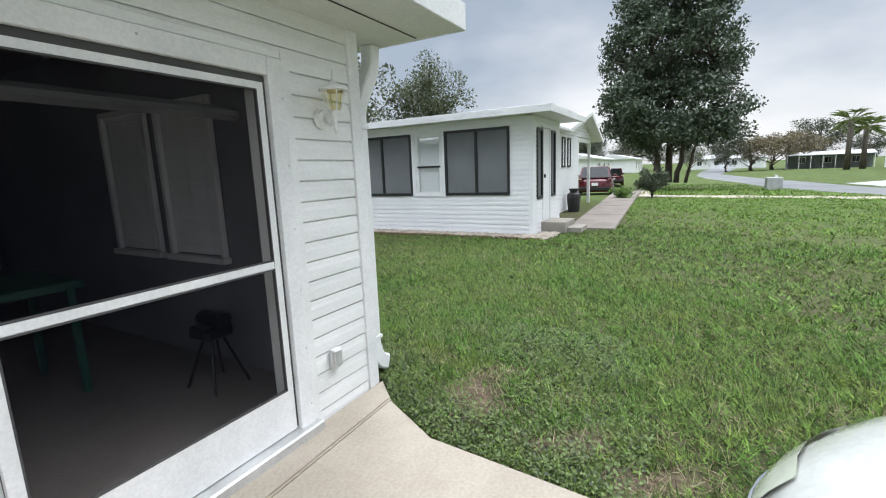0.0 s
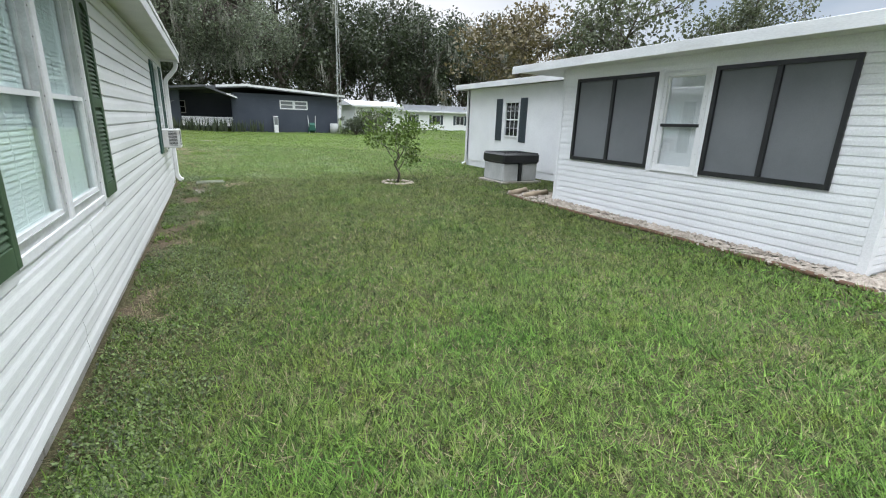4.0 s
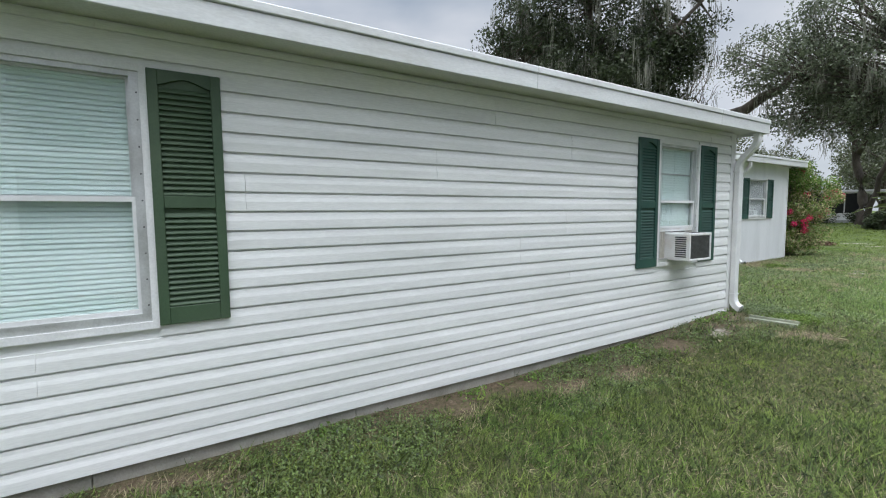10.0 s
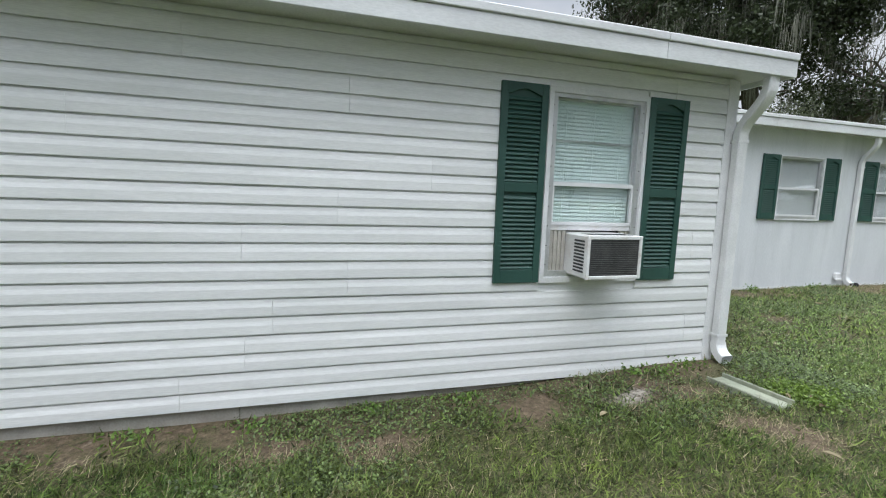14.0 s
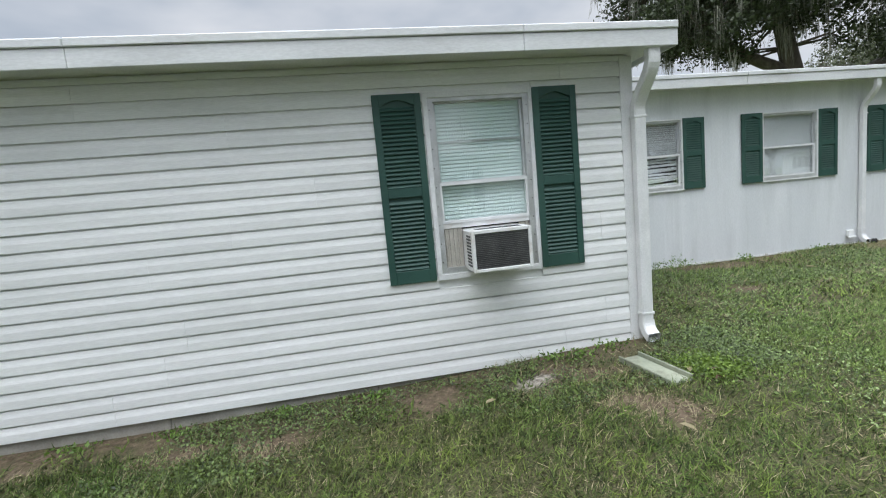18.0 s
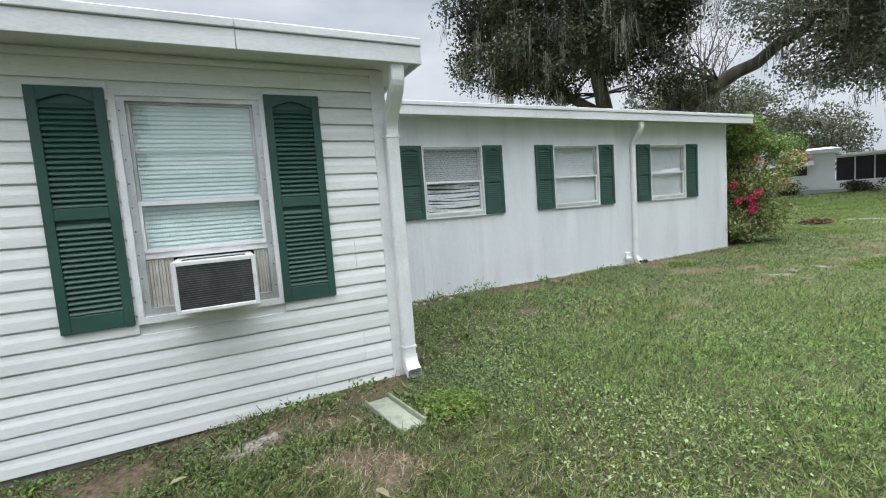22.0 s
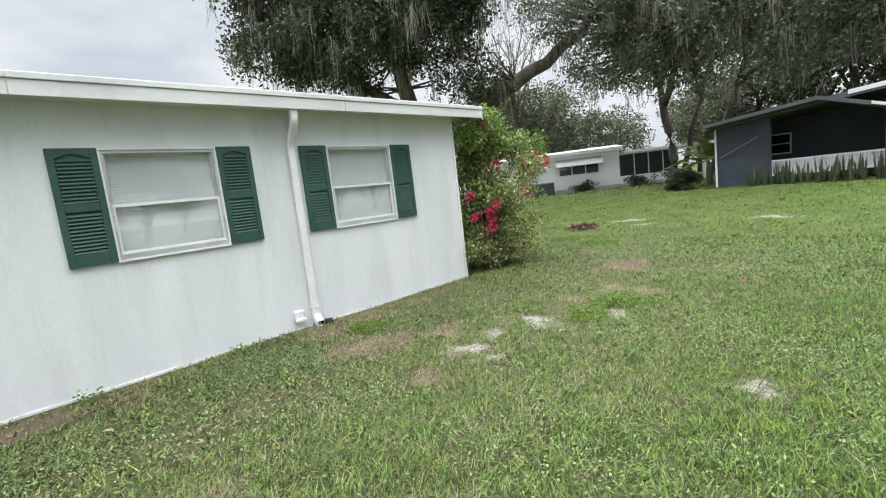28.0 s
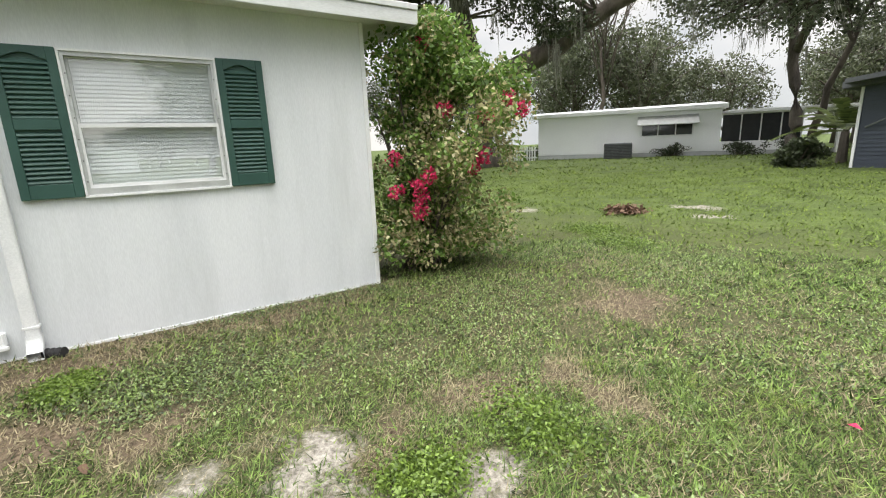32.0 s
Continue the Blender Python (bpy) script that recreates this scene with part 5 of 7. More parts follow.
dark_slider(nbr, NW @ Matrix.Translation((nloc(5.80), 0.01, 0)), 1.70, 0.86, 2.27)
dark_slider(nbr, NW @ Matrix.Translation((nloc(3.22), 0.01, 0)), 1.54, 0.86, 2.27)
mw = window_unit(nbr, NW @ Matrix.Translation((nloc(4.02), 0, 0)), 0.74, 0.84, 2.25, 41, 1, frame_mat=M_TRIM, blind_mat=M_BLINDW, glass_mat=M_GLASSC, rail=0.47)
box("meeting_rail", (0.06, 0.0, 1.49), (0.68, 0.02, 1.535), M_BLACK, mw, 0.003)
for wa, wb_ in ((4.10, 4.02), (3.28, 3.22)):
    box("window_trim", (nloc(wa), 0.0, 0.82), (nloc(wb_), 0.03, 2.30), M_NSIDE, nbr, m=NW)
NS = wall_frame((NX, 1.2, 0), (0, -1, 0))
ns_holes = [(0.22, 0.62, 0.75, 2.22), (1.25, 1.62, 0.75, 2.22)]
ns = wall_body("wall", NS, 0.0, 2.05, 0.0, 2.46, ns_holes + [(0.68, 1.2, 0.28, 2.25)], M_NSIDE, nbr)
clad(ns, Matrix.Identity(4), 0.08, 2.05, 0.03, 2.44, ns_holes + [(0.68, 1.2, 0.03, 2.25)], 33, M_NSIDE, 0.1016, 4.9, profile=SOFT_PROFILE)
for a, b, c, d in ns_holes:
    dark_slider(nbr, NS @ Matrix.Translation((a, 0.01, 0)), b - a, c, d, 1)
nd = box("door", (0.70, -0.03, 0.28), (1.18, 0.015, 2.23), M_NSIDE, nbr, 0.006, m=NS)
boxes("door_trim", [((0.62, 0.0, 0.26), (0.69, 0.03, 2.30)), ((1.19, 0.0, 0.26), (1.25, 0.03, 2.30)), ((0.69, 0.0, 2.24), (1.19, 0.03, 2.30))], M_TRIM, nbr, m=NS)
box("door_handle", (0.75, 0.015, 1.18), (0.78, 0.05, 1.26), M_BLACK, nd, 0.006)
M_STEP = surface("step_concrete", (0.23, 0.21, 0.18), (0.34, 0.315, 0.275), 2, 50, 0.85, 0.3)
boxes("door_step", [((0.55, 0.0, 0.0), (1.35, 0.55, 0.24)), ((0.65, 0.55, 0.0), (1.25, 0.85, 0.12))], M_STEP, nbr, 0.012, m=NS)
# further length of the neighbour
box("wall", (8.93, 1.90, -0.3), (14.0, 6.0, 2.40), M_NSIDE, nbr, 0)
box("wall", (14.0, 4.6, -0.3), (18.2, 6.0, 2.42), M_NSIDE, nbr, 0)
for k in range(23):
    box("siding_board", (8.95, 1.884, 0.02 + k * 0.1016), (14.0, 1.90, 0.02 + k * 0.1016 + 0.092), M_NSIDE, nbr, 0)
box("corner_post", (14.0, 1.875, -0.1), (14.06, 1.98, 2.40), M_NSIDE, nbr)
for a in (11.78, 12.47):
    dark_slider(nbr, wall_frame((a, 1.883, 0), (0, -1, 0)), 0.38, 1.38, 2.3, 1)
nroof = boxes("roof", [((6.42, 0.72, 2.46), (9.4, 7.24, 2.56))], M_ROOFW, nbr, 0.01)
box("fascia_board", (6.405, 0.70, 2.43), (6.42, 7.26, 2.57), M_FASC, nroof)
box("fascia_board", (6.405, 0.685, 2.43), (9.4, 0.70, 2.57), M_FASC, nroof)
# gable over the side part and the carport beyond it
RIDGE, EAVE_A, EAVE_B = (14.3, 3.15), (11.4, 2.42), (16.6, 2.30)
gp = [EAVE_A, RIDGE, EAVE_B]
groof_n = link_mesh("roof_gable", [(x, y, z + dz) for y in (1.52, 8.0) for dz in (0.0, 0.07) for x, z in gp],
                    [(0, 1, 4, 3), (1, 2, 5, 4), (6, 9, 10, 7), (7, 10, 11, 8), (3, 4, 10, 9), (4, 5, 11, 10), (0, 6, 7, 1), (1, 7, 8, 2), (2, 8, 11, 5), (0, 3, 9, 6)], M_ROOFW, nbr)
for (x0, z0), (x1, z1) in ((EAVE_A, RIDGE), (RIDGE, EAVE_B)):
    link_mesh("rake_board", [(x, y, z + dz) for y in (1.495, 1.518) for x, z in ((x0, z0), (x1, z1)) for dz in (-0.05, 0.08)], [(0, 2, 3, 1), (4, 5, 7, 6), (0, 4, 6, 2), (1, 3, 7, 5), (0, 1, 5, 4), (2, 6, 7, 3)], M_FASC, groof_n)
for k in range(7):
    z0 = 2.41 + k * 0.1016
    z1 = z0 + 0.092
    a = max(EAVE_A[0] + 0.02, EAVE_A[0] + (z1 - EAVE_A[1]) / (RIDGE[1] - EAVE_A[1]) * (RIDGE[0] - EAVE_A[0]))
    b = EAVE_B[0] - (z1 - EAVE_B[1]) / (RIDGE[1] - EAVE_B[1]) * (EAVE_B[0] - RIDGE[0])
    box("siding_board", (a, 1.884, z0), (b, 1.90, z1), M_NSIDE, nbr, 0)
box("roof", (9.402, 1.5, 2.41), (11.8, 7.2, 2.49), M_ROOFW, nbr, 0.01)
box("carport_beam", (14.06, 1.90, 2.24), (16.1, 1.98, 2.38), M_TRIM, nbr)
box("post", (16.0, 1.89, -0.2), (16.1, 1.99, 2.24), M_TRIM, nbr)

# second white building behind, with slate shutters
ann = thing("house", (0, 0, 0), "white annex with slate-blue shutters and a dark condenser beside it", "house")
AX = 8.95
AN = wall_frame((AX, 13.5, 0), (-1, 0, 0))
a_holes = [(2.33, 3.08, 1.07, 2.12)]
wall_body("wall", AN, 0.0, 7.4, 0.20, 2.56, a_holes, M_NSIDE, ann)
box("skirting", (0.0, -0.10, -0.05), (7.4, -0.02, 0.20), M_NSIDE, ann, 0.003, m=AN)
wall_body("wall", wall_frame((AX, 13.5, 0), (0, 1, 0)), -7.0, 0.0, 0.2, 2.56, [], M_NSIDE, ann)
aroof = box("roof", (8.62, 6.0, 2.58), (16, 13.8, 2.70), M_ROOFW, ann, 0.01)
box("fascia_board", (8.60, 6.0, 2.54), (8.618, 13.82, 2.70), M_FASC, aroof)
box("fascia_board", (8.60, 13.80, 2.54), (16, 13.818, 2.70), M_FASC, aroof)
gw = boxes("window", [((2.33, -0.05, 1.07), (2.38, 0.02, 2.12)), ((3.03, -0.05, 1.07), (3.08, 0.02, 2.12)), ((2.38, -0.05, 2.07), (3.03, 0.02, 2.12)), ((2.38, -0.05, 1.07), (3.03, 0.025, 1.12)),
                      ((2.38, -0.04, 1.57), (3.03, 0.012, 1.61))], M_TRIM, ann, 0.003, "", AN)
for z0, z1 in ((1.12, 1.57), (1.61, 2.07)):
    boxes("glazing_bar", [((2.38 + 0.217 * k - 0.007, -0.03, z0), (2.38 + 0.217 * k + 0.007, -0.005, z1)) for k in (1, 2)] + [((2.38, -0.03, (z0 + z1) / 2 - 0.007), (3.03, -0.005, (z0 + z1) / 2 + 0.007))], M_TRIM, gw, 0)
    for k in range(3):
        box("pane", (2.38 + 0.217 * k + 0.008, -0.022, z0), (2.38 + 0.217 * (k + 1) - 0.008, -0.018, z1), M_CARGL, gw, 0)
for xx in (1.86, 3.12):
    sh = boxes("shutter", [((xx, 0.0, 0.95), (xx + 0.32, 0.03, 2.2))], M_NAVY2, ann, 0.006, "slate-blue panel shutter", AN)
    for k in range(22):
        box("louver", (xx + 0.04, 0.03, 1.02 + k * 0.05), (xx + 0.28, 0.038, 1.05 + k * 0.05), M_NAVY2, sh, 0)
duct("downspout", [(AX - 0.06, 13.42, 2.5), (AX - 0.06, 13.42, 0.12), (AX - 0.2, 13.42, 0.05)], 0.07, 0.05, M_TRIM, ann)

M_GREYP = surface("grey_panel", (0.36, 0.37, 0.36), (0.50, 0.51, 0.50), 3, 40, 0.7, 0.1, stain=(0.25, 0.25, 0.23))
cond = thing("air_conditioner", (7.75, 9.0, 0.0), "outdoor condenser with grey side panels and a black top", "air conditioner")
box("pad", (-0.62, -0.55, -0.03), (0.62, 0.55, 0.06), M_STEP, cond)
for a, b in (((-0.52, -0.45, 0.06), (-0.06, 0.45, 0.50)), ((0.06, -0.45, 0.06), (0.52, 0.45, 0.50))):
    box("side_panel", a, b, M_GREYP, cond, 0.02)
box("post", (-0.05, -0.46, 0.06), (0.05, 0.46, 0.52), M_BLACK, cond, 0.01)
box("top_grille", (-0.56, -0.50, 0.50), (0.56, 0.50, 0.76), M_BLACK, cond, 0.05)
for k in range(12):
    box("grille_bar", (-0.5 + k * 0.088, -0.46, 0.76), (-0.48 + k * 0.088, 0.46, 0.766), M_BLACK, cond, 0)
meter = thing("meter_box", (8.86, 7.7, 0.0), "grey electric box beside the annex wall", "meter box")
box("box", (-0.14, -0.12, 0.28), (0.06, 0.12, 0.62), M_GREYP, meter, 0.015)
link_mesh("conduit", *tube([(-0.02, 0, 0.0), (-0.02, 0, 0.3)], [0.025, 0.025], 8), M_GREYP, meter)

# planting strip of pebbles along the neighbour's wall with log edging
rngs = np.random.default_rng(12)
bed = []
edge_pts = [(6.40, 0.9), (6.42, 2.5), (6.38, 4.5), (6.25, 6.2), (6.35, 7.0), (6.9, 7.35)]
for k in range(2600):
    y = rngs.uniform(0.75, 7.3)
    x = rngs.uniform(6.40 if y < 6 else 6.25 + 0.25 * max(0, y - 6.4), 6.87 if y < 6.2 else 7.6 - 0.3 * (y - 6.2))
    bed.append((x, y, 0.022 + rngs.uniform(-0.012, 0.022), rngs.uniform(0.018, 0.045)))
for k in range(500):
    bed.append((rngs.uniform(6.5, 7.3), rngs.uniform(0.72, 1.15), 0.022 + rngs.uniform(-0.012, 0.02), rngs.uniform(0.018, 0.04)))
bed = np.array(bed)
dirs = np.array([(1, 0, 0), (-1, 0, 0), (0, 1, 0), (0, -1, 0), (0, 0, 1), (0, 0, -1)], float)
tri = np.array([(0, 2, 4), (2, 1, 4), (1, 3, 4), (3, 0, 4), (2, 0, 5), (1, 2, 5), (3, 1, 5), (0, 3, 5)])
v6 = dirs[None] * bed[:, 3][:, None, None] * rngs.uniform(0.6, 1.3, (len(bed), 6, 1)) * np.array([1, 1, 0.6]) + bed[:, None, :3]
stones = quads_object("gravel", v6[:, tri].reshape(-1, 3, 3), 3, M_STONE)
tagged(stones, "pale rounded pebbles strewn along the house wall", "gravel", kind="stuff")
stones.data.polygons.foreach_set("use_smooth", [True] * len(stones.data.polygons))
M_LOG = surface("grey_log", (0.28, 0.22, 0.15), (0.44, 0.36, 0.26), 3, 40, 0.9, 0.4)
for a, b in zip(edge_pts, edge_pts[1:]):
    lg = thing("edging_log", (a[0], a[1], 0.0), "weathered edging strip of the pebble bed", "garden edging", "bed edging")
    link_mesh("strip", *tube([(0, 0, 0.012), ((b[0] - a[0]) * 0.5 + 0.02, (b[1] - a[1]) * 0.5, 0.02), (b[0] - a[0], b[1] - a[1], 0.012)], [0.028, 0.032, 0.028], 7), M_DEAD, lg, smooth=True)
for p, q in (((6.45, 6.55), (7.15, 6.75)), ((6.35, 6.9), (6.9, 7.15))):
    lg = thing("garden_log", (p[0], p[1], 0.06), "cut pale log lying on the pebble bed", "log", "bed logs")
    link_mesh("log", *tube([(0, 0, 0), (q[0] - p[0], q[1] - p[1], 0.02)], [0.06, 0.055], 10), M_LOG, lg, smooth=True)

# neighbour's path, pot and drive
npath = thing("pavement", (0, 0, 0), "grey-brown concrete strip drive beside the white house", "pavement", kind="structure")
for k in range(5):
    x0 = 8.15 + k * 3.0
    prism("slab", [(x0, -0.22 + 0.19 * k), (x0 + 2.97, -0.22 + 0.19 * (k + 1)), (x0 + 2.97, 0.80 + 0.24 * (k + 1)), (x0, 0.80 + 0.24 * k)], -0.1, 0.035, surface("drive_concrete", (0.17, 0.145, 0.125), (0.26, 0.225, 0.195), 1.2, 40, 0.9, 0.3, stain=(0.2, 0.17, 0.14)) if k == 0 else bpy.data.materials["drive_concrete"], npath)
tagged(strip("pavement", [(17.3, -8.6), (18.3, -3.5), (19.0, 0.95), (19.4, 1.6)], [(19.0, -8.7), (20.5, -3.5), (21.6, -0.1), (22.2, 1.4)], M_CONC, 0.03, 40, 5), "pale narrow concrete path across the lawn to the street", "pavement", kind="structure")
tagged(strip("pavement", [(21.0, -0.2), (26.0, 0.1), (32.3, 0.7)], [(21.6, 1.4), (26.0, 1.6), (32.4, 2.3)], M_CONC, 0.025, 30, 5), "pale concrete drive running past the houses", "pavement", kind="structure")
pot = thing("trash_can", (12.2, 1.60, 0.0), "dark lidded bin beside the white house", "trash can")
link_mesh("body", *tube([(0, 0, 0), (0, 0, 0.45), (0, 0, 0.55)], [0.17, 0.21, 0.2], 12), M_BLACK, pot)
link_mesh("neck", *tube([(0, 0, 0.55), (0, 0, 0.62), (0, 0, 0.72)], [0.2, 0.11, 0.16], 12), M_BLACK, pot)


def car(name, loc, rz, mat, label, length=4.5, width=1.8, height=1.55, suv=True, group="", mirrors=True):
    """Road car: shaped body, dark glasshouse, wheels, lights, bumpers, mirrors."""
    t = thing(name, loc, label, "car", group, rz=rz)
    L, W, H = length / 2, width / 2, height
    belt = H * 0.60
    rows_x = [-L, -L + 0.04, -L + 0.14, -L + 0.34, -L + 0.7, -0.8, 0.0, L - 1.25, L - 0.9, L - 0.62, L - 0.48, L - 0.36, L - 0.26, L - 0.18, L - 0.11, L - 0.06, L - 0.025, L - 0.008, L]
    m = 28
    vs, fs = [], []

    def shell(x):
        """Half width and top of the body at the station x."""
        f, r = max(0.0, (x - L + 0.62) / 0.62), max(0.0, (-x - L + 0.5) / 0.5)
        return W * max(0.02, (1 - f ** 2.4)) ** (1 / 2.4) * max(0.1, 1 - r ** 3.2) ** 0.4, belt + 0.035 - 0.09 * f ** 2.5 - 0.16 * r ** 3 - 0.05 * max(0.0, min(1.0, (x - L + 1.25) / 1.0))

    def skin(x, a):
        """A point of the body shell at the station x, a from one sill over the top to the other."""
        wide, top = shell(x)
        c, q = math.cos(a), math.sin(a)
        return (x, wide * math.copysign(abs(c) ** 0.42, c), 0.22 + (top - 0.22) * max(0.0, q) ** 0.42)

    def on_top(x, y):
        wide, top = shell(x)
        return Vector((x, y, 0.22 + (top - 0.22) * max(0.0, 1 - min(1.0, abs(y) / wide) ** 4.76) ** 0.21))
    for x in rows_x:
        vs += [skin(x, math.pi * k / m) for k in range(m + 1)]
    n = m + 1
    for i in range(len(rows_x) - 1):
        fs += [(i * n + k, i * n + k + 1, (i + 1) * n + k + 1, (i + 1) * n + k) for k in range(m)] + [(i * n + m, i * n, (i + 1) * n, (i + 1) * n + m)]
    fs += [tuple(range(n))[::-1], tuple(range((len(rows_x) - 1) * n, len(rows_x) * n))]
    body = link_mesh("body", vs, fs, mat, t, smooth=True)
    b0, b1 = -L + (0.12 if suv else 0.75), L - 1.2
    r0, r1 = b0 + (0.25 if suv else 0.5), b1 - 0.75
    wt, wb = W * 0.74, W * 0.90
    rv = [(b0, -wb, belt), (b1, -wb, belt), (b1, wb, belt), (b0, wb, belt), (r0, -wt, H), (r1, -wt, H), (r1, wt, H), (r0, wt, H)]
    cab = link_mesh("roof", rv, [(0, 3, 2, 1), (4, 5, 6, 7), (0, 1, 5, 4), (1, 2, 6, 5), (2, 3, 7, 6), (3, 0, 4, 7)], mat, t)
    bv = cab.modifiers.new("soft_edges", 'BEVEL')
    bv.width, bv.segments = 0.05, 2

    def on_face(i, j, k, l, inset, out, nm, lab=""):
        q = [Vector(rv[a]) for a in (i, j, k, l)]
        c = sum(q, Vector()) / 4
        nn = (q[1] - q[0]).cross(q[3] - q[0]).normalized()
        q = [c + (p - c) * inset + nn * out for p in q]
        link_mesh(nm, q + [p - nn * 0.02 for p in q], [(0, 1, 2, 3), (4, 7, 6, 5), (0, 4, 5, 1), (1, 5, 6, 2), (2, 6, 7, 3), (3, 7, 4, 0)], M_CARGL, t)
    on_face(0, 1, 5, 4, 0.84, 0.012, "side_window")
    on_face(2, 3, 7, 6, 0.84, 0.012, "side_window")
    on_face(1, 2, 6, 5, 0.90, 0.012, "windshield")
    on_face(3, 0, 4, 7, 0.86, 0.012, "rear_window")
    rim = [(L - 1.2 + 1.08 * math.sin(0.5 * math.pi * k / 16), 0.85 * W * max(0.0, math.cos(0.5 * math.pi * k / 16)) ** 0.45) for k in range(17)]
    for sy in (-1, 1):
        link_mesh("hood_seam", *tube([on_top(x, sy * y) + Vector((0, 0, 0.002)) for x, y in rim], [0.003] * 17, 6), M_SHADE, t)
        link_mesh("chrome_strip", *tube([Vector(skin(L - 0.9 + 0.052 * k, math.pi / 2 - sy * 1.12)) for k in range(14)], [0.010] * 14, 6), M_CHROME, t)
    for sx in (-L + 0.85, L - 0.85):
        for sy in (-1, 1):
            wh = link_mesh("wheel", *tube([(sx, sy * (W - 0.19), 0.33), (sx, sy * (W + 0.012), 0.33)], [0.33, 0.33], 20), M_TYRE, t)
            link_mesh("rim", *tube([(sx, sy * (W + 0.005), 0.33), (sx, sy * (W + 0.022), 0.33)], [0.21, 0.19], 12), M_RIM, wh)
    for sy in (-1, 1):
        hx = [L - 0.50 + 0.075 * k for k in range(6)]
        hv = [Vector(skin(x, math.pi / 2 - sy * a)) + Vector((0.003, 0.004 * sy, 0.003)) for x in hx for a in (0.86, 0.98, 1.08, 1.16, 1.22)]
        link_mesh("headlight", hv, [(5 * i + k, 5 * i + k + 1, 5 * i + k + 6, 5 * i + k + 5) for i in range(5) for k in range(4)], M_LAMP, t, smooth=True)
        box("tail_light", (-L - 0.006, sy * W * 0.80 - 0.10, belt - 0.22), (-L + 0.14, sy * W * 0.80 + 0.10, belt - 0.03), M_REDP, t, 0.02)
        if mirrors:
            box("mirror", (b1 - 0.30, sy * (W + 0.08) - 0.09, belt + 0.02), (b1 - 0.16, sy * (W + 0.08) + 0.09, belt + 0.15), mat, t, 0.03)
    box("bumper", (-L - 0.03, -W * 0.9, 0.30), (-L + 0.1, W * 0.9, 0.48), M_TYRE, t, 0.03)
    box("license_plate", (-L - 0.034, -0.16, 0.55), (-L - 0.01, 0.16, 0.70), M_TRIM, t, 0.004)
    return t


car("parked_car", (24.6, 3.2, over_ground(24.6, 3.2, 0.02)), 8, M_REDP, "dark red parked car beside the white house", group="red cars")
car("parked_car", (42.0, 5.0, over_ground(42.0, 5.0, 0.02)), 10, M_REDP, "red parked car further along the houses", group="red cars")
car("parked_suv", (46.6, -25.6, over_ground(46.6, -25.6, 0.03)), -115, M_TAUPE, "taupe parked SUV on a concrete drive", 4.8, 1.9, 1.65)

# the visitor's pale car beside the drive: only its front wing shows
car("parked_car", (-3.05, -2.672, 0.115), 0, M_CREAM, "cream-white parked car with chrome trim on the driveway", 4.6, 1.82, 1.52, False, mirrors=False)

# ---- houses beyond the lawns ----
def far_house(loc, rz, w, d, h, mat, roof_mat, label, seed, wins=3, gable=0.8, porch=None, shutters=None, win_mat=None):
    """Low single-storey house: walls, pitched roof, eaves board, windows with frames and sills, optional porch."""
    t = thing("house", loc, label, "house", rz=rz)
    rng = random.Random(seed)
    box("wall", (-w / 2, 0, 0), (w / 2, d, h), mat, t, 0)
    e = 0.4
    vs = [(-w / 2 - e, -e, h), (w / 2 + e, -e, h), (w / 2 + e, d + e, h), (-w / 2 - e, d + e, h), (-w / 2 - e, d / 2, h + gable), (w / 2 + e, d / 2, h + gable)]
    rf = link_mesh("roof", vs, [(0, 1, 5, 4), (2, 3, 4, 5), (0, 4, 3), (1, 2, 5), (0, 3, 2, 1)], roof_mat, t)
    box("fascia_board", (-w / 2 - e, -e - 0.02, h - 0.14), (w / 2 + e, -e + 0.01, h + 0.04), M_FASC, rf, 0.005)
    for k in range(wins):
        x = -w / 2 + w * (k + 0.6) / (wins + 0.2)
        ww = ring("window", x - 0.55, x + 0.55, 0.95, 2.05, 0.06, -0.03, 0.0, M_TRIM, t)
        box("meeting_stile", (x - 0.02, -0.03, 1.011), (x + 0.02, 0.0, 1.989), M_TRIM, ww, 0)
        box("pane", (x - 0.49, -0.012, 1.01), (x + 0.49, -0.004, 1.99), win_mat or M_CARGL, ww, 0)
        if shutters:
            for s in (-1, 1):
                box("shutter", (x + s * 0.72 - 0.15, -0.03, 0.93), (x + s * 0.72 + 0.15, -0.001, 2.07), shutters, t, 0)
    if porch:
        x0, x1, pd = porch
        box("porch_roof", (x0, -pd, h - 0.12), (x1, 0.0, h), roof_mat, t, 0.01)
        n = max(2, int((x1 - x0) / 1.6))
        for k in range(n + 1):
            x = x0 + 0.1 + (x1 - x0 - 0.2) * k / n
            box("post", (x - 0.04, -pd + 0.05, 0), (x + 0.04, -pd + 0.13, h - 0.12), M_TRIM, t, 0)
    return t


# slate-blue house with a recessed porch
gh = thing("house", (-3.3, 35.2, 0.0), "slate-blue house with a deep porch, white lattice and a low roof", "house")
GH = 3.0
box("wall", (5.6, 0.0, 0.0), (12.9, 9.0, GH), M_NVY, gh, 0)
box("wall", (0.5, 0.0, 0.0), (2.3, 0.14, GH - 0.12), M_NVY, gh, 0)
box("wall", (0.5, 0.14, 0.0), (0.64, 9.0, GH - 0.12), M_NVY, gh, 0)
box("porch_wall", (0.64, 3.4, 0.0), (5.6, 3.6, GH), M_NVY, gh, 0)
box("porch_floor", (0.64, 0.142, -0.1), (5.6, 3.4, 0.25), M_STEP, gh, 0)
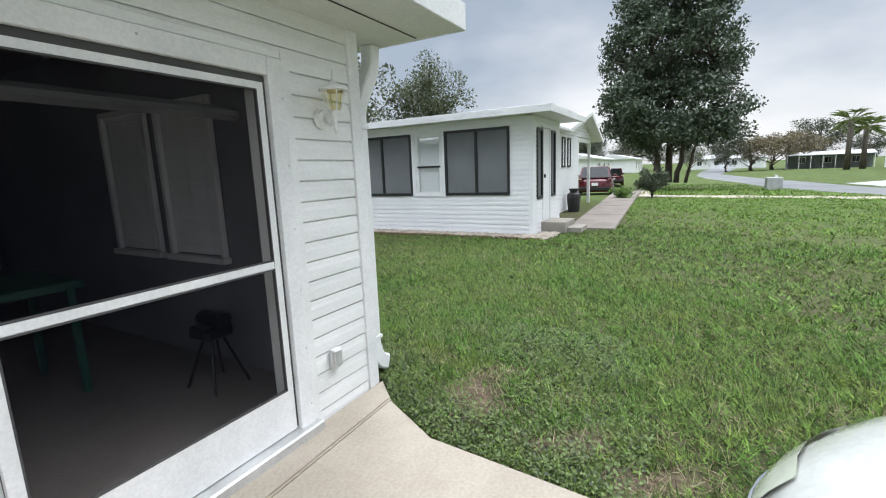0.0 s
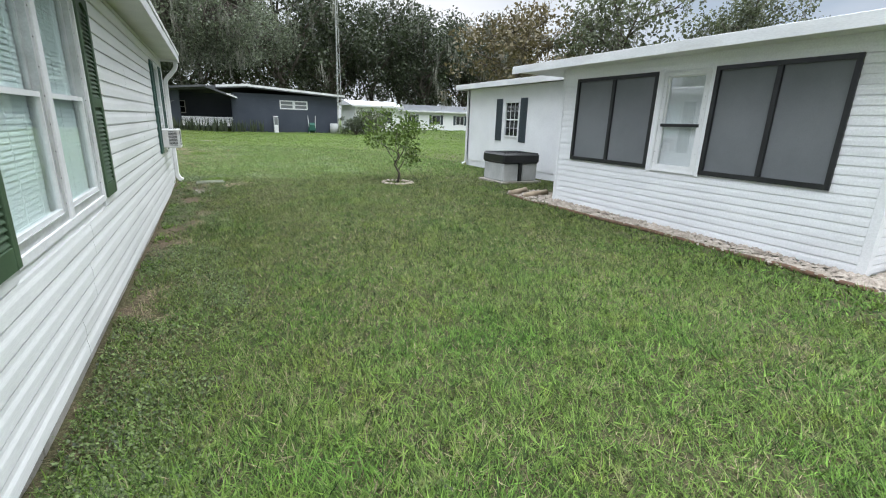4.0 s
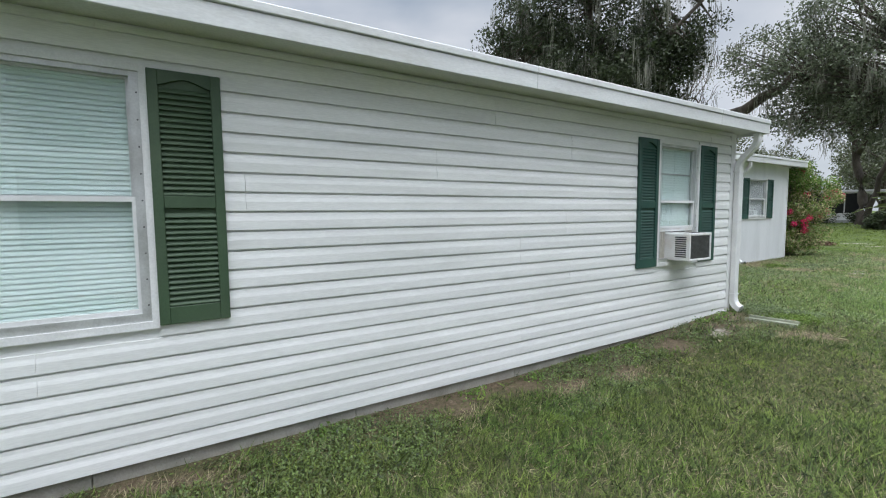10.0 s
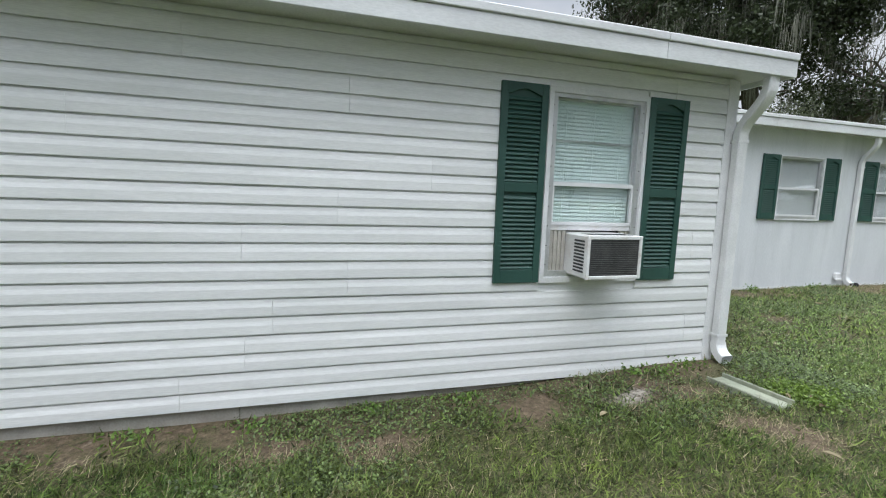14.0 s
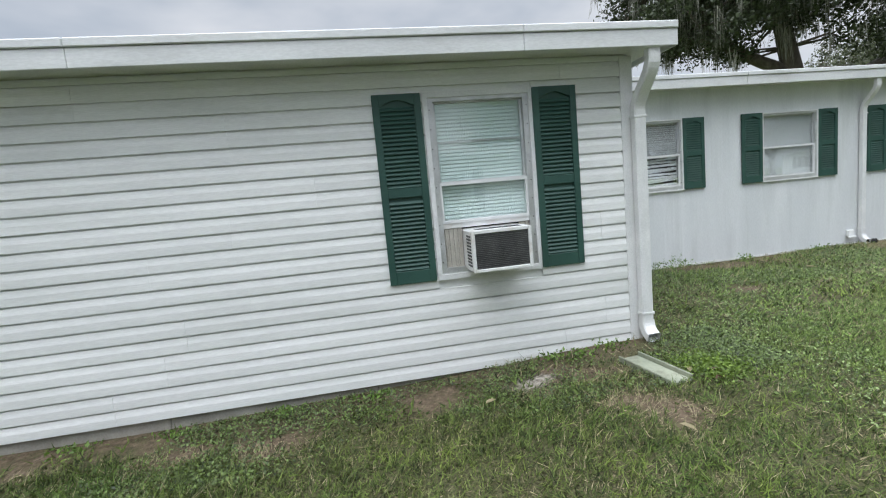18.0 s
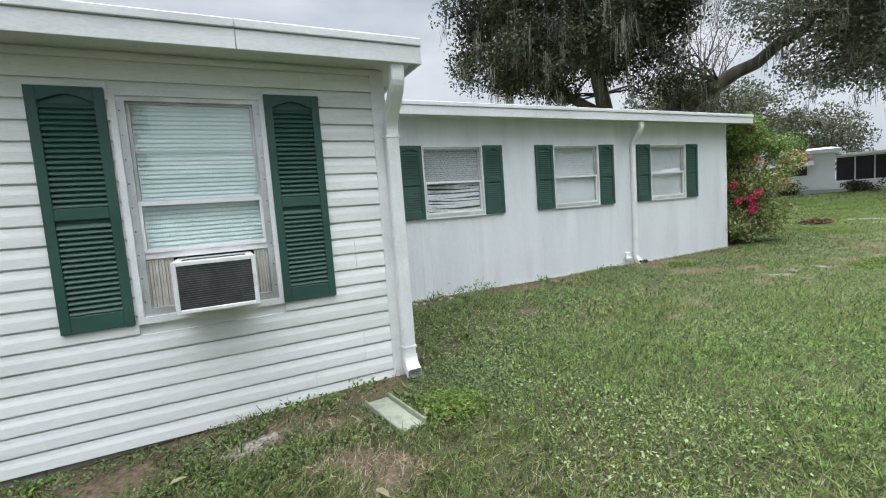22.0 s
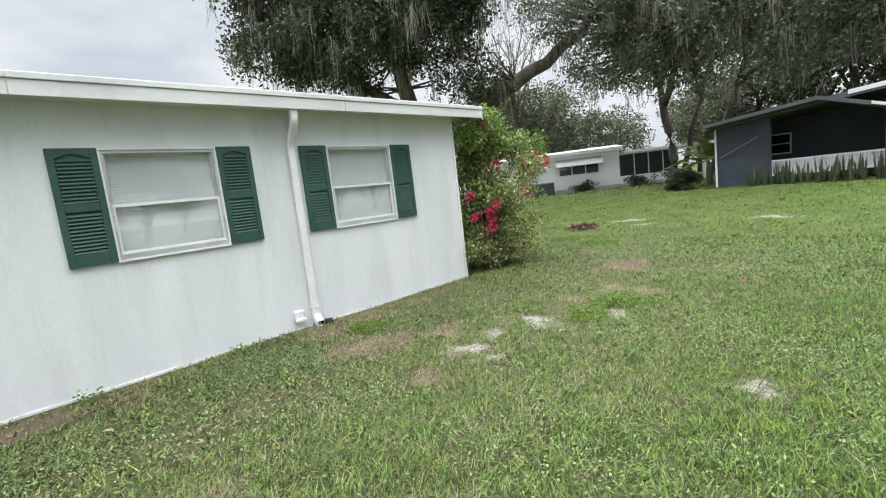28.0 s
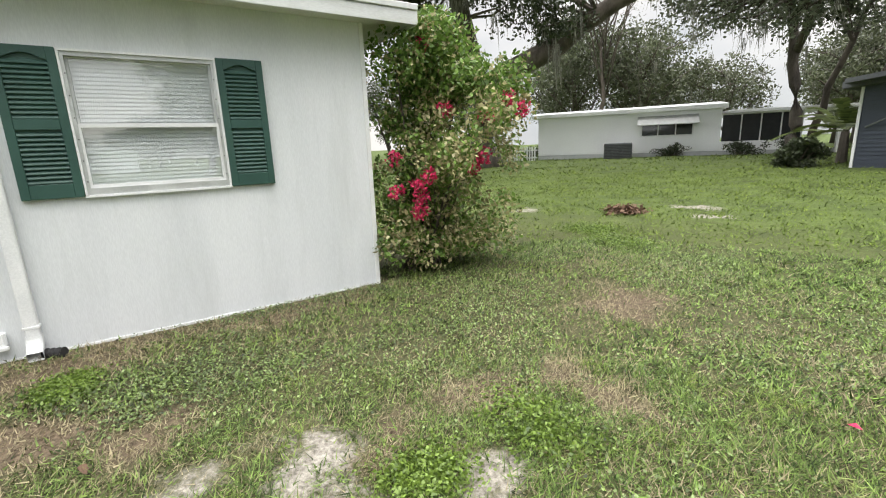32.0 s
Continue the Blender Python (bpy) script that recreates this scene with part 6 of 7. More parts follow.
for k in range(24):
    box("siding_board", (5.58, -0.018, 0.06 + k * 0.122), (12.92, 0.0, 0.06 + k * 0.122 + 0.10), M_NVY, gh, 0)
    box("siding_board", (0.48, -0.018, 0.06 + k * 0.122), (2.3, 0.0, 0.06 + k * 0.122 + 0.10), M_NVY, gh, 0)
groof = link_mesh("roof", [(0.1, -0.5, 2.75), (6.5, -0.5, 3.35), (13.4, -0.5, 2.95), (13.4, 9.4, 2.95), (6.5, 9.4, 3.35), (0.1, 9.4, 2.75),
                           (0.1, -0.5, 2.95), (6.5, -0.5, 3.55), (13.4, -0.5, 3.15), (13.4, 9.4, 3.15), (6.5, 9.4, 3.55), (0.1, 9.4, 2.95)],
                  [(0, 5, 4, 1), (1, 4, 3, 2), (6, 7, 10, 11), (7, 8, 9, 10), (0, 1, 7, 6), (1, 2, 8, 7), (2, 3, 9, 8), (3, 4, 10, 9), (4, 5, 11, 10), (5, 0, 6, 11)],
                  surface("dark_roof_edge", (0.05, 0.055, 0.06), (0.09, 0.095, 0.10), 1, 20, 0.7, 0.1), gh)
link_mesh("roof_edge", [(6.5, -0.53, 3.42), (13.4, -0.53, 3.02), (13.4, -0.53, 3.17), (6.5, -0.53, 3.57), (4.6, -0.53, 3.26), (4.6, -0.53, 3.41)], [(0, 1, 2, 3), (4, 0, 3, 5)], M_FASC, groof)
link_mesh("corner_trim", *tube([(0.47, -0.03, 0), (0.47, -0.03, 2.8)], [0.05, 0.05], 4), M_TRIM, gh)
for x in (2.3, 5.55):
    box("post", (x - 0.05, 0.02, 0.0), (x + 0.05, 0.12, 2.9), M_NVY, gh, 0)
lat = boxes("lattice_rail", [((2.35, 0.02, 1.24), (5.5, 0.08, 1.30)), ((2.35, 0.02, 0.70), (5.5, 0.08, 0.76))], M_TRIM, gh, 0)
lv, lf = [], []
for k in range(46):
    for s in (-1, 1):
        xa = 2.3 + k * 0.072
        xb = xa + s * 0.5
        c = [(xa - 0.018, 0.05, 0.74), (xa + 0.018, 0.05, 0.74), (xb + 0.018, 0.05, 1.26), (xb - 0.018, 0.05, 1.26)]
        c = [(min(5.5, max(2.35, x)), y + 0.006 * s, z) for x, y, z in c]
        o = len(lv)
        lv += c + [(x, y + 0.006, z) for x, y, z in c]
        lf += [(o, o + 1, o + 2, o + 3), (o + 4, o + 7, o + 6, o + 5)]
link_mesh("lattice", lv, lf, M_TRIM, lat)
pw = boxes("window", [((1.65, 3.36, 1.5), (1.71, 3.4, 2.4)), ((2.45, 3.36, 1.5), (2.51, 3.4, 2.4)), ((1.71, 3.36, 2.34), (2.45, 3.4, 2.4)), ((1.71, 3.36, 1.5), (2.45, 3.4, 1.56)), ((1.71, 3.36, 1.93), (2.45, 3.4, 1.97))], M_TRIM, gh, 0)
box("pane", (1.71, 3.385, 1.56), (2.45, 3.395, 2.34), M_CARGL, pw, 0)
ww = boxes("window", [((8.7, -0.05, 2.0), (8.78, -0.018, 2.62)), ((10.6, -0.05, 2.0), (10.68, -0.018, 2.62)), ((8.78, -0.05, 2.54), (10.6, -0.018, 2.62)), ((8.78, -0.05, 2.0), (10.6, -0.018, 2.08)), ((9.6, -0.05, 2.08), (9.78, -0.018, 2.54)),
                      ((8.78, -0.05, 2.28), (10.6, -0.02, 2.34))], M_TRIM, gh, 0)
box("pane", (8.78, -0.03, 2.08), (10.6, -0.02, 2.54), M_SHADE, ww, 0)
frz = thing("electric_cabinet", (5.0, 34.7, 0.34), "tall white cabinet against the blue wall", "cabinet")
box("cabinet_body", (-0.14, -0.2, 0.0), (0.14, 0.2, 1.15), M_TRIM, frz, 0.02)
box("cabinet_door", (-0.12, -0.22, 0.55), (0.12, -0.2, 1.1), M_SHADE, frz, 0.01)
wb = thing("wheelbarrow", (7.6, 34.75, 0.34), "green wheelbarrow leaning upright on the blue wall", "wheelbarrow")
link_mesh("tray", [(-0.3, 0.2, 0.1), (0.3, 0.2, 0.1), (0.22, 0.2, 0.75), (-0.22, 0.2, 0.75), (-0.22, -0.02, 0.2), (0.22, -0.02, 0.2), (0.15, -0.02, 0.6), (-0.15, -0.02, 0.6)],
          [(0, 1, 5, 4), (1, 2, 6, 5), (2, 3, 7, 6), (3, 0, 4, 7), (4, 5, 6, 7), (0, 3, 2, 1)], M_GREEN, wb)
for s in (-1, 1):
    link_mesh("handle", *tube([(s * 0.2, 0.1, 0.0), (s * 0.28, 0.25, 1.25)], [0.02, 0.02], 6), M_TRIM, wb)
brl = thing("rain_barrel", (9.2, 34.7, 0.34), "grey barrel at the corner of the blue house", "barrel")
link_mesh("body", *tube([(0, 0, 0), (0, 0, 0.35), (0, 0, 0.75)], [0.27, 0.31, 0.28], 14), M_GREYP, brl, smooth=True)
mast = thing("antenna_mast", (9.55, 34.3, 0.32), "tall slim lattice antenna mast beside the blue house", "mast")
for k in range(3):
    an = k * 2.094
    link_mesh("upright", *tube([(0.2 * math.cos(an), 0.2 * math.sin(an), 0), (0.08 * math.cos(an), 0.08 * math.sin(an), 9.4)], [0.022, 0.016], 5), M_GREYP, mast)
for k in range(26):
    z = 0.3 + k * 0.35
    r = 0.2 - 0.12 * z / 9.4
    link_mesh("brace", *tube([(r * math.cos(2.094 * (k % 3)), r * math.sin(2.094 * (k % 3)), z), (r * math.cos(2.094 * (k % 3 + 1)), r * math.sin(2.094 * (k % 3 + 1)), z + 0.35)], [0.01, 0.01], 4), M_GREYP, mast)
gab = [(0.30, 2.86), (3.87, 3.22), (5.80, 2.55)]
gv_ = [(x, y, z + dz) for y in (-1.05, 0.25) for dz in (0.0, 0.13) for x, z in gab]
link_mesh("porch_roof", gv_, [(0, 1, 4, 3), (1, 2, 5, 4), (6, 9, 10, 7), (7, 10, 11, 8), (3, 4, 10, 9), (4, 5, 11, 10), (0, 6, 7, 1), (1, 7, 8, 2), (2, 8, 11, 5), (0, 3, 9, 6)], bpy.data.materials["dark_roof_edge"], gh)
link_mesh("roof_edge", [(5.2, -1.075, 2.79), (5.85, -1.075, 2.56), (5.85, -1.075, 2.66), (5.2, -1.075, 2.89), (5.2, -1.052, 2.79), (5.85, -1.052, 2.56), (5.85, -1.052, 2.66), (5.2, -1.052, 2.89)],
          [(0, 1, 2, 3), (4, 7, 6, 5), (0, 4, 5, 1), (1, 5, 6, 2), (2, 6, 7, 3), (3, 7, 4, 0)], M_FASC, gh)
link_mesh("awning_arm", *tube([(0.66, -0.06, 1.62), (2.03, -0.5, 2.28)], [0.025, 0.025], 6), M_SHADE, gh)
# snake plants before the porch
rngp = np.random.default_rng(5)
for k in range(34):
    x = -1.6 + 5.6 * k / 33 + rngp.uniform(-0.12, 0.12)
    pl = thing("snake_plant", (float(x), float(34.55 + rngp.uniform(-0.25, 0.2)), 0.34), "stiff upright snake plant clump by the porch", "plant", "snake plants")
    vs, fs = [], []
    for b in range(9):
        an, h = rngp.uniform(0, 6.28), rngp.uniform(0.3, 1.0)
        dx, dy = math.cos(an) * 0.12, math.sin(an) * 0.12
        wx, wy = -math.sin(an) * 0.035, math.cos(an) * 0.035
        o = len(vs)
        vs += [(dx * 0.4 - wx, dy * 0.4 - wy, 0), (dx * 0.4 + wx, dy * 0.4 + wy, 0), (dx + wx, dy + wy, h * 0.7), (dx * 1.4, dy * 1.4, h), (dx - wx, dy - wy, h * 0.7)]
        fs.append(tuple(range(o, o + 5)))
    link_mesh("leaves", vs, fs, M_SNAKE, pl)

# small white house behind the mast, and the one beyond
far_house((14.6, 40.5, 0.2), 0, 4.2, 5, 2.5, M_WFAR, M_ROOFW, "small white house partly behind the blue one", 3, 2, 0.5)
far_house((24.5, 52.0, 0.2), -14, 13.0, 6, 2.5, M_WFAR, M_SHADE, "white mobile home with slate shutters and a grey roof", 4, 4, 0.8, shutters=M_NAVY2)

# white mobile home with a screened porch beyond the back lawn
wh = thing("house", (-10.8, 43.7, 0.30), "long white mobile home with an awning and a dark screened porch", "house", rz=34.5)
box("wall", (-9.9, 0.0, 0.45), (0.0, 4.2, 2.75), M_WFAR, wh, 0)
for k in range(17):
    box("siding_board", (-9.92, -0.02, 0.48 + k * 0.135), (0.02, 0.0, 0.48 + k * 0.135 + 0.115), M_WFAR, wh, 0)
box("skirting", (-9.9, -0.01, -0.4), (5.2, 4.0, 0.44), surface("block_skirting", (0.42, 0.43, 0.44), (0.55, 0.56, 0.57), 1, 30, 0.8, 0.1), wh, 0)
link_mesh("roof", [(-10.3, -0.3, 2.72), (0.25, -0.3, 2.72), (0.25, 4.5, 2.72), (-10.3, 4.5, 2.72), (-10.3, -0.3, 2.90), (0.25, -0.3, 2.95), (0.25, 4.5, 2.95), (-10.3, 4.5, 2.90), (-10.3, 2.1, 3.15), (0.25, 2.1, 3.2)],
               [(0, 3, 2, 1), (4, 5, 9, 8), (8, 9, 6, 7), (0, 1, 5, 4), (1, 2, 6, 9, 5), (2, 3, 7, 6), (3, 0, 4, 8, 7)], M_ROOFW, wh)
box("porch_wall", (0.0, 0.05, 0.44), (3.7, 0.15, 0.95), M_WFAR, wh, 0)
for k in range(4):
    x = 0.1 + k * 0.9
    box("screen_panel", (x, 0.09, 0.95), (x + 0.84, 0.12, 2.35), M_BLACK, wh, 0)
    box("post", (x + 0.84, 0.05, 0.95), (x + 0.90, 0.15, 2.42), M_TRIM, wh, 0)
box("porch_roof", (0.25, -0.4, 2.42), (5.9, 3.6, 2.58), M_ROOFW, wh, 0.01)
box("post", (5.1, -0.2, -0.4), (5.3, 0.0, 2.42), M_TRIM, wh, 0)
aw2 = ring("window", -4.0, -1.3, 1.35, 2.06, 0.07, -0.06, -0.021, M_TRIM, wh)
for x in (-3.1, -2.2):
    box("meeting_stile", (x - 0.03, -0.06, 1.421), (x + 0.03, -0.022, 1.989), M_TRIM, aw2, 0)
box("pane", (-3.93, -0.035, 1.42), (-1.37, -0.025, 2.0), M_CARGL, aw2, 0)
link_mesh("awning", [(-4.2, -0.02, 2.5), (-1.1, -0.02, 2.5), (-1.1, -0.6, 2.02), (-4.2, -0.6, 2.02), (-4.2, -0.02, 2.46), (-1.1, -0.02, 2.46), (-1.1, -0.6, 1.98), (-4.2, -0.6, 1.98)],
          [(0, 3, 2, 1), (4, 5, 6, 7), (3, 7, 6, 2), (0, 4, 7, 3), (1, 2, 6, 5)], M_GREYP, wh)
wcond = thing("air_conditioner", (-14.5, 39.95, 0.42), "dark grey condenser beside the white mobile home", "air conditioner", rz=34.5)
box("case", (-0.75, -0.4, 0.0), (0.75, 0.4, 0.95), surface("dark_condenser", (0.06, 0.065, 0.07), (0.10, 0.105, 0.11), 3, 30, 0.6, 0.1), wcond, 0.04)
for k in range(9):
    box("grille_bar", (-0.7, -0.415, 0.12 + k * 0.085), (0.7, -0.4, 0.15 + k * 0.085), M_BLACK, wcond, 0)
fence = thing("picket_fence", (-20.1, 36.4, 0.38), "short white picket fence at the end of the mobile home", "fence", rz=34.5)
for k in range(12):
    box("picket", (k * 0.16, 0, 0), (k * 0.16 + 0.08, 0.03, 0.95), M_TRIM, fence, 0)
for z in (0.25, 0.7):
    box("rail", (-0.05, 0.03, z), (1.95, 0.06, z + 0.08), M_TRIM, fence, 0)

# street side
far_house((88, -37.0, -0.62), -95, 19, 8, 2.6, M_WFAR, M_ROOFW, "white street house with a glazed front porch", 6, 5, 0.6, (-8.5, 1.5, 2.4))
far_house((104, -22.5, -0.62), -97, 12, 7, 2.5, M_SHADE, M_ROOFW, "grey street house with a carport", 7, 3, 0.6, (-6, 6, 2.5))
yellow = far_house((57.2, -39.0, -0.62), -45, 16, 8, 2.55, M_YEL, M_ROOFW, "pale yellow street house with a low white roof", 8, 3, 0.95, (-5, 8, 2.2))
link_mesh("gable_wall", [(-8.0, 0.0, 2.55), (-8.0, 8.0, 2.55), (-8.0, 4.0, 3.4), (-7.9, 0.0, 2.55), (-7.9, 8.0, 2.55), (-7.9, 4.0, 3.4)], [(0, 2, 1), (3, 4, 5), (0, 3, 5, 2), (2, 5, 4, 1)], M_YEL, yellow)
gwin = boxes("window", [((-8.03, 3.6, 1.1), (-8.0, 5.6, 1.2)), ((-8.03, 3.6, 1.9), (-8.0, 5.6, 2.0)), ((-8.03, 3.6, 1.2), (-8.0, 3.7, 1.9)), ((-8.03, 5.5, 1.2), (-8.0, 5.6, 1.9)), ((-8.03, 4.55, 1.2), (-8.0, 4.65, 1.9))], M_TRIM, yellow, 0)
box("pane", (-8.02, 3.7, 1.2), (-8.005, 5.5, 1.9), M_CARGL, gwin, 0)
far_house((132, -8, -0.62), -100, 16, 7, 2.6, M_WFAR, M_ROOFW, "white house far down the street", 9, 4, 0.9)
far_house((64, 9.5, -0.3), 0, 12, 7, 2.6, M_WFAR, M_ROOFW, "white house further along the row", 10, 3, 0.9)
far_house((88, 7.5, -0.3), 0, 12, 7, 2.6, M_WFAR, M_ROOFW, "white house further along the row", 14, 3, 0.9)
tagged(strip("pavement", [(36.0, -12.2), (42.5, -20.0), (43.0, -34.0)], [(42.5, -11.3), (53.5, -20.0), (50.0, -32.0)], surface("pale_drive", (0.30, 0.31, 0.31), (0.38, 0.39, 0.39), 0.5, 40, 0.9, 0.2), 0.03, 50, 9), "broad pale concrete drive across the street", "pavement", kind="structure")
ubox = thing("utility_box", (32.0, -5.9, over_ground(32.0, -5.9)), "low grey-green utility box on the verge", "utility box")
box("case", (-0.5, -0.4, 0.0), (0.5, 0.4, 0.75), M_GREYP, ubox, 0.03)
post = thing("marker_post", (33.6, -6.2, over_ground(33.6, -6.2)), "short white marker post by the street", "post")
box("post", (-0.08, -0.08, 0.0), (0.08, 0.08, 0.9), M_TRIM, post, 0.01)
cart = thing("golf_cart", (42.9, -29.1, over_ground(42.9, -29.1, 0.03)), "dark golf cart with a cream canopy on a drive", "golf cart", rz=-115)
box("cart_body", (-1.1, -0.55, 0.25), (1.1, 0.55, 0.75), M_BLACK, cart, 0.1)
box("seat", (-0.5, -0.5, 0.75), (0.1, 0.5, 0.9), M_CREAM, cart, 0.04)
box("canopy", (-1.0, -0.62, 1.85), (0.9, 0.62, 1.93), M_CREAM, cart, 0.03)
for sx in (-0.95, 0.8):
    for sy in (-0.55, 0.52):
        box("post", (sx, sy, 0.7), (sx + 0.04, sy + 0.04, 1.86), M_BLACK, cart, 0)
for sx in (-0.8, 0.8):
    for sy in (-1, 1):
        link_mesh("wheel", *tube([(sx, sy * 0.42, 0.24), (sx, sy * 0.58, 0.24)], [0.24, 0.24], 14), M_TYRE, cart)

# ---- trees ----
shaped_tree("oak_tree", (-17.4, 33.0, 0.0), 3,
            [([(-17.4, 33.0, 0.0), (-17.6, 32.4, 4.5), (-18.2, 30.6, 11.0), (-18.8, 29.4, 17.0)], 0.75, 0.16), ([(-17.6, 32.4, 4.2), (-15.0, 35.4, 6.4), (-11.6, 37.4, 8.4), (-8.6, 38.6, 11.0)], 0.66, 0.20),
             ([(-17.8, 31.6, 6.5), (-20.0, 27.0, 9.5), (-21.4, 24.6, 12.0)], 0.34, 0.1), ([(-18.0, 31.0, 9.0), (-15.5, 32.0, 12.0), (-12.5, 34.4, 16.0)], 0.32, 0.08)],
            [(-18.6, 29.3, 15.0, 5.6, 5.6, 6.0, 210), (-20.4, 25.4, 11.6, 2.8, 2.8, 3.6, 64), (-16.2, 32.6, 11.0, 3.0, 3.0, 3.6, 64), (-19.0, 29.0, 20.0, 4.2, 4.2, 2.6, 60), (-18.4, 28.6, 9.6, 4.4, 4.4, 2.2, 70),
             (-12.2, 34.6, 16.3, 2.2, 2.0, 1.0, 22), (-13.6, 33.6, 12.6, 1.4, 1.4, 1.8, 16), (-14.6, 34.6, 7.6, 1.6, 1.6, 1.3, 12)],
            M_LEAF_OAK, "huge live oak hung with grey moss behind the house", 0.22, 1.5, 104, 520, (0.6, 2.6))
shaped_tree("oak_tree", (-6.5, 41.2, 0.0), 8,
            [([(-6.5, 41.2, 0.0), (-6.7, 41.4, 2.5), (-7.4, 42.2, 6.5), (-8.2, 41.5, 9.5)], 0.30, 0.12), ([(-7.1, 41.9, 5.0), (-5.0, 39.4, 8.0), (-1.5, 37.4, 9.0)], 0.18, 0.08),
             ([(-7.4, 42.2, 6.5), (-4.5, 40.5, 10.5), (1.5, 37.6, 9.5)], 0.16, 0.07)],
            [(-10.6, 37.0, 11.2, 2.2, 2.2, 2.0, 34), (-8.3, 38.0, 10.2, 2.6, 2.6, 2.6, 62), (-5.4, 38.0, 9.2, 2.8, 2.6, 2.6, 62), (-2.4, 37.2, 8.3, 2.8, 2.4, 2.2, 56), (0.8, 37.0, 8.2, 2.8, 2.4, 2.2, 56), (-6.6, 38.6, 13.2, 3.2, 3.0, 2.4, 56),
             (-2.6, 38.0, 12.4, 3.4, 3.0, 2.2, 56), (3.4, 37.6, 8.4, 2.4, 2.2, 2.2, 30), (-8.6, 41.6, 7.6, 1.8, 1.8, 1.6, 20), (-9.4, 38.4, 7.6, 2.0, 1.8, 1.6, 24), (-5.0, 39.0, 6.6, 2.2, 1.8, 1.5, 26),
             (-0.6, 37.4, 5.8, 2.4, 1.6, 1.2, 30), (2.6, 36.8, 5.9, 2.0, 1.4, 1.2, 24)],
            M_LEAF_GREY, "spreading oak veiled in grey moss over the blue house", 0.19, 1.3, 66, 380, (0.3, 1.5))
shaped_tree("oak_tree", (-7.6, 46.0, 0.0), 15, [([(-7.6, 46.0, 0.0), (-6.8, 45.2, 3.6), (-5.4, 45.0, 7.6)], 0.2, 0.1), ([(-6.0, 45.0, 5.6), (-8.0, 46.5, 9.0)], 0.12, 0.06)],
            [(-5.6, 45.4, 9.6, 3.4, 3.0, 2.4, 40), (-9.0, 47.0, 9.8, 2.6, 2.6, 2.2, 26)], M_LEAF_GREY, "leaning mossy oak beyond the blue house", 0.2, 1.6, 70, 90, (0.5, 1.8))
shaped_tree("oak_tree", (-5.9, 47.5, 0.0), 19, [([(-5.9, 47.5, 0.0), (-5.2, 47.0, 4.0), (-3.6, 46.4, 9.0)], 0.3, 0.14), ([(-4.6, 46.8, 6.0), (0.5, 47.0, 9.5)], 0.18, 0.08)],
            [(-3.0, 46.6, 11.0, 3.6, 3.2, 2.6, 40), (1.5, 47.2, 10.0, 3.6, 3.2, 2.8, 42), (5.5, 48.5, 9.0, 3.4, 3.0, 3.0, 40)], M_LEAF_GREY, "broad old oak with moss behind the blue house", 0.2, 1.6, 70, 90, (0.5, 1.8))
shaped_tree("oak_tree", (34.5, 0.0, 0.0), 21, [([(34.5, 0.0, 0.0), (34.6, 0.2, 6.0), (34.4, 0.0, 15.0)], 0.26, 0.06), ([(34.2, 0.6, 0.0), (33.8, 1.0, 3.5), (33.2, 1.8, 8.0)], 0.2, 0.06), ([(34.0, -0.5, 0.0), (33.6, -0.9, 3.0), (33.4, -2.2, 8.0)], 0.2, 0.06),
             ([(33.4, -1.1, 0.0), (33.4, -1.6, 2.5), (33.8, -2.6, 6.0)], 0.12, 0.05)],
            [(34.5, 0.0, 3.7, 4.7, 4.7, 1.5, 80), (34.5, 0.0, 5.4, 5.0, 5.0, 2.9, 150), (34.5, 0.0, 9.0, 4.8, 4.8, 3.0, 150), (34.5, 0.0, 12.4, 3.8, 3.8, 2.8, 100), (34.5, 0.0, 15.2, 2.4, 2.4, 1.6, 34)],
            M_LEAF_MAG, "dense dark broadleaf tree with several trunks by the street", 0.24, 1.15, 150)
tree("bare_tree", (-24.2, 51.0, 0.44), 19, 3.4, 91, M_LEAF_GREY, "thin half-bare tree with fine upright twigs", limbs=18, subs=9, clump=0.05, per=8, leaf=0.16, r0=0.22, start=0.25, up=0.75)
# woods behind the houses
src = []
for k, (hh, mat) in enumerate(((17, M_LEAF_FAR), (15, M_LEAF_OAK), (13, M_LEAF_FAR), (12, M_LEAF_AUT))):
    src.append(tree("oak_tree", (4 + k * 13, 66 + 3 * (k % 2), 0.0), hh, 5.0, 50 + k, mat, "tall mossy oak in the woods behind the houses" if k < 3 else "brownish turning tree in the woods",
                    limbs=15, subs=6, clump=0.10, per=36, leaf=0.36, r0=0.36, start=0.10, up=0.3, moss=45, group="woods"))
rngw = random.Random(9)
woods = [(0, 58, 0), (8, 54, 1), (15, 59, 0), (13, 72, 2), (21, 62, 1), (28, 60, 0), (33, 68, 2), (39, 58, 1), (46, 52, 3), (30, 75, 0), (44, 44, 0), (52, 38, 3), (58, 30, 2), (38, 66, 1), (25, 33, 3), (31, 28, 2), (38, 22, 0), (-2, 66, 2),
         (-52, 44, 1), (-44, 52, 2), (-38, 60, 0), (-26, 66, 2), (-14, 72, 2), (-7, 64, 2), (-19, 62, 2), (-30, 54, 0), (-10, 60, 2), (-24, 56, 2), (-12, 70, 2), (-26, 60, 0)]
for x, y, k in woods:
    k = 1 if x > -3 and k != 3 and y > 36 else k
    o = copy_thing(src[k], pose(x, y, over_ground(x, y), 0, 0, rngw.uniform(0, 360)))
    s = rngw.uniform(0.8, 1.1) * (0.85 if x < -3 else 0.72 if x > 35 and y < 46 else 1.18)
    o.scale = (s, s, s)
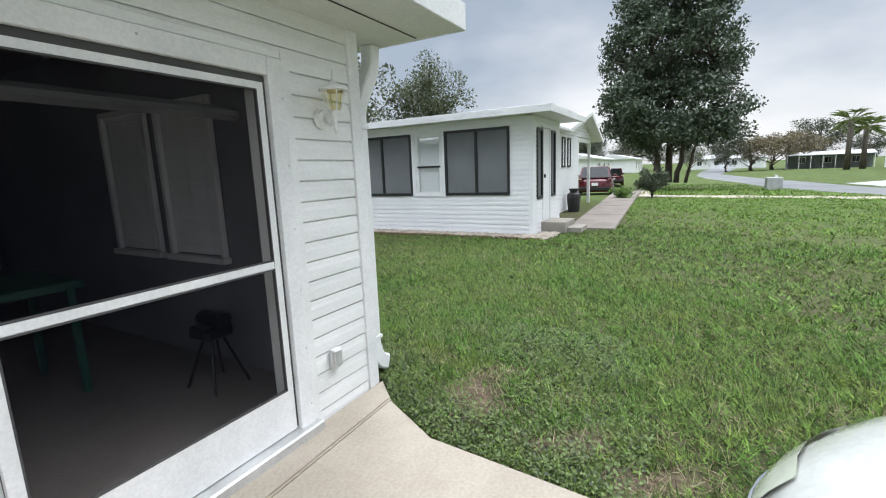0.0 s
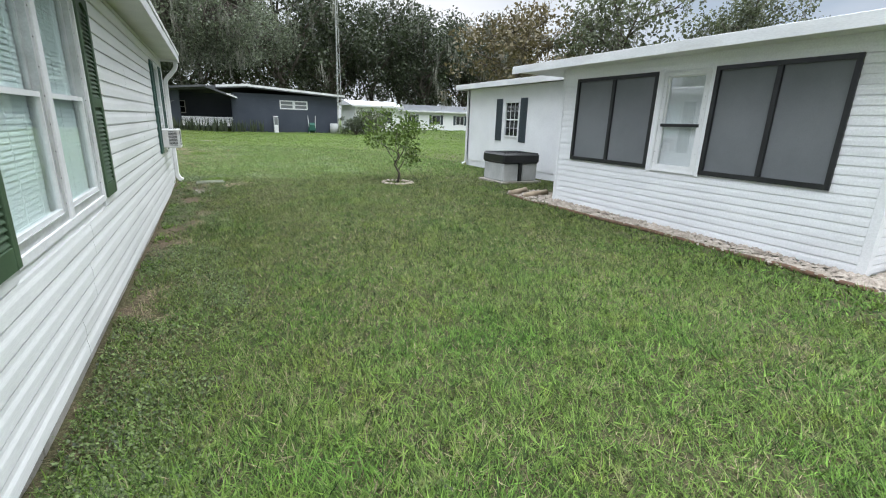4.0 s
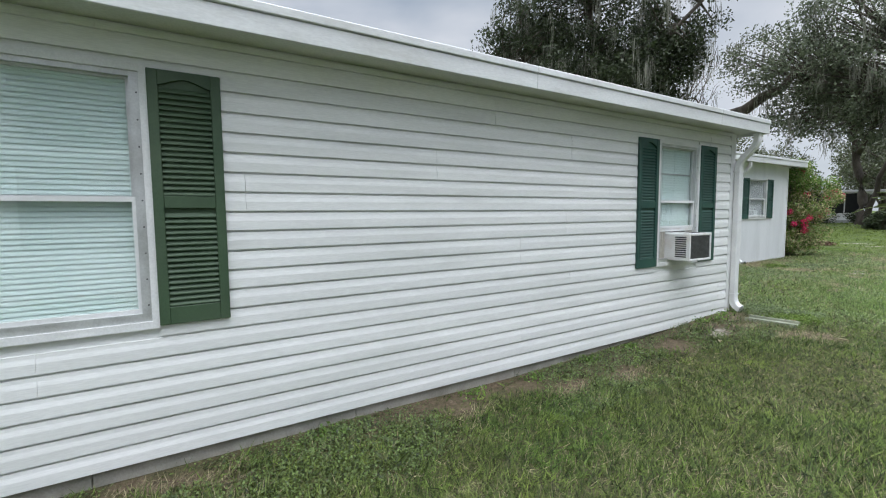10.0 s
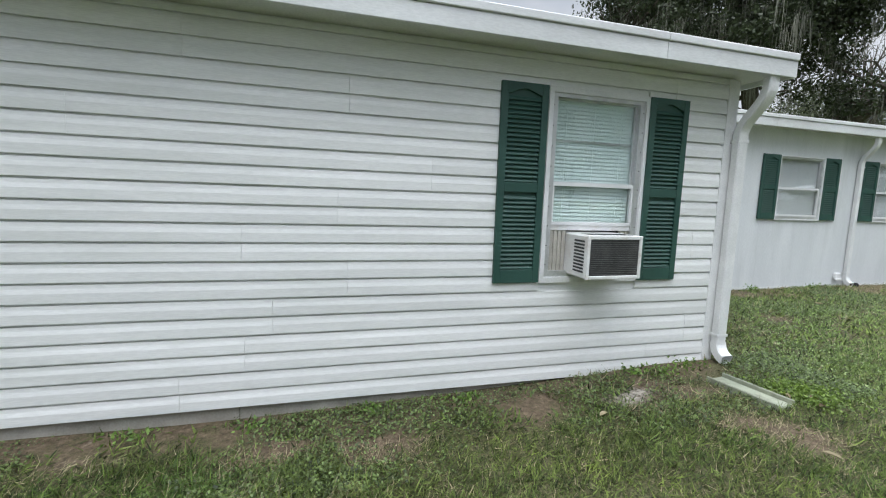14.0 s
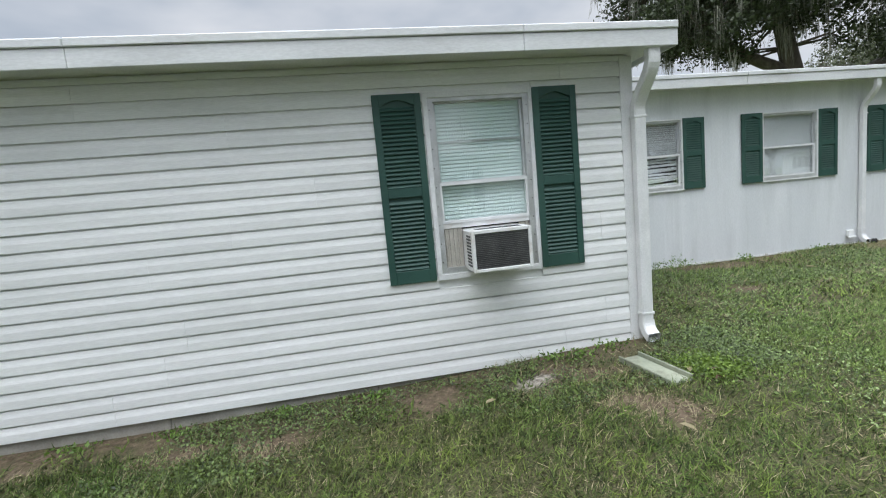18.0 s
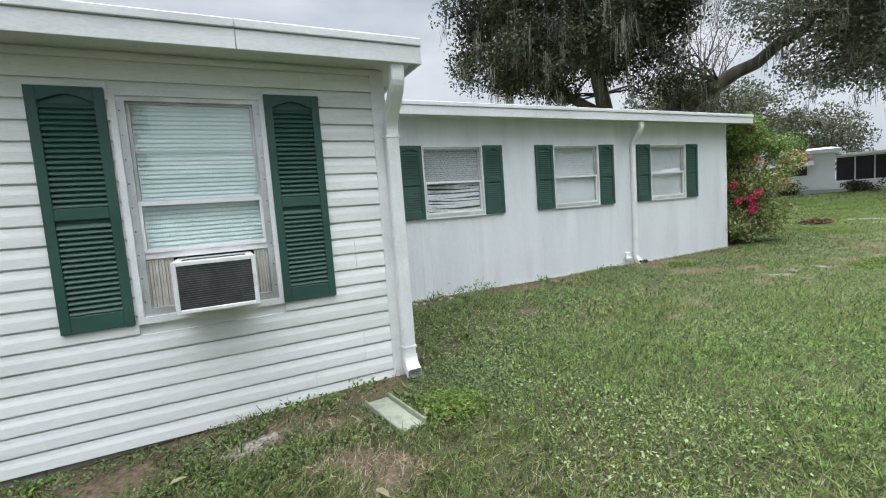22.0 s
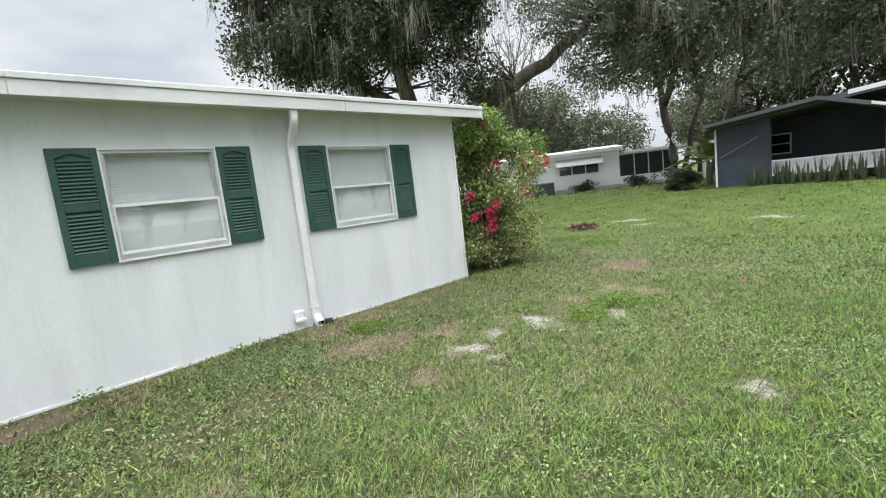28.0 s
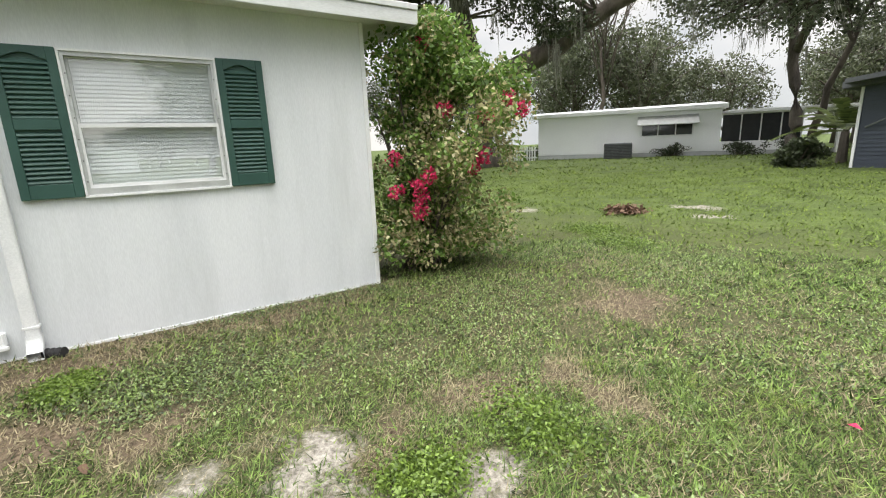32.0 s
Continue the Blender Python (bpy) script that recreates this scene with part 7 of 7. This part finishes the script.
streetside = [(93.7, -6.4, 0.50), (98.4, -10.5, 0.62), (103.0, -14.2, 0.68), (109.5, -18.5, 0.72), (114.8, -23.1, 0.75), (115.5, -46.2, 0.72), (111.1, -49.1, 0.75), (105.3, -52.2, 0.78), (95.9, -53.0, 0.80), (89.7, -53.9, 0.90), (83.6, -54.4, 1.00), (80.0, -56.2, 1.05), (77.6, -59.7, 1.05), (76.5, -64.3, 1.00), (108.5, 6.3, 0.60), (117.9, 13.2, 0.60), (144.3, -37.7, 0.55), (142.2, -45.3, 0.55), (103.8, -0.5, 0.50), (76, 19, 0.62), (92, 18, 0.62), (110, 22, 0.7), (86, 25, 0.62)]
for i, (x, y, s) in enumerate(streetside):
    o = copy_thing(src[(1, 1, 2, 1)[i % 4] if i > 4 else (1, 3, 3, 3, 1)[i]], pose(x, y, over_ground(x, y), 0, 0, i * 77))
    o.scale = (s * 1.25, s * 1.25, s * 0.9)


def palm(loc, h, seed):
    rng = np.random.default_rng(seed)
    t = thing("palm_tree", loc, "tall cabbage palm with a shaggy round head", "palm tree", "palms")
    link_mesh("trunk", *tube([(0, 0, 0), (0.1, 0, h * 0.5), (0.05, 0, h)], [0.22, 0.17, 0.2], 8), M_BARK, t, smooth=True)
    out = []
    for k in range(34):
        an, el = rng.uniform(0, 6.28), rng.uniform(-0.9, 1.1)
        d = np.array([math.cos(an) * math.cos(el), math.sin(an) * math.cos(el), math.sin(el)])
        s = np.array([-math.sin(an), math.cos(an), 0])
        o = np.array([0.05, 0, h])
        tip = o + d * 1.9 - np.array([0, 0, 0.5])
        for f in range(9):
            q = o + d * 1.0 + (rng.normal(size=3) * 0.05)
            e = o + d * (1.2 + 0.6 * rng.uniform()) + s * (f - 4) * 0.2 - np.array([0, 0, 0.25])
            w = np.array([0, 0, 0.05])
            out.append([o + d * 0.2, q + w, e, q - w])
    quads_object("fronds", np.array(out), 4, M_PALM, t)
    return t


for x, y, h, k in ((86.0, -21.2, 5.6, 1), (88.5, -23.6, 4.9, 2), (128, -42, 6.2, 3)):
    palm((x, y, over_ground(x, y)), h, k).scale = (1.9, 1.9, 1.3)
fan = thing("palm_tree", (-3.7, 37.4, 0.38), "yellow-green palm beside the blue house", "palm tree")
rngq = np.random.default_rng(3)
fr = []
for k in range(16):
    an, el = rngq.uniform(0, 6.28), rngq.uniform(0.3, 1.3)
    d = np.array([math.cos(an) * math.cos(el), math.sin(an) * math.cos(el), math.sin(el)])
    s = np.array([-math.sin(an), math.cos(an), 0])
    for f in range(22):
        g = 0.25 + 0.75 * f / 22
        o = d * 2.6 * g - np.array([0, 0, 1.3 * g * g]) + np.array([0, 0, 1.0])
        for sg in (-1, 1):
            e = o + s * sg * 0.45 * (1 - 0.5 * g) + d * 0.18 - np.array([0, 0, 0.12])
            fr.append([o, o + d * 0.05, e, o - d * 0.02])
quads_object("fronds", np.array(fr), 4, M_PALM, fan)
link_mesh("trunk", *tube([(0, 0, 0), (0, 0, 1.15)], [0.17, 0.12], 8), M_BARK, fan)


def shrub(name, loc, r, h, seed, mat, label, count=5000, leaf=0.06, category="shrub", clumps=26, low=0.15):
    rng = np.random.default_rng(seed)
    t = thing(name, loc, label, category)
    c = rng.normal(size=(clumps, 3)) * np.array([r * 0.42, r * 0.42, h * 0.22]) + np.array([0, 0, h * 0.55])
    c[:, 2] = np.clip(c[:, 2], h * low, h * 0.9)
    tubes = [tube([(0, 0, 0), tuple(p * np.array([0.5, 0.5, 0.55] if low < 0.3 else [0.12, 0.12, 0.45])), tuple(p)], [0.03, 0.02, 0.008], 5) for p in c]
    link_mesh("stems", *merged(tubes), M_BARK, t)
    rad = rng.uniform(0.22, 0.42, clumps) * r
    pts = clump_points(rng, c, rad, count / clumps / (r * 0.32) ** 2, 0.9)
    pts = pts[pts[:, 2] > 0.02]
    quads_object("foliage", leaf_array(rng, pts, leaf), 4, mat, t)
    return t


shrub("round_shrub", (19.3, -0.1, over_ground(19.3, -0.1)), 0.72, 1.25, 6, M_LEAF_OAK, "rounded dark shrub on a short stem beside the path", 7000, 0.06, clumps=40, low=0.46)
shrub("shrub", (18.0, 0.9, 0.0), 0.5, 0.5, 7, M_LEAF_BUSH, "low shrub beside the path", 1500, 0.07)
shrub("shrub", (-4.3, 35.4, 0.34), 0.6, 1.0, 8, M_LEAF_OAK, "dark low bush by the blue house", 4000, 0.12)
for k, (x, y) in enumerate(((-20.5, 39.0), (-12.6, 42.2), (-9.5, 43.4), (-7.6, 44.2), (-5.0, 45.4))):
    shrub("shrub", (x, y, 0.43), 0.8, 0.8, 30 + k, M_LEAF_OAK, "low hedge shrub along the mobile home", 1500, 0.1)
shrub("shrub", (10.6, 33.6, 0.3), 1.1, 1.5, 40, M_LEAF_OAK, "dark shrub at the corner of the blue house", 3000, 0.12)
shrub("shrub", (12.6, 36.0, 0.36), 1.5, 1.8, 41, M_LEAF_FAR, "grey-green shrub behind the mast", 3000, 0.14)
for k, (x, y, r) in enumerate(((81.5, -31.0, 2.2), (82.5, -34.5, 2.4), (83.3, -38.0, 2.0), (84.0, -41.5, 1.8))):
    shrub("shrub", (x, y, over_ground(x, y)), r, 1.5, 60 + k, M_LEAF_OAK, "clipped dark shrub before a street house", 2500, 0.2)

tree("citrus_tree", (4.75, 9.4, 0.0), 1.85, 0.85, 61, M_LEAF_CIT, "young citrus tree with glossy leaves in a stone ring", limbs=10, subs=5, clump=0.115, per=620, leaf=0.085, r0=0.03, start=0.2, up=0.4, bark=M_BARK)
for k in range(16):
    an = k * 2 * math.pi / 16
    st = thing("ring_stone", (4.75 + 0.34 * math.cos(an), 9.4 + 0.34 * math.sin(an), 0.01), "pale stone in the ring round the citrus tree", "stone", "citrus ring")
    bm = bmesh.new()
    bmesh.ops.create_icosphere(bm, subdivisions=2, radius=0.055)
    for v in bm.verts:
        v.co = Vector((v.co.x * 1.2, v.co.y, v.co.z * 0.6)) * (1 + 0.2 * noise.noise(v.co * 9 + Vector((k, 0, 0))))
    part("stone", bm, M_STONE, st)

# bougainvillea at the end of the wing
bou = thing("bougainvillea_bush", (-2.75, 19.75, 0.05), "tall bougainvillea with yellowing leaves and clusters of red-pink bracts", "bush")
rngb = np.random.default_rng(77)
cl = []
for k in range(150):
    z = rngb.uniform(0.25, 2.75)
    sp = 0.80 * (0.6 + 0.4 * math.sin(math.pi * min(1, z / 2.6)))
    cl.append((rngb.normal() * sp * 0.42 + 0.12, rngb.normal() * sp * 0.45 + 0.15, z))
for k in range(16):
    an = rngb.uniform(-0.6, 1.9)
    cl.append((0.38 + 0.68 * math.cos(an), 0.25 + 0.68 * math.sin(an), rngb.uniform(1.1, 2.4)))
cl = np.array(cl)
tubes = []
for k in range(0, len(cl), 3):
    p = cl[k]
    tubes.append(tube([(rngb.normal() * 0.1, rngb.normal() * 0.1, 0), (p[0] * 0.5, p[1] * 0.5, p[2] * 0.6), tuple(p)], [0.022, 0.014, 0.005], 5))
for tb in tubes:
    link_mesh("stem", *tb, M_BARK, bou)
pts = clump_points(rngb, cl, rngb.uniform(0.16, 0.34, len(cl)), 3400, 0.9)
pts = pts[pts[:, 2] > 0.03]
pick = rngb.uniform(size=len(pts)) < (0.30 + 0.26 * (pts[:, 0] > 0.25)) * np.where(pts[:, 2] > 2.0, 0.35, 1.0)
quads_object("foliage", leaf_array(rngb, pts[~pick], 0.065), 4, M_LEAF_BUSH, bou)
quads_object("yellowed_foliage", leaf_array(rngb, pts[pick], 0.060), 4, M_LEAF_YEL, bou)
fl = np.array([(0.62, -0.35, 1.08), (0.62, -0.32, 0.95), (0.64, -0.36, 0.80), (0.45, -0.52, 1.0), (0.72, -0.28, 1.18), (0.95, 0.25, 1.35), (1.05, 0.5, 1.9), (0.9, 0.35, 1.75), (0.4, -0.1, 2.5), (0.3, 0.0, 2.65), (0.5, 0.1, 1.85), (0.85, 0.2, 1.25), (0.3, -0.45, 1.35), (1.15, 0.6, 1.8)])
fp = clump_points(rngb, fl, np.full(len(fl), 0.10), 7000, 1.0)
quads_object("bract_mass", leaf_array(rngb, fp, 0.05), 4, M_PINK, bou)

# brown heap of clippings on the back lawn
heap = thing("leaf_pile", (-3.35, 24.7, over_ground(-3.35, 24.7)), "small heap of dead brown clippings on the lawn", "leaf pile")
rngh = np.random.default_rng(4)
hp = rngh.normal(size=(500, 3)) * np.array([0.17, 0.13, 0.04]) + np.array([0, 0, 0.05])
hp[:, 2] = np.abs(hp[:, 2])
tagged(quads_object("clipping_heap", leaf_array(rngh, hp, 0.11, 0.4), 4, M_DEAD, heap), kind="stuff")

# ---- clover and grass ----
ROUTE = np.array([(-2.0, -1.7), (0.4, -1.0), (1.2, -0.2), (2.6, 1.2), (3.1, 5.0), (3.5, 8.5), (3.3, 11.0), (2.5, 14.5), (1.9, 17.3)])


def route_distance(p):
    best = np.full(len(p), 1e9)
    for a, b in zip(ROUTE, ROUTE[1:]):
        d = b - a
        t = np.clip(((p - a) @ d) / (d @ d), 0, 1)
        best = np.minimum(best, np.hypot(*(p - a - t[:, None] * d).T))
    return best


def on_lawn(p):
    x, y = p[:, 0], p[:, 1]
    ok = ~((x < 0.03) & (y > -0.02) & (y < 10.55)) & ~((x < -2.42) & (y > 10.5) & (y < 19.03))
    ok &= ~((x > 6.38) & (x < 9.0) & (y > 0.7) & (y < 7.4)) & ~((x > 8.8) & (y > 1.0) & (y < 13.6)) & ~((y < np.interp(x, *np.array(ROAD_NEAR).T) + 0.02) & (y > np.interp(x, *np.array(ROAD_FAR).T)))
    edge = np.where(y < -0.62, -0.33 + (y + 0.62) * 0.09, np.where(y < -0.215, -0.11 - (-0.215 - y) * 0.55, 0.08 + (y + 0.02) * 1.0))
    ok &= ~((x < edge + 0.015) & (y < 0.0))
    ok &= ~((x > 8.1) & (x < 23) & (y > -0.24 + 0.0633 * (x - 8.15)) & (y < 2.0)) & ~((np.abs(x - 0.70) < 0.27) & (np.abs(y - 10.18 - 0.12 * (x - 0.70)) < 0.10))
    return ok


def soft_noise(x, y, s, seed):
    rng = np.random.default_rng(seed)
    v = np.zeros_like(x)
    for k in range(6):
        a, ph = rng.uniform(0, 6.28), rng.uniform(0, 6.28)
        f = s * rng.uniform(0.6, 1.7)
        v += np.sin((x * math.cos(a) + y * math.sin(a)) * f + ph)
    return v / 6


def grass(name, n, box_, dmin, dmax, length, width, seed, mat, label, tuft=9, spread=0.024, dry=False):
    rng = np.random.default_rng(seed)
    c = rng.uniform((box_[0], box_[1]), (box_[2], box_[3]), (n // tuft, 2))
    d = route_distance(c)
    keep = on_lawn(c) & (d >= dmin) & (d < dmax)
    worn = soft_noise(c[:, 0], c[:, 1], 2.6, 5) + 0.6 * soft_noise(c[:, 0], c[:, 1], 7.0, 6)
    thin = np.where(c[:, 1] > 9, 0.10, 0.0) + 0.16 * (c[:, 0] < 1.0) * (c[:, 1] > 0)
    bare = np.maximum(worn_amount(c[:, 0], c[:, 1], 0), worn_amount(c[:, 0], c[:, 1], 1)) + 0.4 * soft_noise(c[:, 0], c[:, 1], 11.0, 8)
    keep &= rng.uniform(size=len(c)) > np.clip(thin + worn * 0.5, 0.0, 0.9)
    keep &= (rng.uniform(size=len(c)) > step01(bare, 0.25, 0.6) * 0.94) if not dry else (rng.uniform(size=len(c)) < 0.22 + 0.6 * step01(bare, 0.12, 0.4) + 0.25 * (soft_noise(c[:, 0], c[:, 1], 3.4, 41) > 0.15))
    if dry:
        keep &= worn_amount(c[:, 0], c[:, 1], 1) < 0.35
    c = c[keep]
    lush = np.clip(1.0 + 0.5 * soft_noise(c[:, 0], c[:, 1], 1.5, 9) + 0.25 * rng.normal(size=len(c)), 0.45, 1.7) * np.where(c[:, 1] > 9, 0.72, 0.80)
    lean = rng.uniform(0, 2 * math.pi, len(c))
    off = rng.normal(size=(len(c), tuft, 2)) * spread
    p = (c[:, None, :] + off).reshape(-1, 2)
    an = (np.arctan2(off[:, :, 1], off[:, :, 0]) * 0.6 + lean[:, None] * 0.5 + rng.normal(size=off.shape[:2]) * 0.7).ravel()
    ok = on_lawn(p)
    p, an, lush = p[ok], an[ok], np.repeat(lush, tuft)[ok]
    m = len(p)
    z = ground_z(p[:, 0], p[:, 1])
    ln = length * rng.uniform(0.4, 1.35, m) * lush
    b_up = rng.uniform(0.0, 0.25, m) * ln
    tilt = rng.uniform(0.45, 1.50, m)
    d = np.stack([np.cos(an), np.sin(an), np.zeros(m)], 1)
    s = np.stack([-np.sin(an), np.cos(an), rng.normal(size=m) * 0.5], 1) * (width * rng.uniform(0.6, 1.2, m))[:, None]
    up = np.array([0, 0, 1.0])
    b = np.stack([p[:, 0], p[:, 1], z - 0.004 + b_up], 1)
    tip = b + d * (ln * np.sin(tilt))[:, None] + up * (ln * 0.9 * np.cos(tilt))[:, None]
    ob = quads_object(name, np.stack([b + s, tip, b - s], 1), 3, mat)
    return tagged(ob, label, "grass", kind="stuff")


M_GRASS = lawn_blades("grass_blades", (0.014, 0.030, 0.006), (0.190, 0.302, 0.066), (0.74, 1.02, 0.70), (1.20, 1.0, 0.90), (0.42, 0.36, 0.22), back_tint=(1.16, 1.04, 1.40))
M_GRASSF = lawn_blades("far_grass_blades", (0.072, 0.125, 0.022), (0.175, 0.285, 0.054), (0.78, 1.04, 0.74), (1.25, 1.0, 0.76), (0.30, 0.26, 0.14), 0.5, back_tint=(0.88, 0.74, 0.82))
M_CLOV = leafy("clover_leaves", (0.012, 0.022, 0.005), (0.120, 0.175, 0.046), 30, 0.15, 0.5, 0.85)
M_CLOVP = leafy("pale_clover_leaves", (0.030, 0.048, 0.014), (0.21, 0.285, 0.10), 30, 0.15, 0.5, 0.85)
M_STRAW = leafy("dry_straw", (0.13, 0.105, 0.055), (0.36, 0.31, 0.19), 30, 0.2, 0.8)
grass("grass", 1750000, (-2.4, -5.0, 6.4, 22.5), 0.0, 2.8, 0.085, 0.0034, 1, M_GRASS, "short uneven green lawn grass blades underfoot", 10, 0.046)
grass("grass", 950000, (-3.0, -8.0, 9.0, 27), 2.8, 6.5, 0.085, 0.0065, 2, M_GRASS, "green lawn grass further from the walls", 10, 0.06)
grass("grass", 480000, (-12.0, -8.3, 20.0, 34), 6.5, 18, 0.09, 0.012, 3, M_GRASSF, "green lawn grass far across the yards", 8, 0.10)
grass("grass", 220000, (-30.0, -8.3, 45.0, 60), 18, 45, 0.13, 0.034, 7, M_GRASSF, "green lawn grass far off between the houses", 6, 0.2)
grass("dry_grass", 700000, (-1.5, -5.0, 6.4, 21.5), 0.0, 2.8, 0.075, 0.0022, 4, M_STRAW, "dry straw blades mixed into the lawn", 4, 0.04, True)
grass("dry_grass", 150000, (-2.4, 14.0, 1.4, 22.0), 0.0, 6.5, 0.070, 0.0030, 24, M_STRAW, "dry straw thatch lying thick in the worn back lawn", 5, 0.06, True)
grass("dry_grass", 120000, (-3.0, 9.0, 9.0, 27), 2.6, 6.5, 0.085, 0.0045, 14, M_STRAW, "dry straw blades mixed into the back lawn", 4, 0.06, True)


def clover(n, seed, mat, size, back):
    rng = np.random.default_rng(seed)
    p = rng.uniform((-2.4, 10.7), (4.8, 23.0), (2 * n, 2)) if back else np.concatenate([rng.uniform((0.04, 0.4), (1.0, 11.2), (n, 2)), rng.uniform((-2.4, 10.7), (-0.9, 19.0), (n // 2, 2)), rng.uniform((-0.3, -1.6), (1.6, 0.6), (n // 2, 2))])
    f = soft_noise(p[:, 0], p[:, 1], 2.2, 21) + 0.5 * soft_noise(p[:, 0], p[:, 1], 6.0, 22)
    wall = np.where(p[:, 1] < 10.6, np.exp(-p[:, 0] * 2.4), np.exp(-(p[:, 0] + 2.4) * 1.5)) * 0.7
    p = p[on_lawn(p) & (rng.uniform(size=len(p)) < np.clip(0.20 + 0.16 * (p[:, 1] > 10) + f * 1.1 + 0.55 * wall - 1.0 * np.maximum(worn_amount(p[:, 0], p[:, 1], 1), 0.6 * worn_amount(p[:, 0], p[:, 1], 0)), 0, 1))]
    m = len(p)
    z = ground_z(p[:, 0], p[:, 1]) + rng.uniform(0.008, 0.04, m)
    c = np.stack([p[:, 0], p[:, 1], z], 1)
    an = rng.uniform(0, 6.28, m)
    a = np.stack([np.cos(an), np.sin(an), rng.normal(size=m) * 0.45], 1) * rng.uniform(0.45, 1.0, (m, 1)) * size
    b = np.stack([-np.sin(an), np.cos(an), rng.normal(size=m) * 0.45], 1) * rng.uniform(0.45, 0.95, (m, 1)) * size
    ob = quads_object("clover", np.stack([c - a, c + 0.3 * a + b, c + a, c + 0.3 * a - b], 1), 4, mat)
    tagged(ob, "low clover and creeping weeds in the lawn", "clover", kind="stuff")


clover(110000, 31, M_CLOV, 0.011, False)
clover(75000, 33, M_CLOVP, 0.0115, True)
M_WEED = leafy("pale_weed_leaves", (0.042, 0.085, 0.013), (0.17, 0.255, 0.042), 30, 0.2, 0.5, 0.6)
rngv = np.random.default_rng(61)
for x, y, rx, ry in ((0.84, 10.55, 0.22, 0.20), (-1.66, 16.42, 0.17, 0.15), (0.34, 17.93, 0.16, 0.20), (-2.7, 22.9, 0.45, 0.4), (-1.9, 22.5, 0.4, 0.35), (0.35, 18.6, 0.3, 0.2)):
    q = np.stack([x + rx * rngv.normal(size=2600) * 0.6, y + ry * rngv.normal(size=2600) * 0.6, np.zeros(2600)], 1)
    q[:, 2] = ground_z(q[:, 0], q[:, 1]) + rngv.uniform(0.01, 0.055, len(q))
    tagged(quads_object("weed_patch", leaf_array(rngv, q[on_lawn(q[:, :2])], 0.026, 0.5), 4, M_WEED), "patch of pale green broad-leaved weeds in the lawn", "weeds", kind="stuff")

petal = thing("petal", (1.354, 19.811, float(ground_z(1.354, 19.811)) + 0.05), "single fallen pink bougainvillea petal on the grass", "petal")
link_mesh("bract", [(-0.03, 0, 0), (0, -0.022, 0.01), (0.03, 0, 0.0), (0, 0.022, 0.012), (-0.028, 0, -0.002), (0, -0.02, 0.007), (0.028, 0, -0.003), (0, 0.02, 0.009)],
          [(0, 1, 2, 3), (7, 6, 5, 4), (0, 4, 5, 1), (1, 5, 6, 2), (2, 6, 7, 3), (3, 7, 4, 0)], M_PINK, petal)
for k, (x, y, a) in enumerate(((1.506, 9.829, 0.4), (1.05, 10.45, 1.7), (0.86, 10.36, 2.6), (0.93, 10.5, 0.9), (0.7, 8.9, 2.0), (-0.6, 16.6, 0.3), (0.4, 17.3, 1.2), (0.9, 14.1, 2.2), (-1.3, 13.9, 0.8))):
    lf_ = thing("fallen_leaf", (x, y, float(ground_z(x, y)) + 0.035), "curled dry tan leaf lying on the lawn", "leaf", "fallen leaves", rz=math.degrees(a))
    link_mesh("blade", [(-0.05, 0, 0.004), (-0.02, -0.018, 0.014), (0.025, -0.016, 0.012), (0.055, 0, 0.0), (0.025, 0.016, 0.013), (-0.02, 0.018, 0.015), (0, 0, 0.0)],
              [(0, 1, 6), (1, 2, 6), (2, 3, 6), (3, 4, 6), (4, 5, 6), (5, 0, 6)], M_STRAW if k % 2 == 0 else M_DEAD, lf_)

rngn = np.random.default_rng(12)
for k, (x, y, h) in enumerate(((-2.30, 12.35, 0.16), (-2.25, 12.6, 0.2), (-2.33, 12.85, 0.13), (-2.30, 11.9, 0.12), (-2.30, 13.9, 0.1), (-2.28, 15.2, 0.09), (0.16, 10.15, 0.07), (0.2, 9.85, 0.07), (0.14, 9.6, 0.06), (0.12, 5.9, 0.05), (0.12, 4.6, 0.05), (0.13, 7.4, 0.05), (0.12, 8.1, 0.05), (0.15, 6.6, 0.05))):
    w_ = thing("weed", (x, y, float(ground_z(x, y))), "small leafy weed sprouting at the foot of the wall", "weed", "weeds")
    pts = rngn.normal(size=(70, 3)) * np.array([0.05, 0.08, h * 0.3]) + np.array([0, 0, h * 0.5])
    pts[:, 2] = np.abs(pts[:, 2])
    quads_object("foliage", leaf_array(rngn, pts, 0.035), 4, M_LEAF_BUSH, w_)
    for s in range(4):
        link_mesh("stem", *tube([(0, 0, 0), tuple(pts[s] * 0.6), tuple(pts[s] * np.array([1, 1, 1.2]))], [0.003, 0.002, 0.001], 4), M_LEAF_BUSH, w_)
for k in range(14):
    x, y = -2.28 + rngn.uniform(-0.08, 0.18), rngn.uniform(11.2, 12.2)
    st = thing("pebble", (float(x), float(y), float(ground_z(x, y)) + 0.012), "chalky white pebble in the dirt by the wall", "stone", "wall pebbles")
    bm = bmesh.new()
    bmesh.ops.create_icosphere(bm, subdivisions=1, radius=float(rngn.uniform(0.015, 0.04)))
    for v in bm.verts:
        v.co = Vector((v.co.x * 1.3, v.co.y, v.co.z * 0.6)) * (1 + 0.3 * noise.noise(v.co * 30 + Vector((k, 0, 0))))
    part("stone", bm, M_STONE, st)
dp = thing("drain_pipe", (-2.36, 16.22, float(ground_z(-2.3, 16.2)) + 0.03), "short black corrugated drain pipe at the downspout foot", "pipe", rz=65)
link_mesh("pipe", *tube([(0.02 * k, 0, 0.003 * (k % 2)) for k in range(8)], [0.036 + 0.006 * (k % 2) for k in range(8)], 12), M_TYRE, dp)
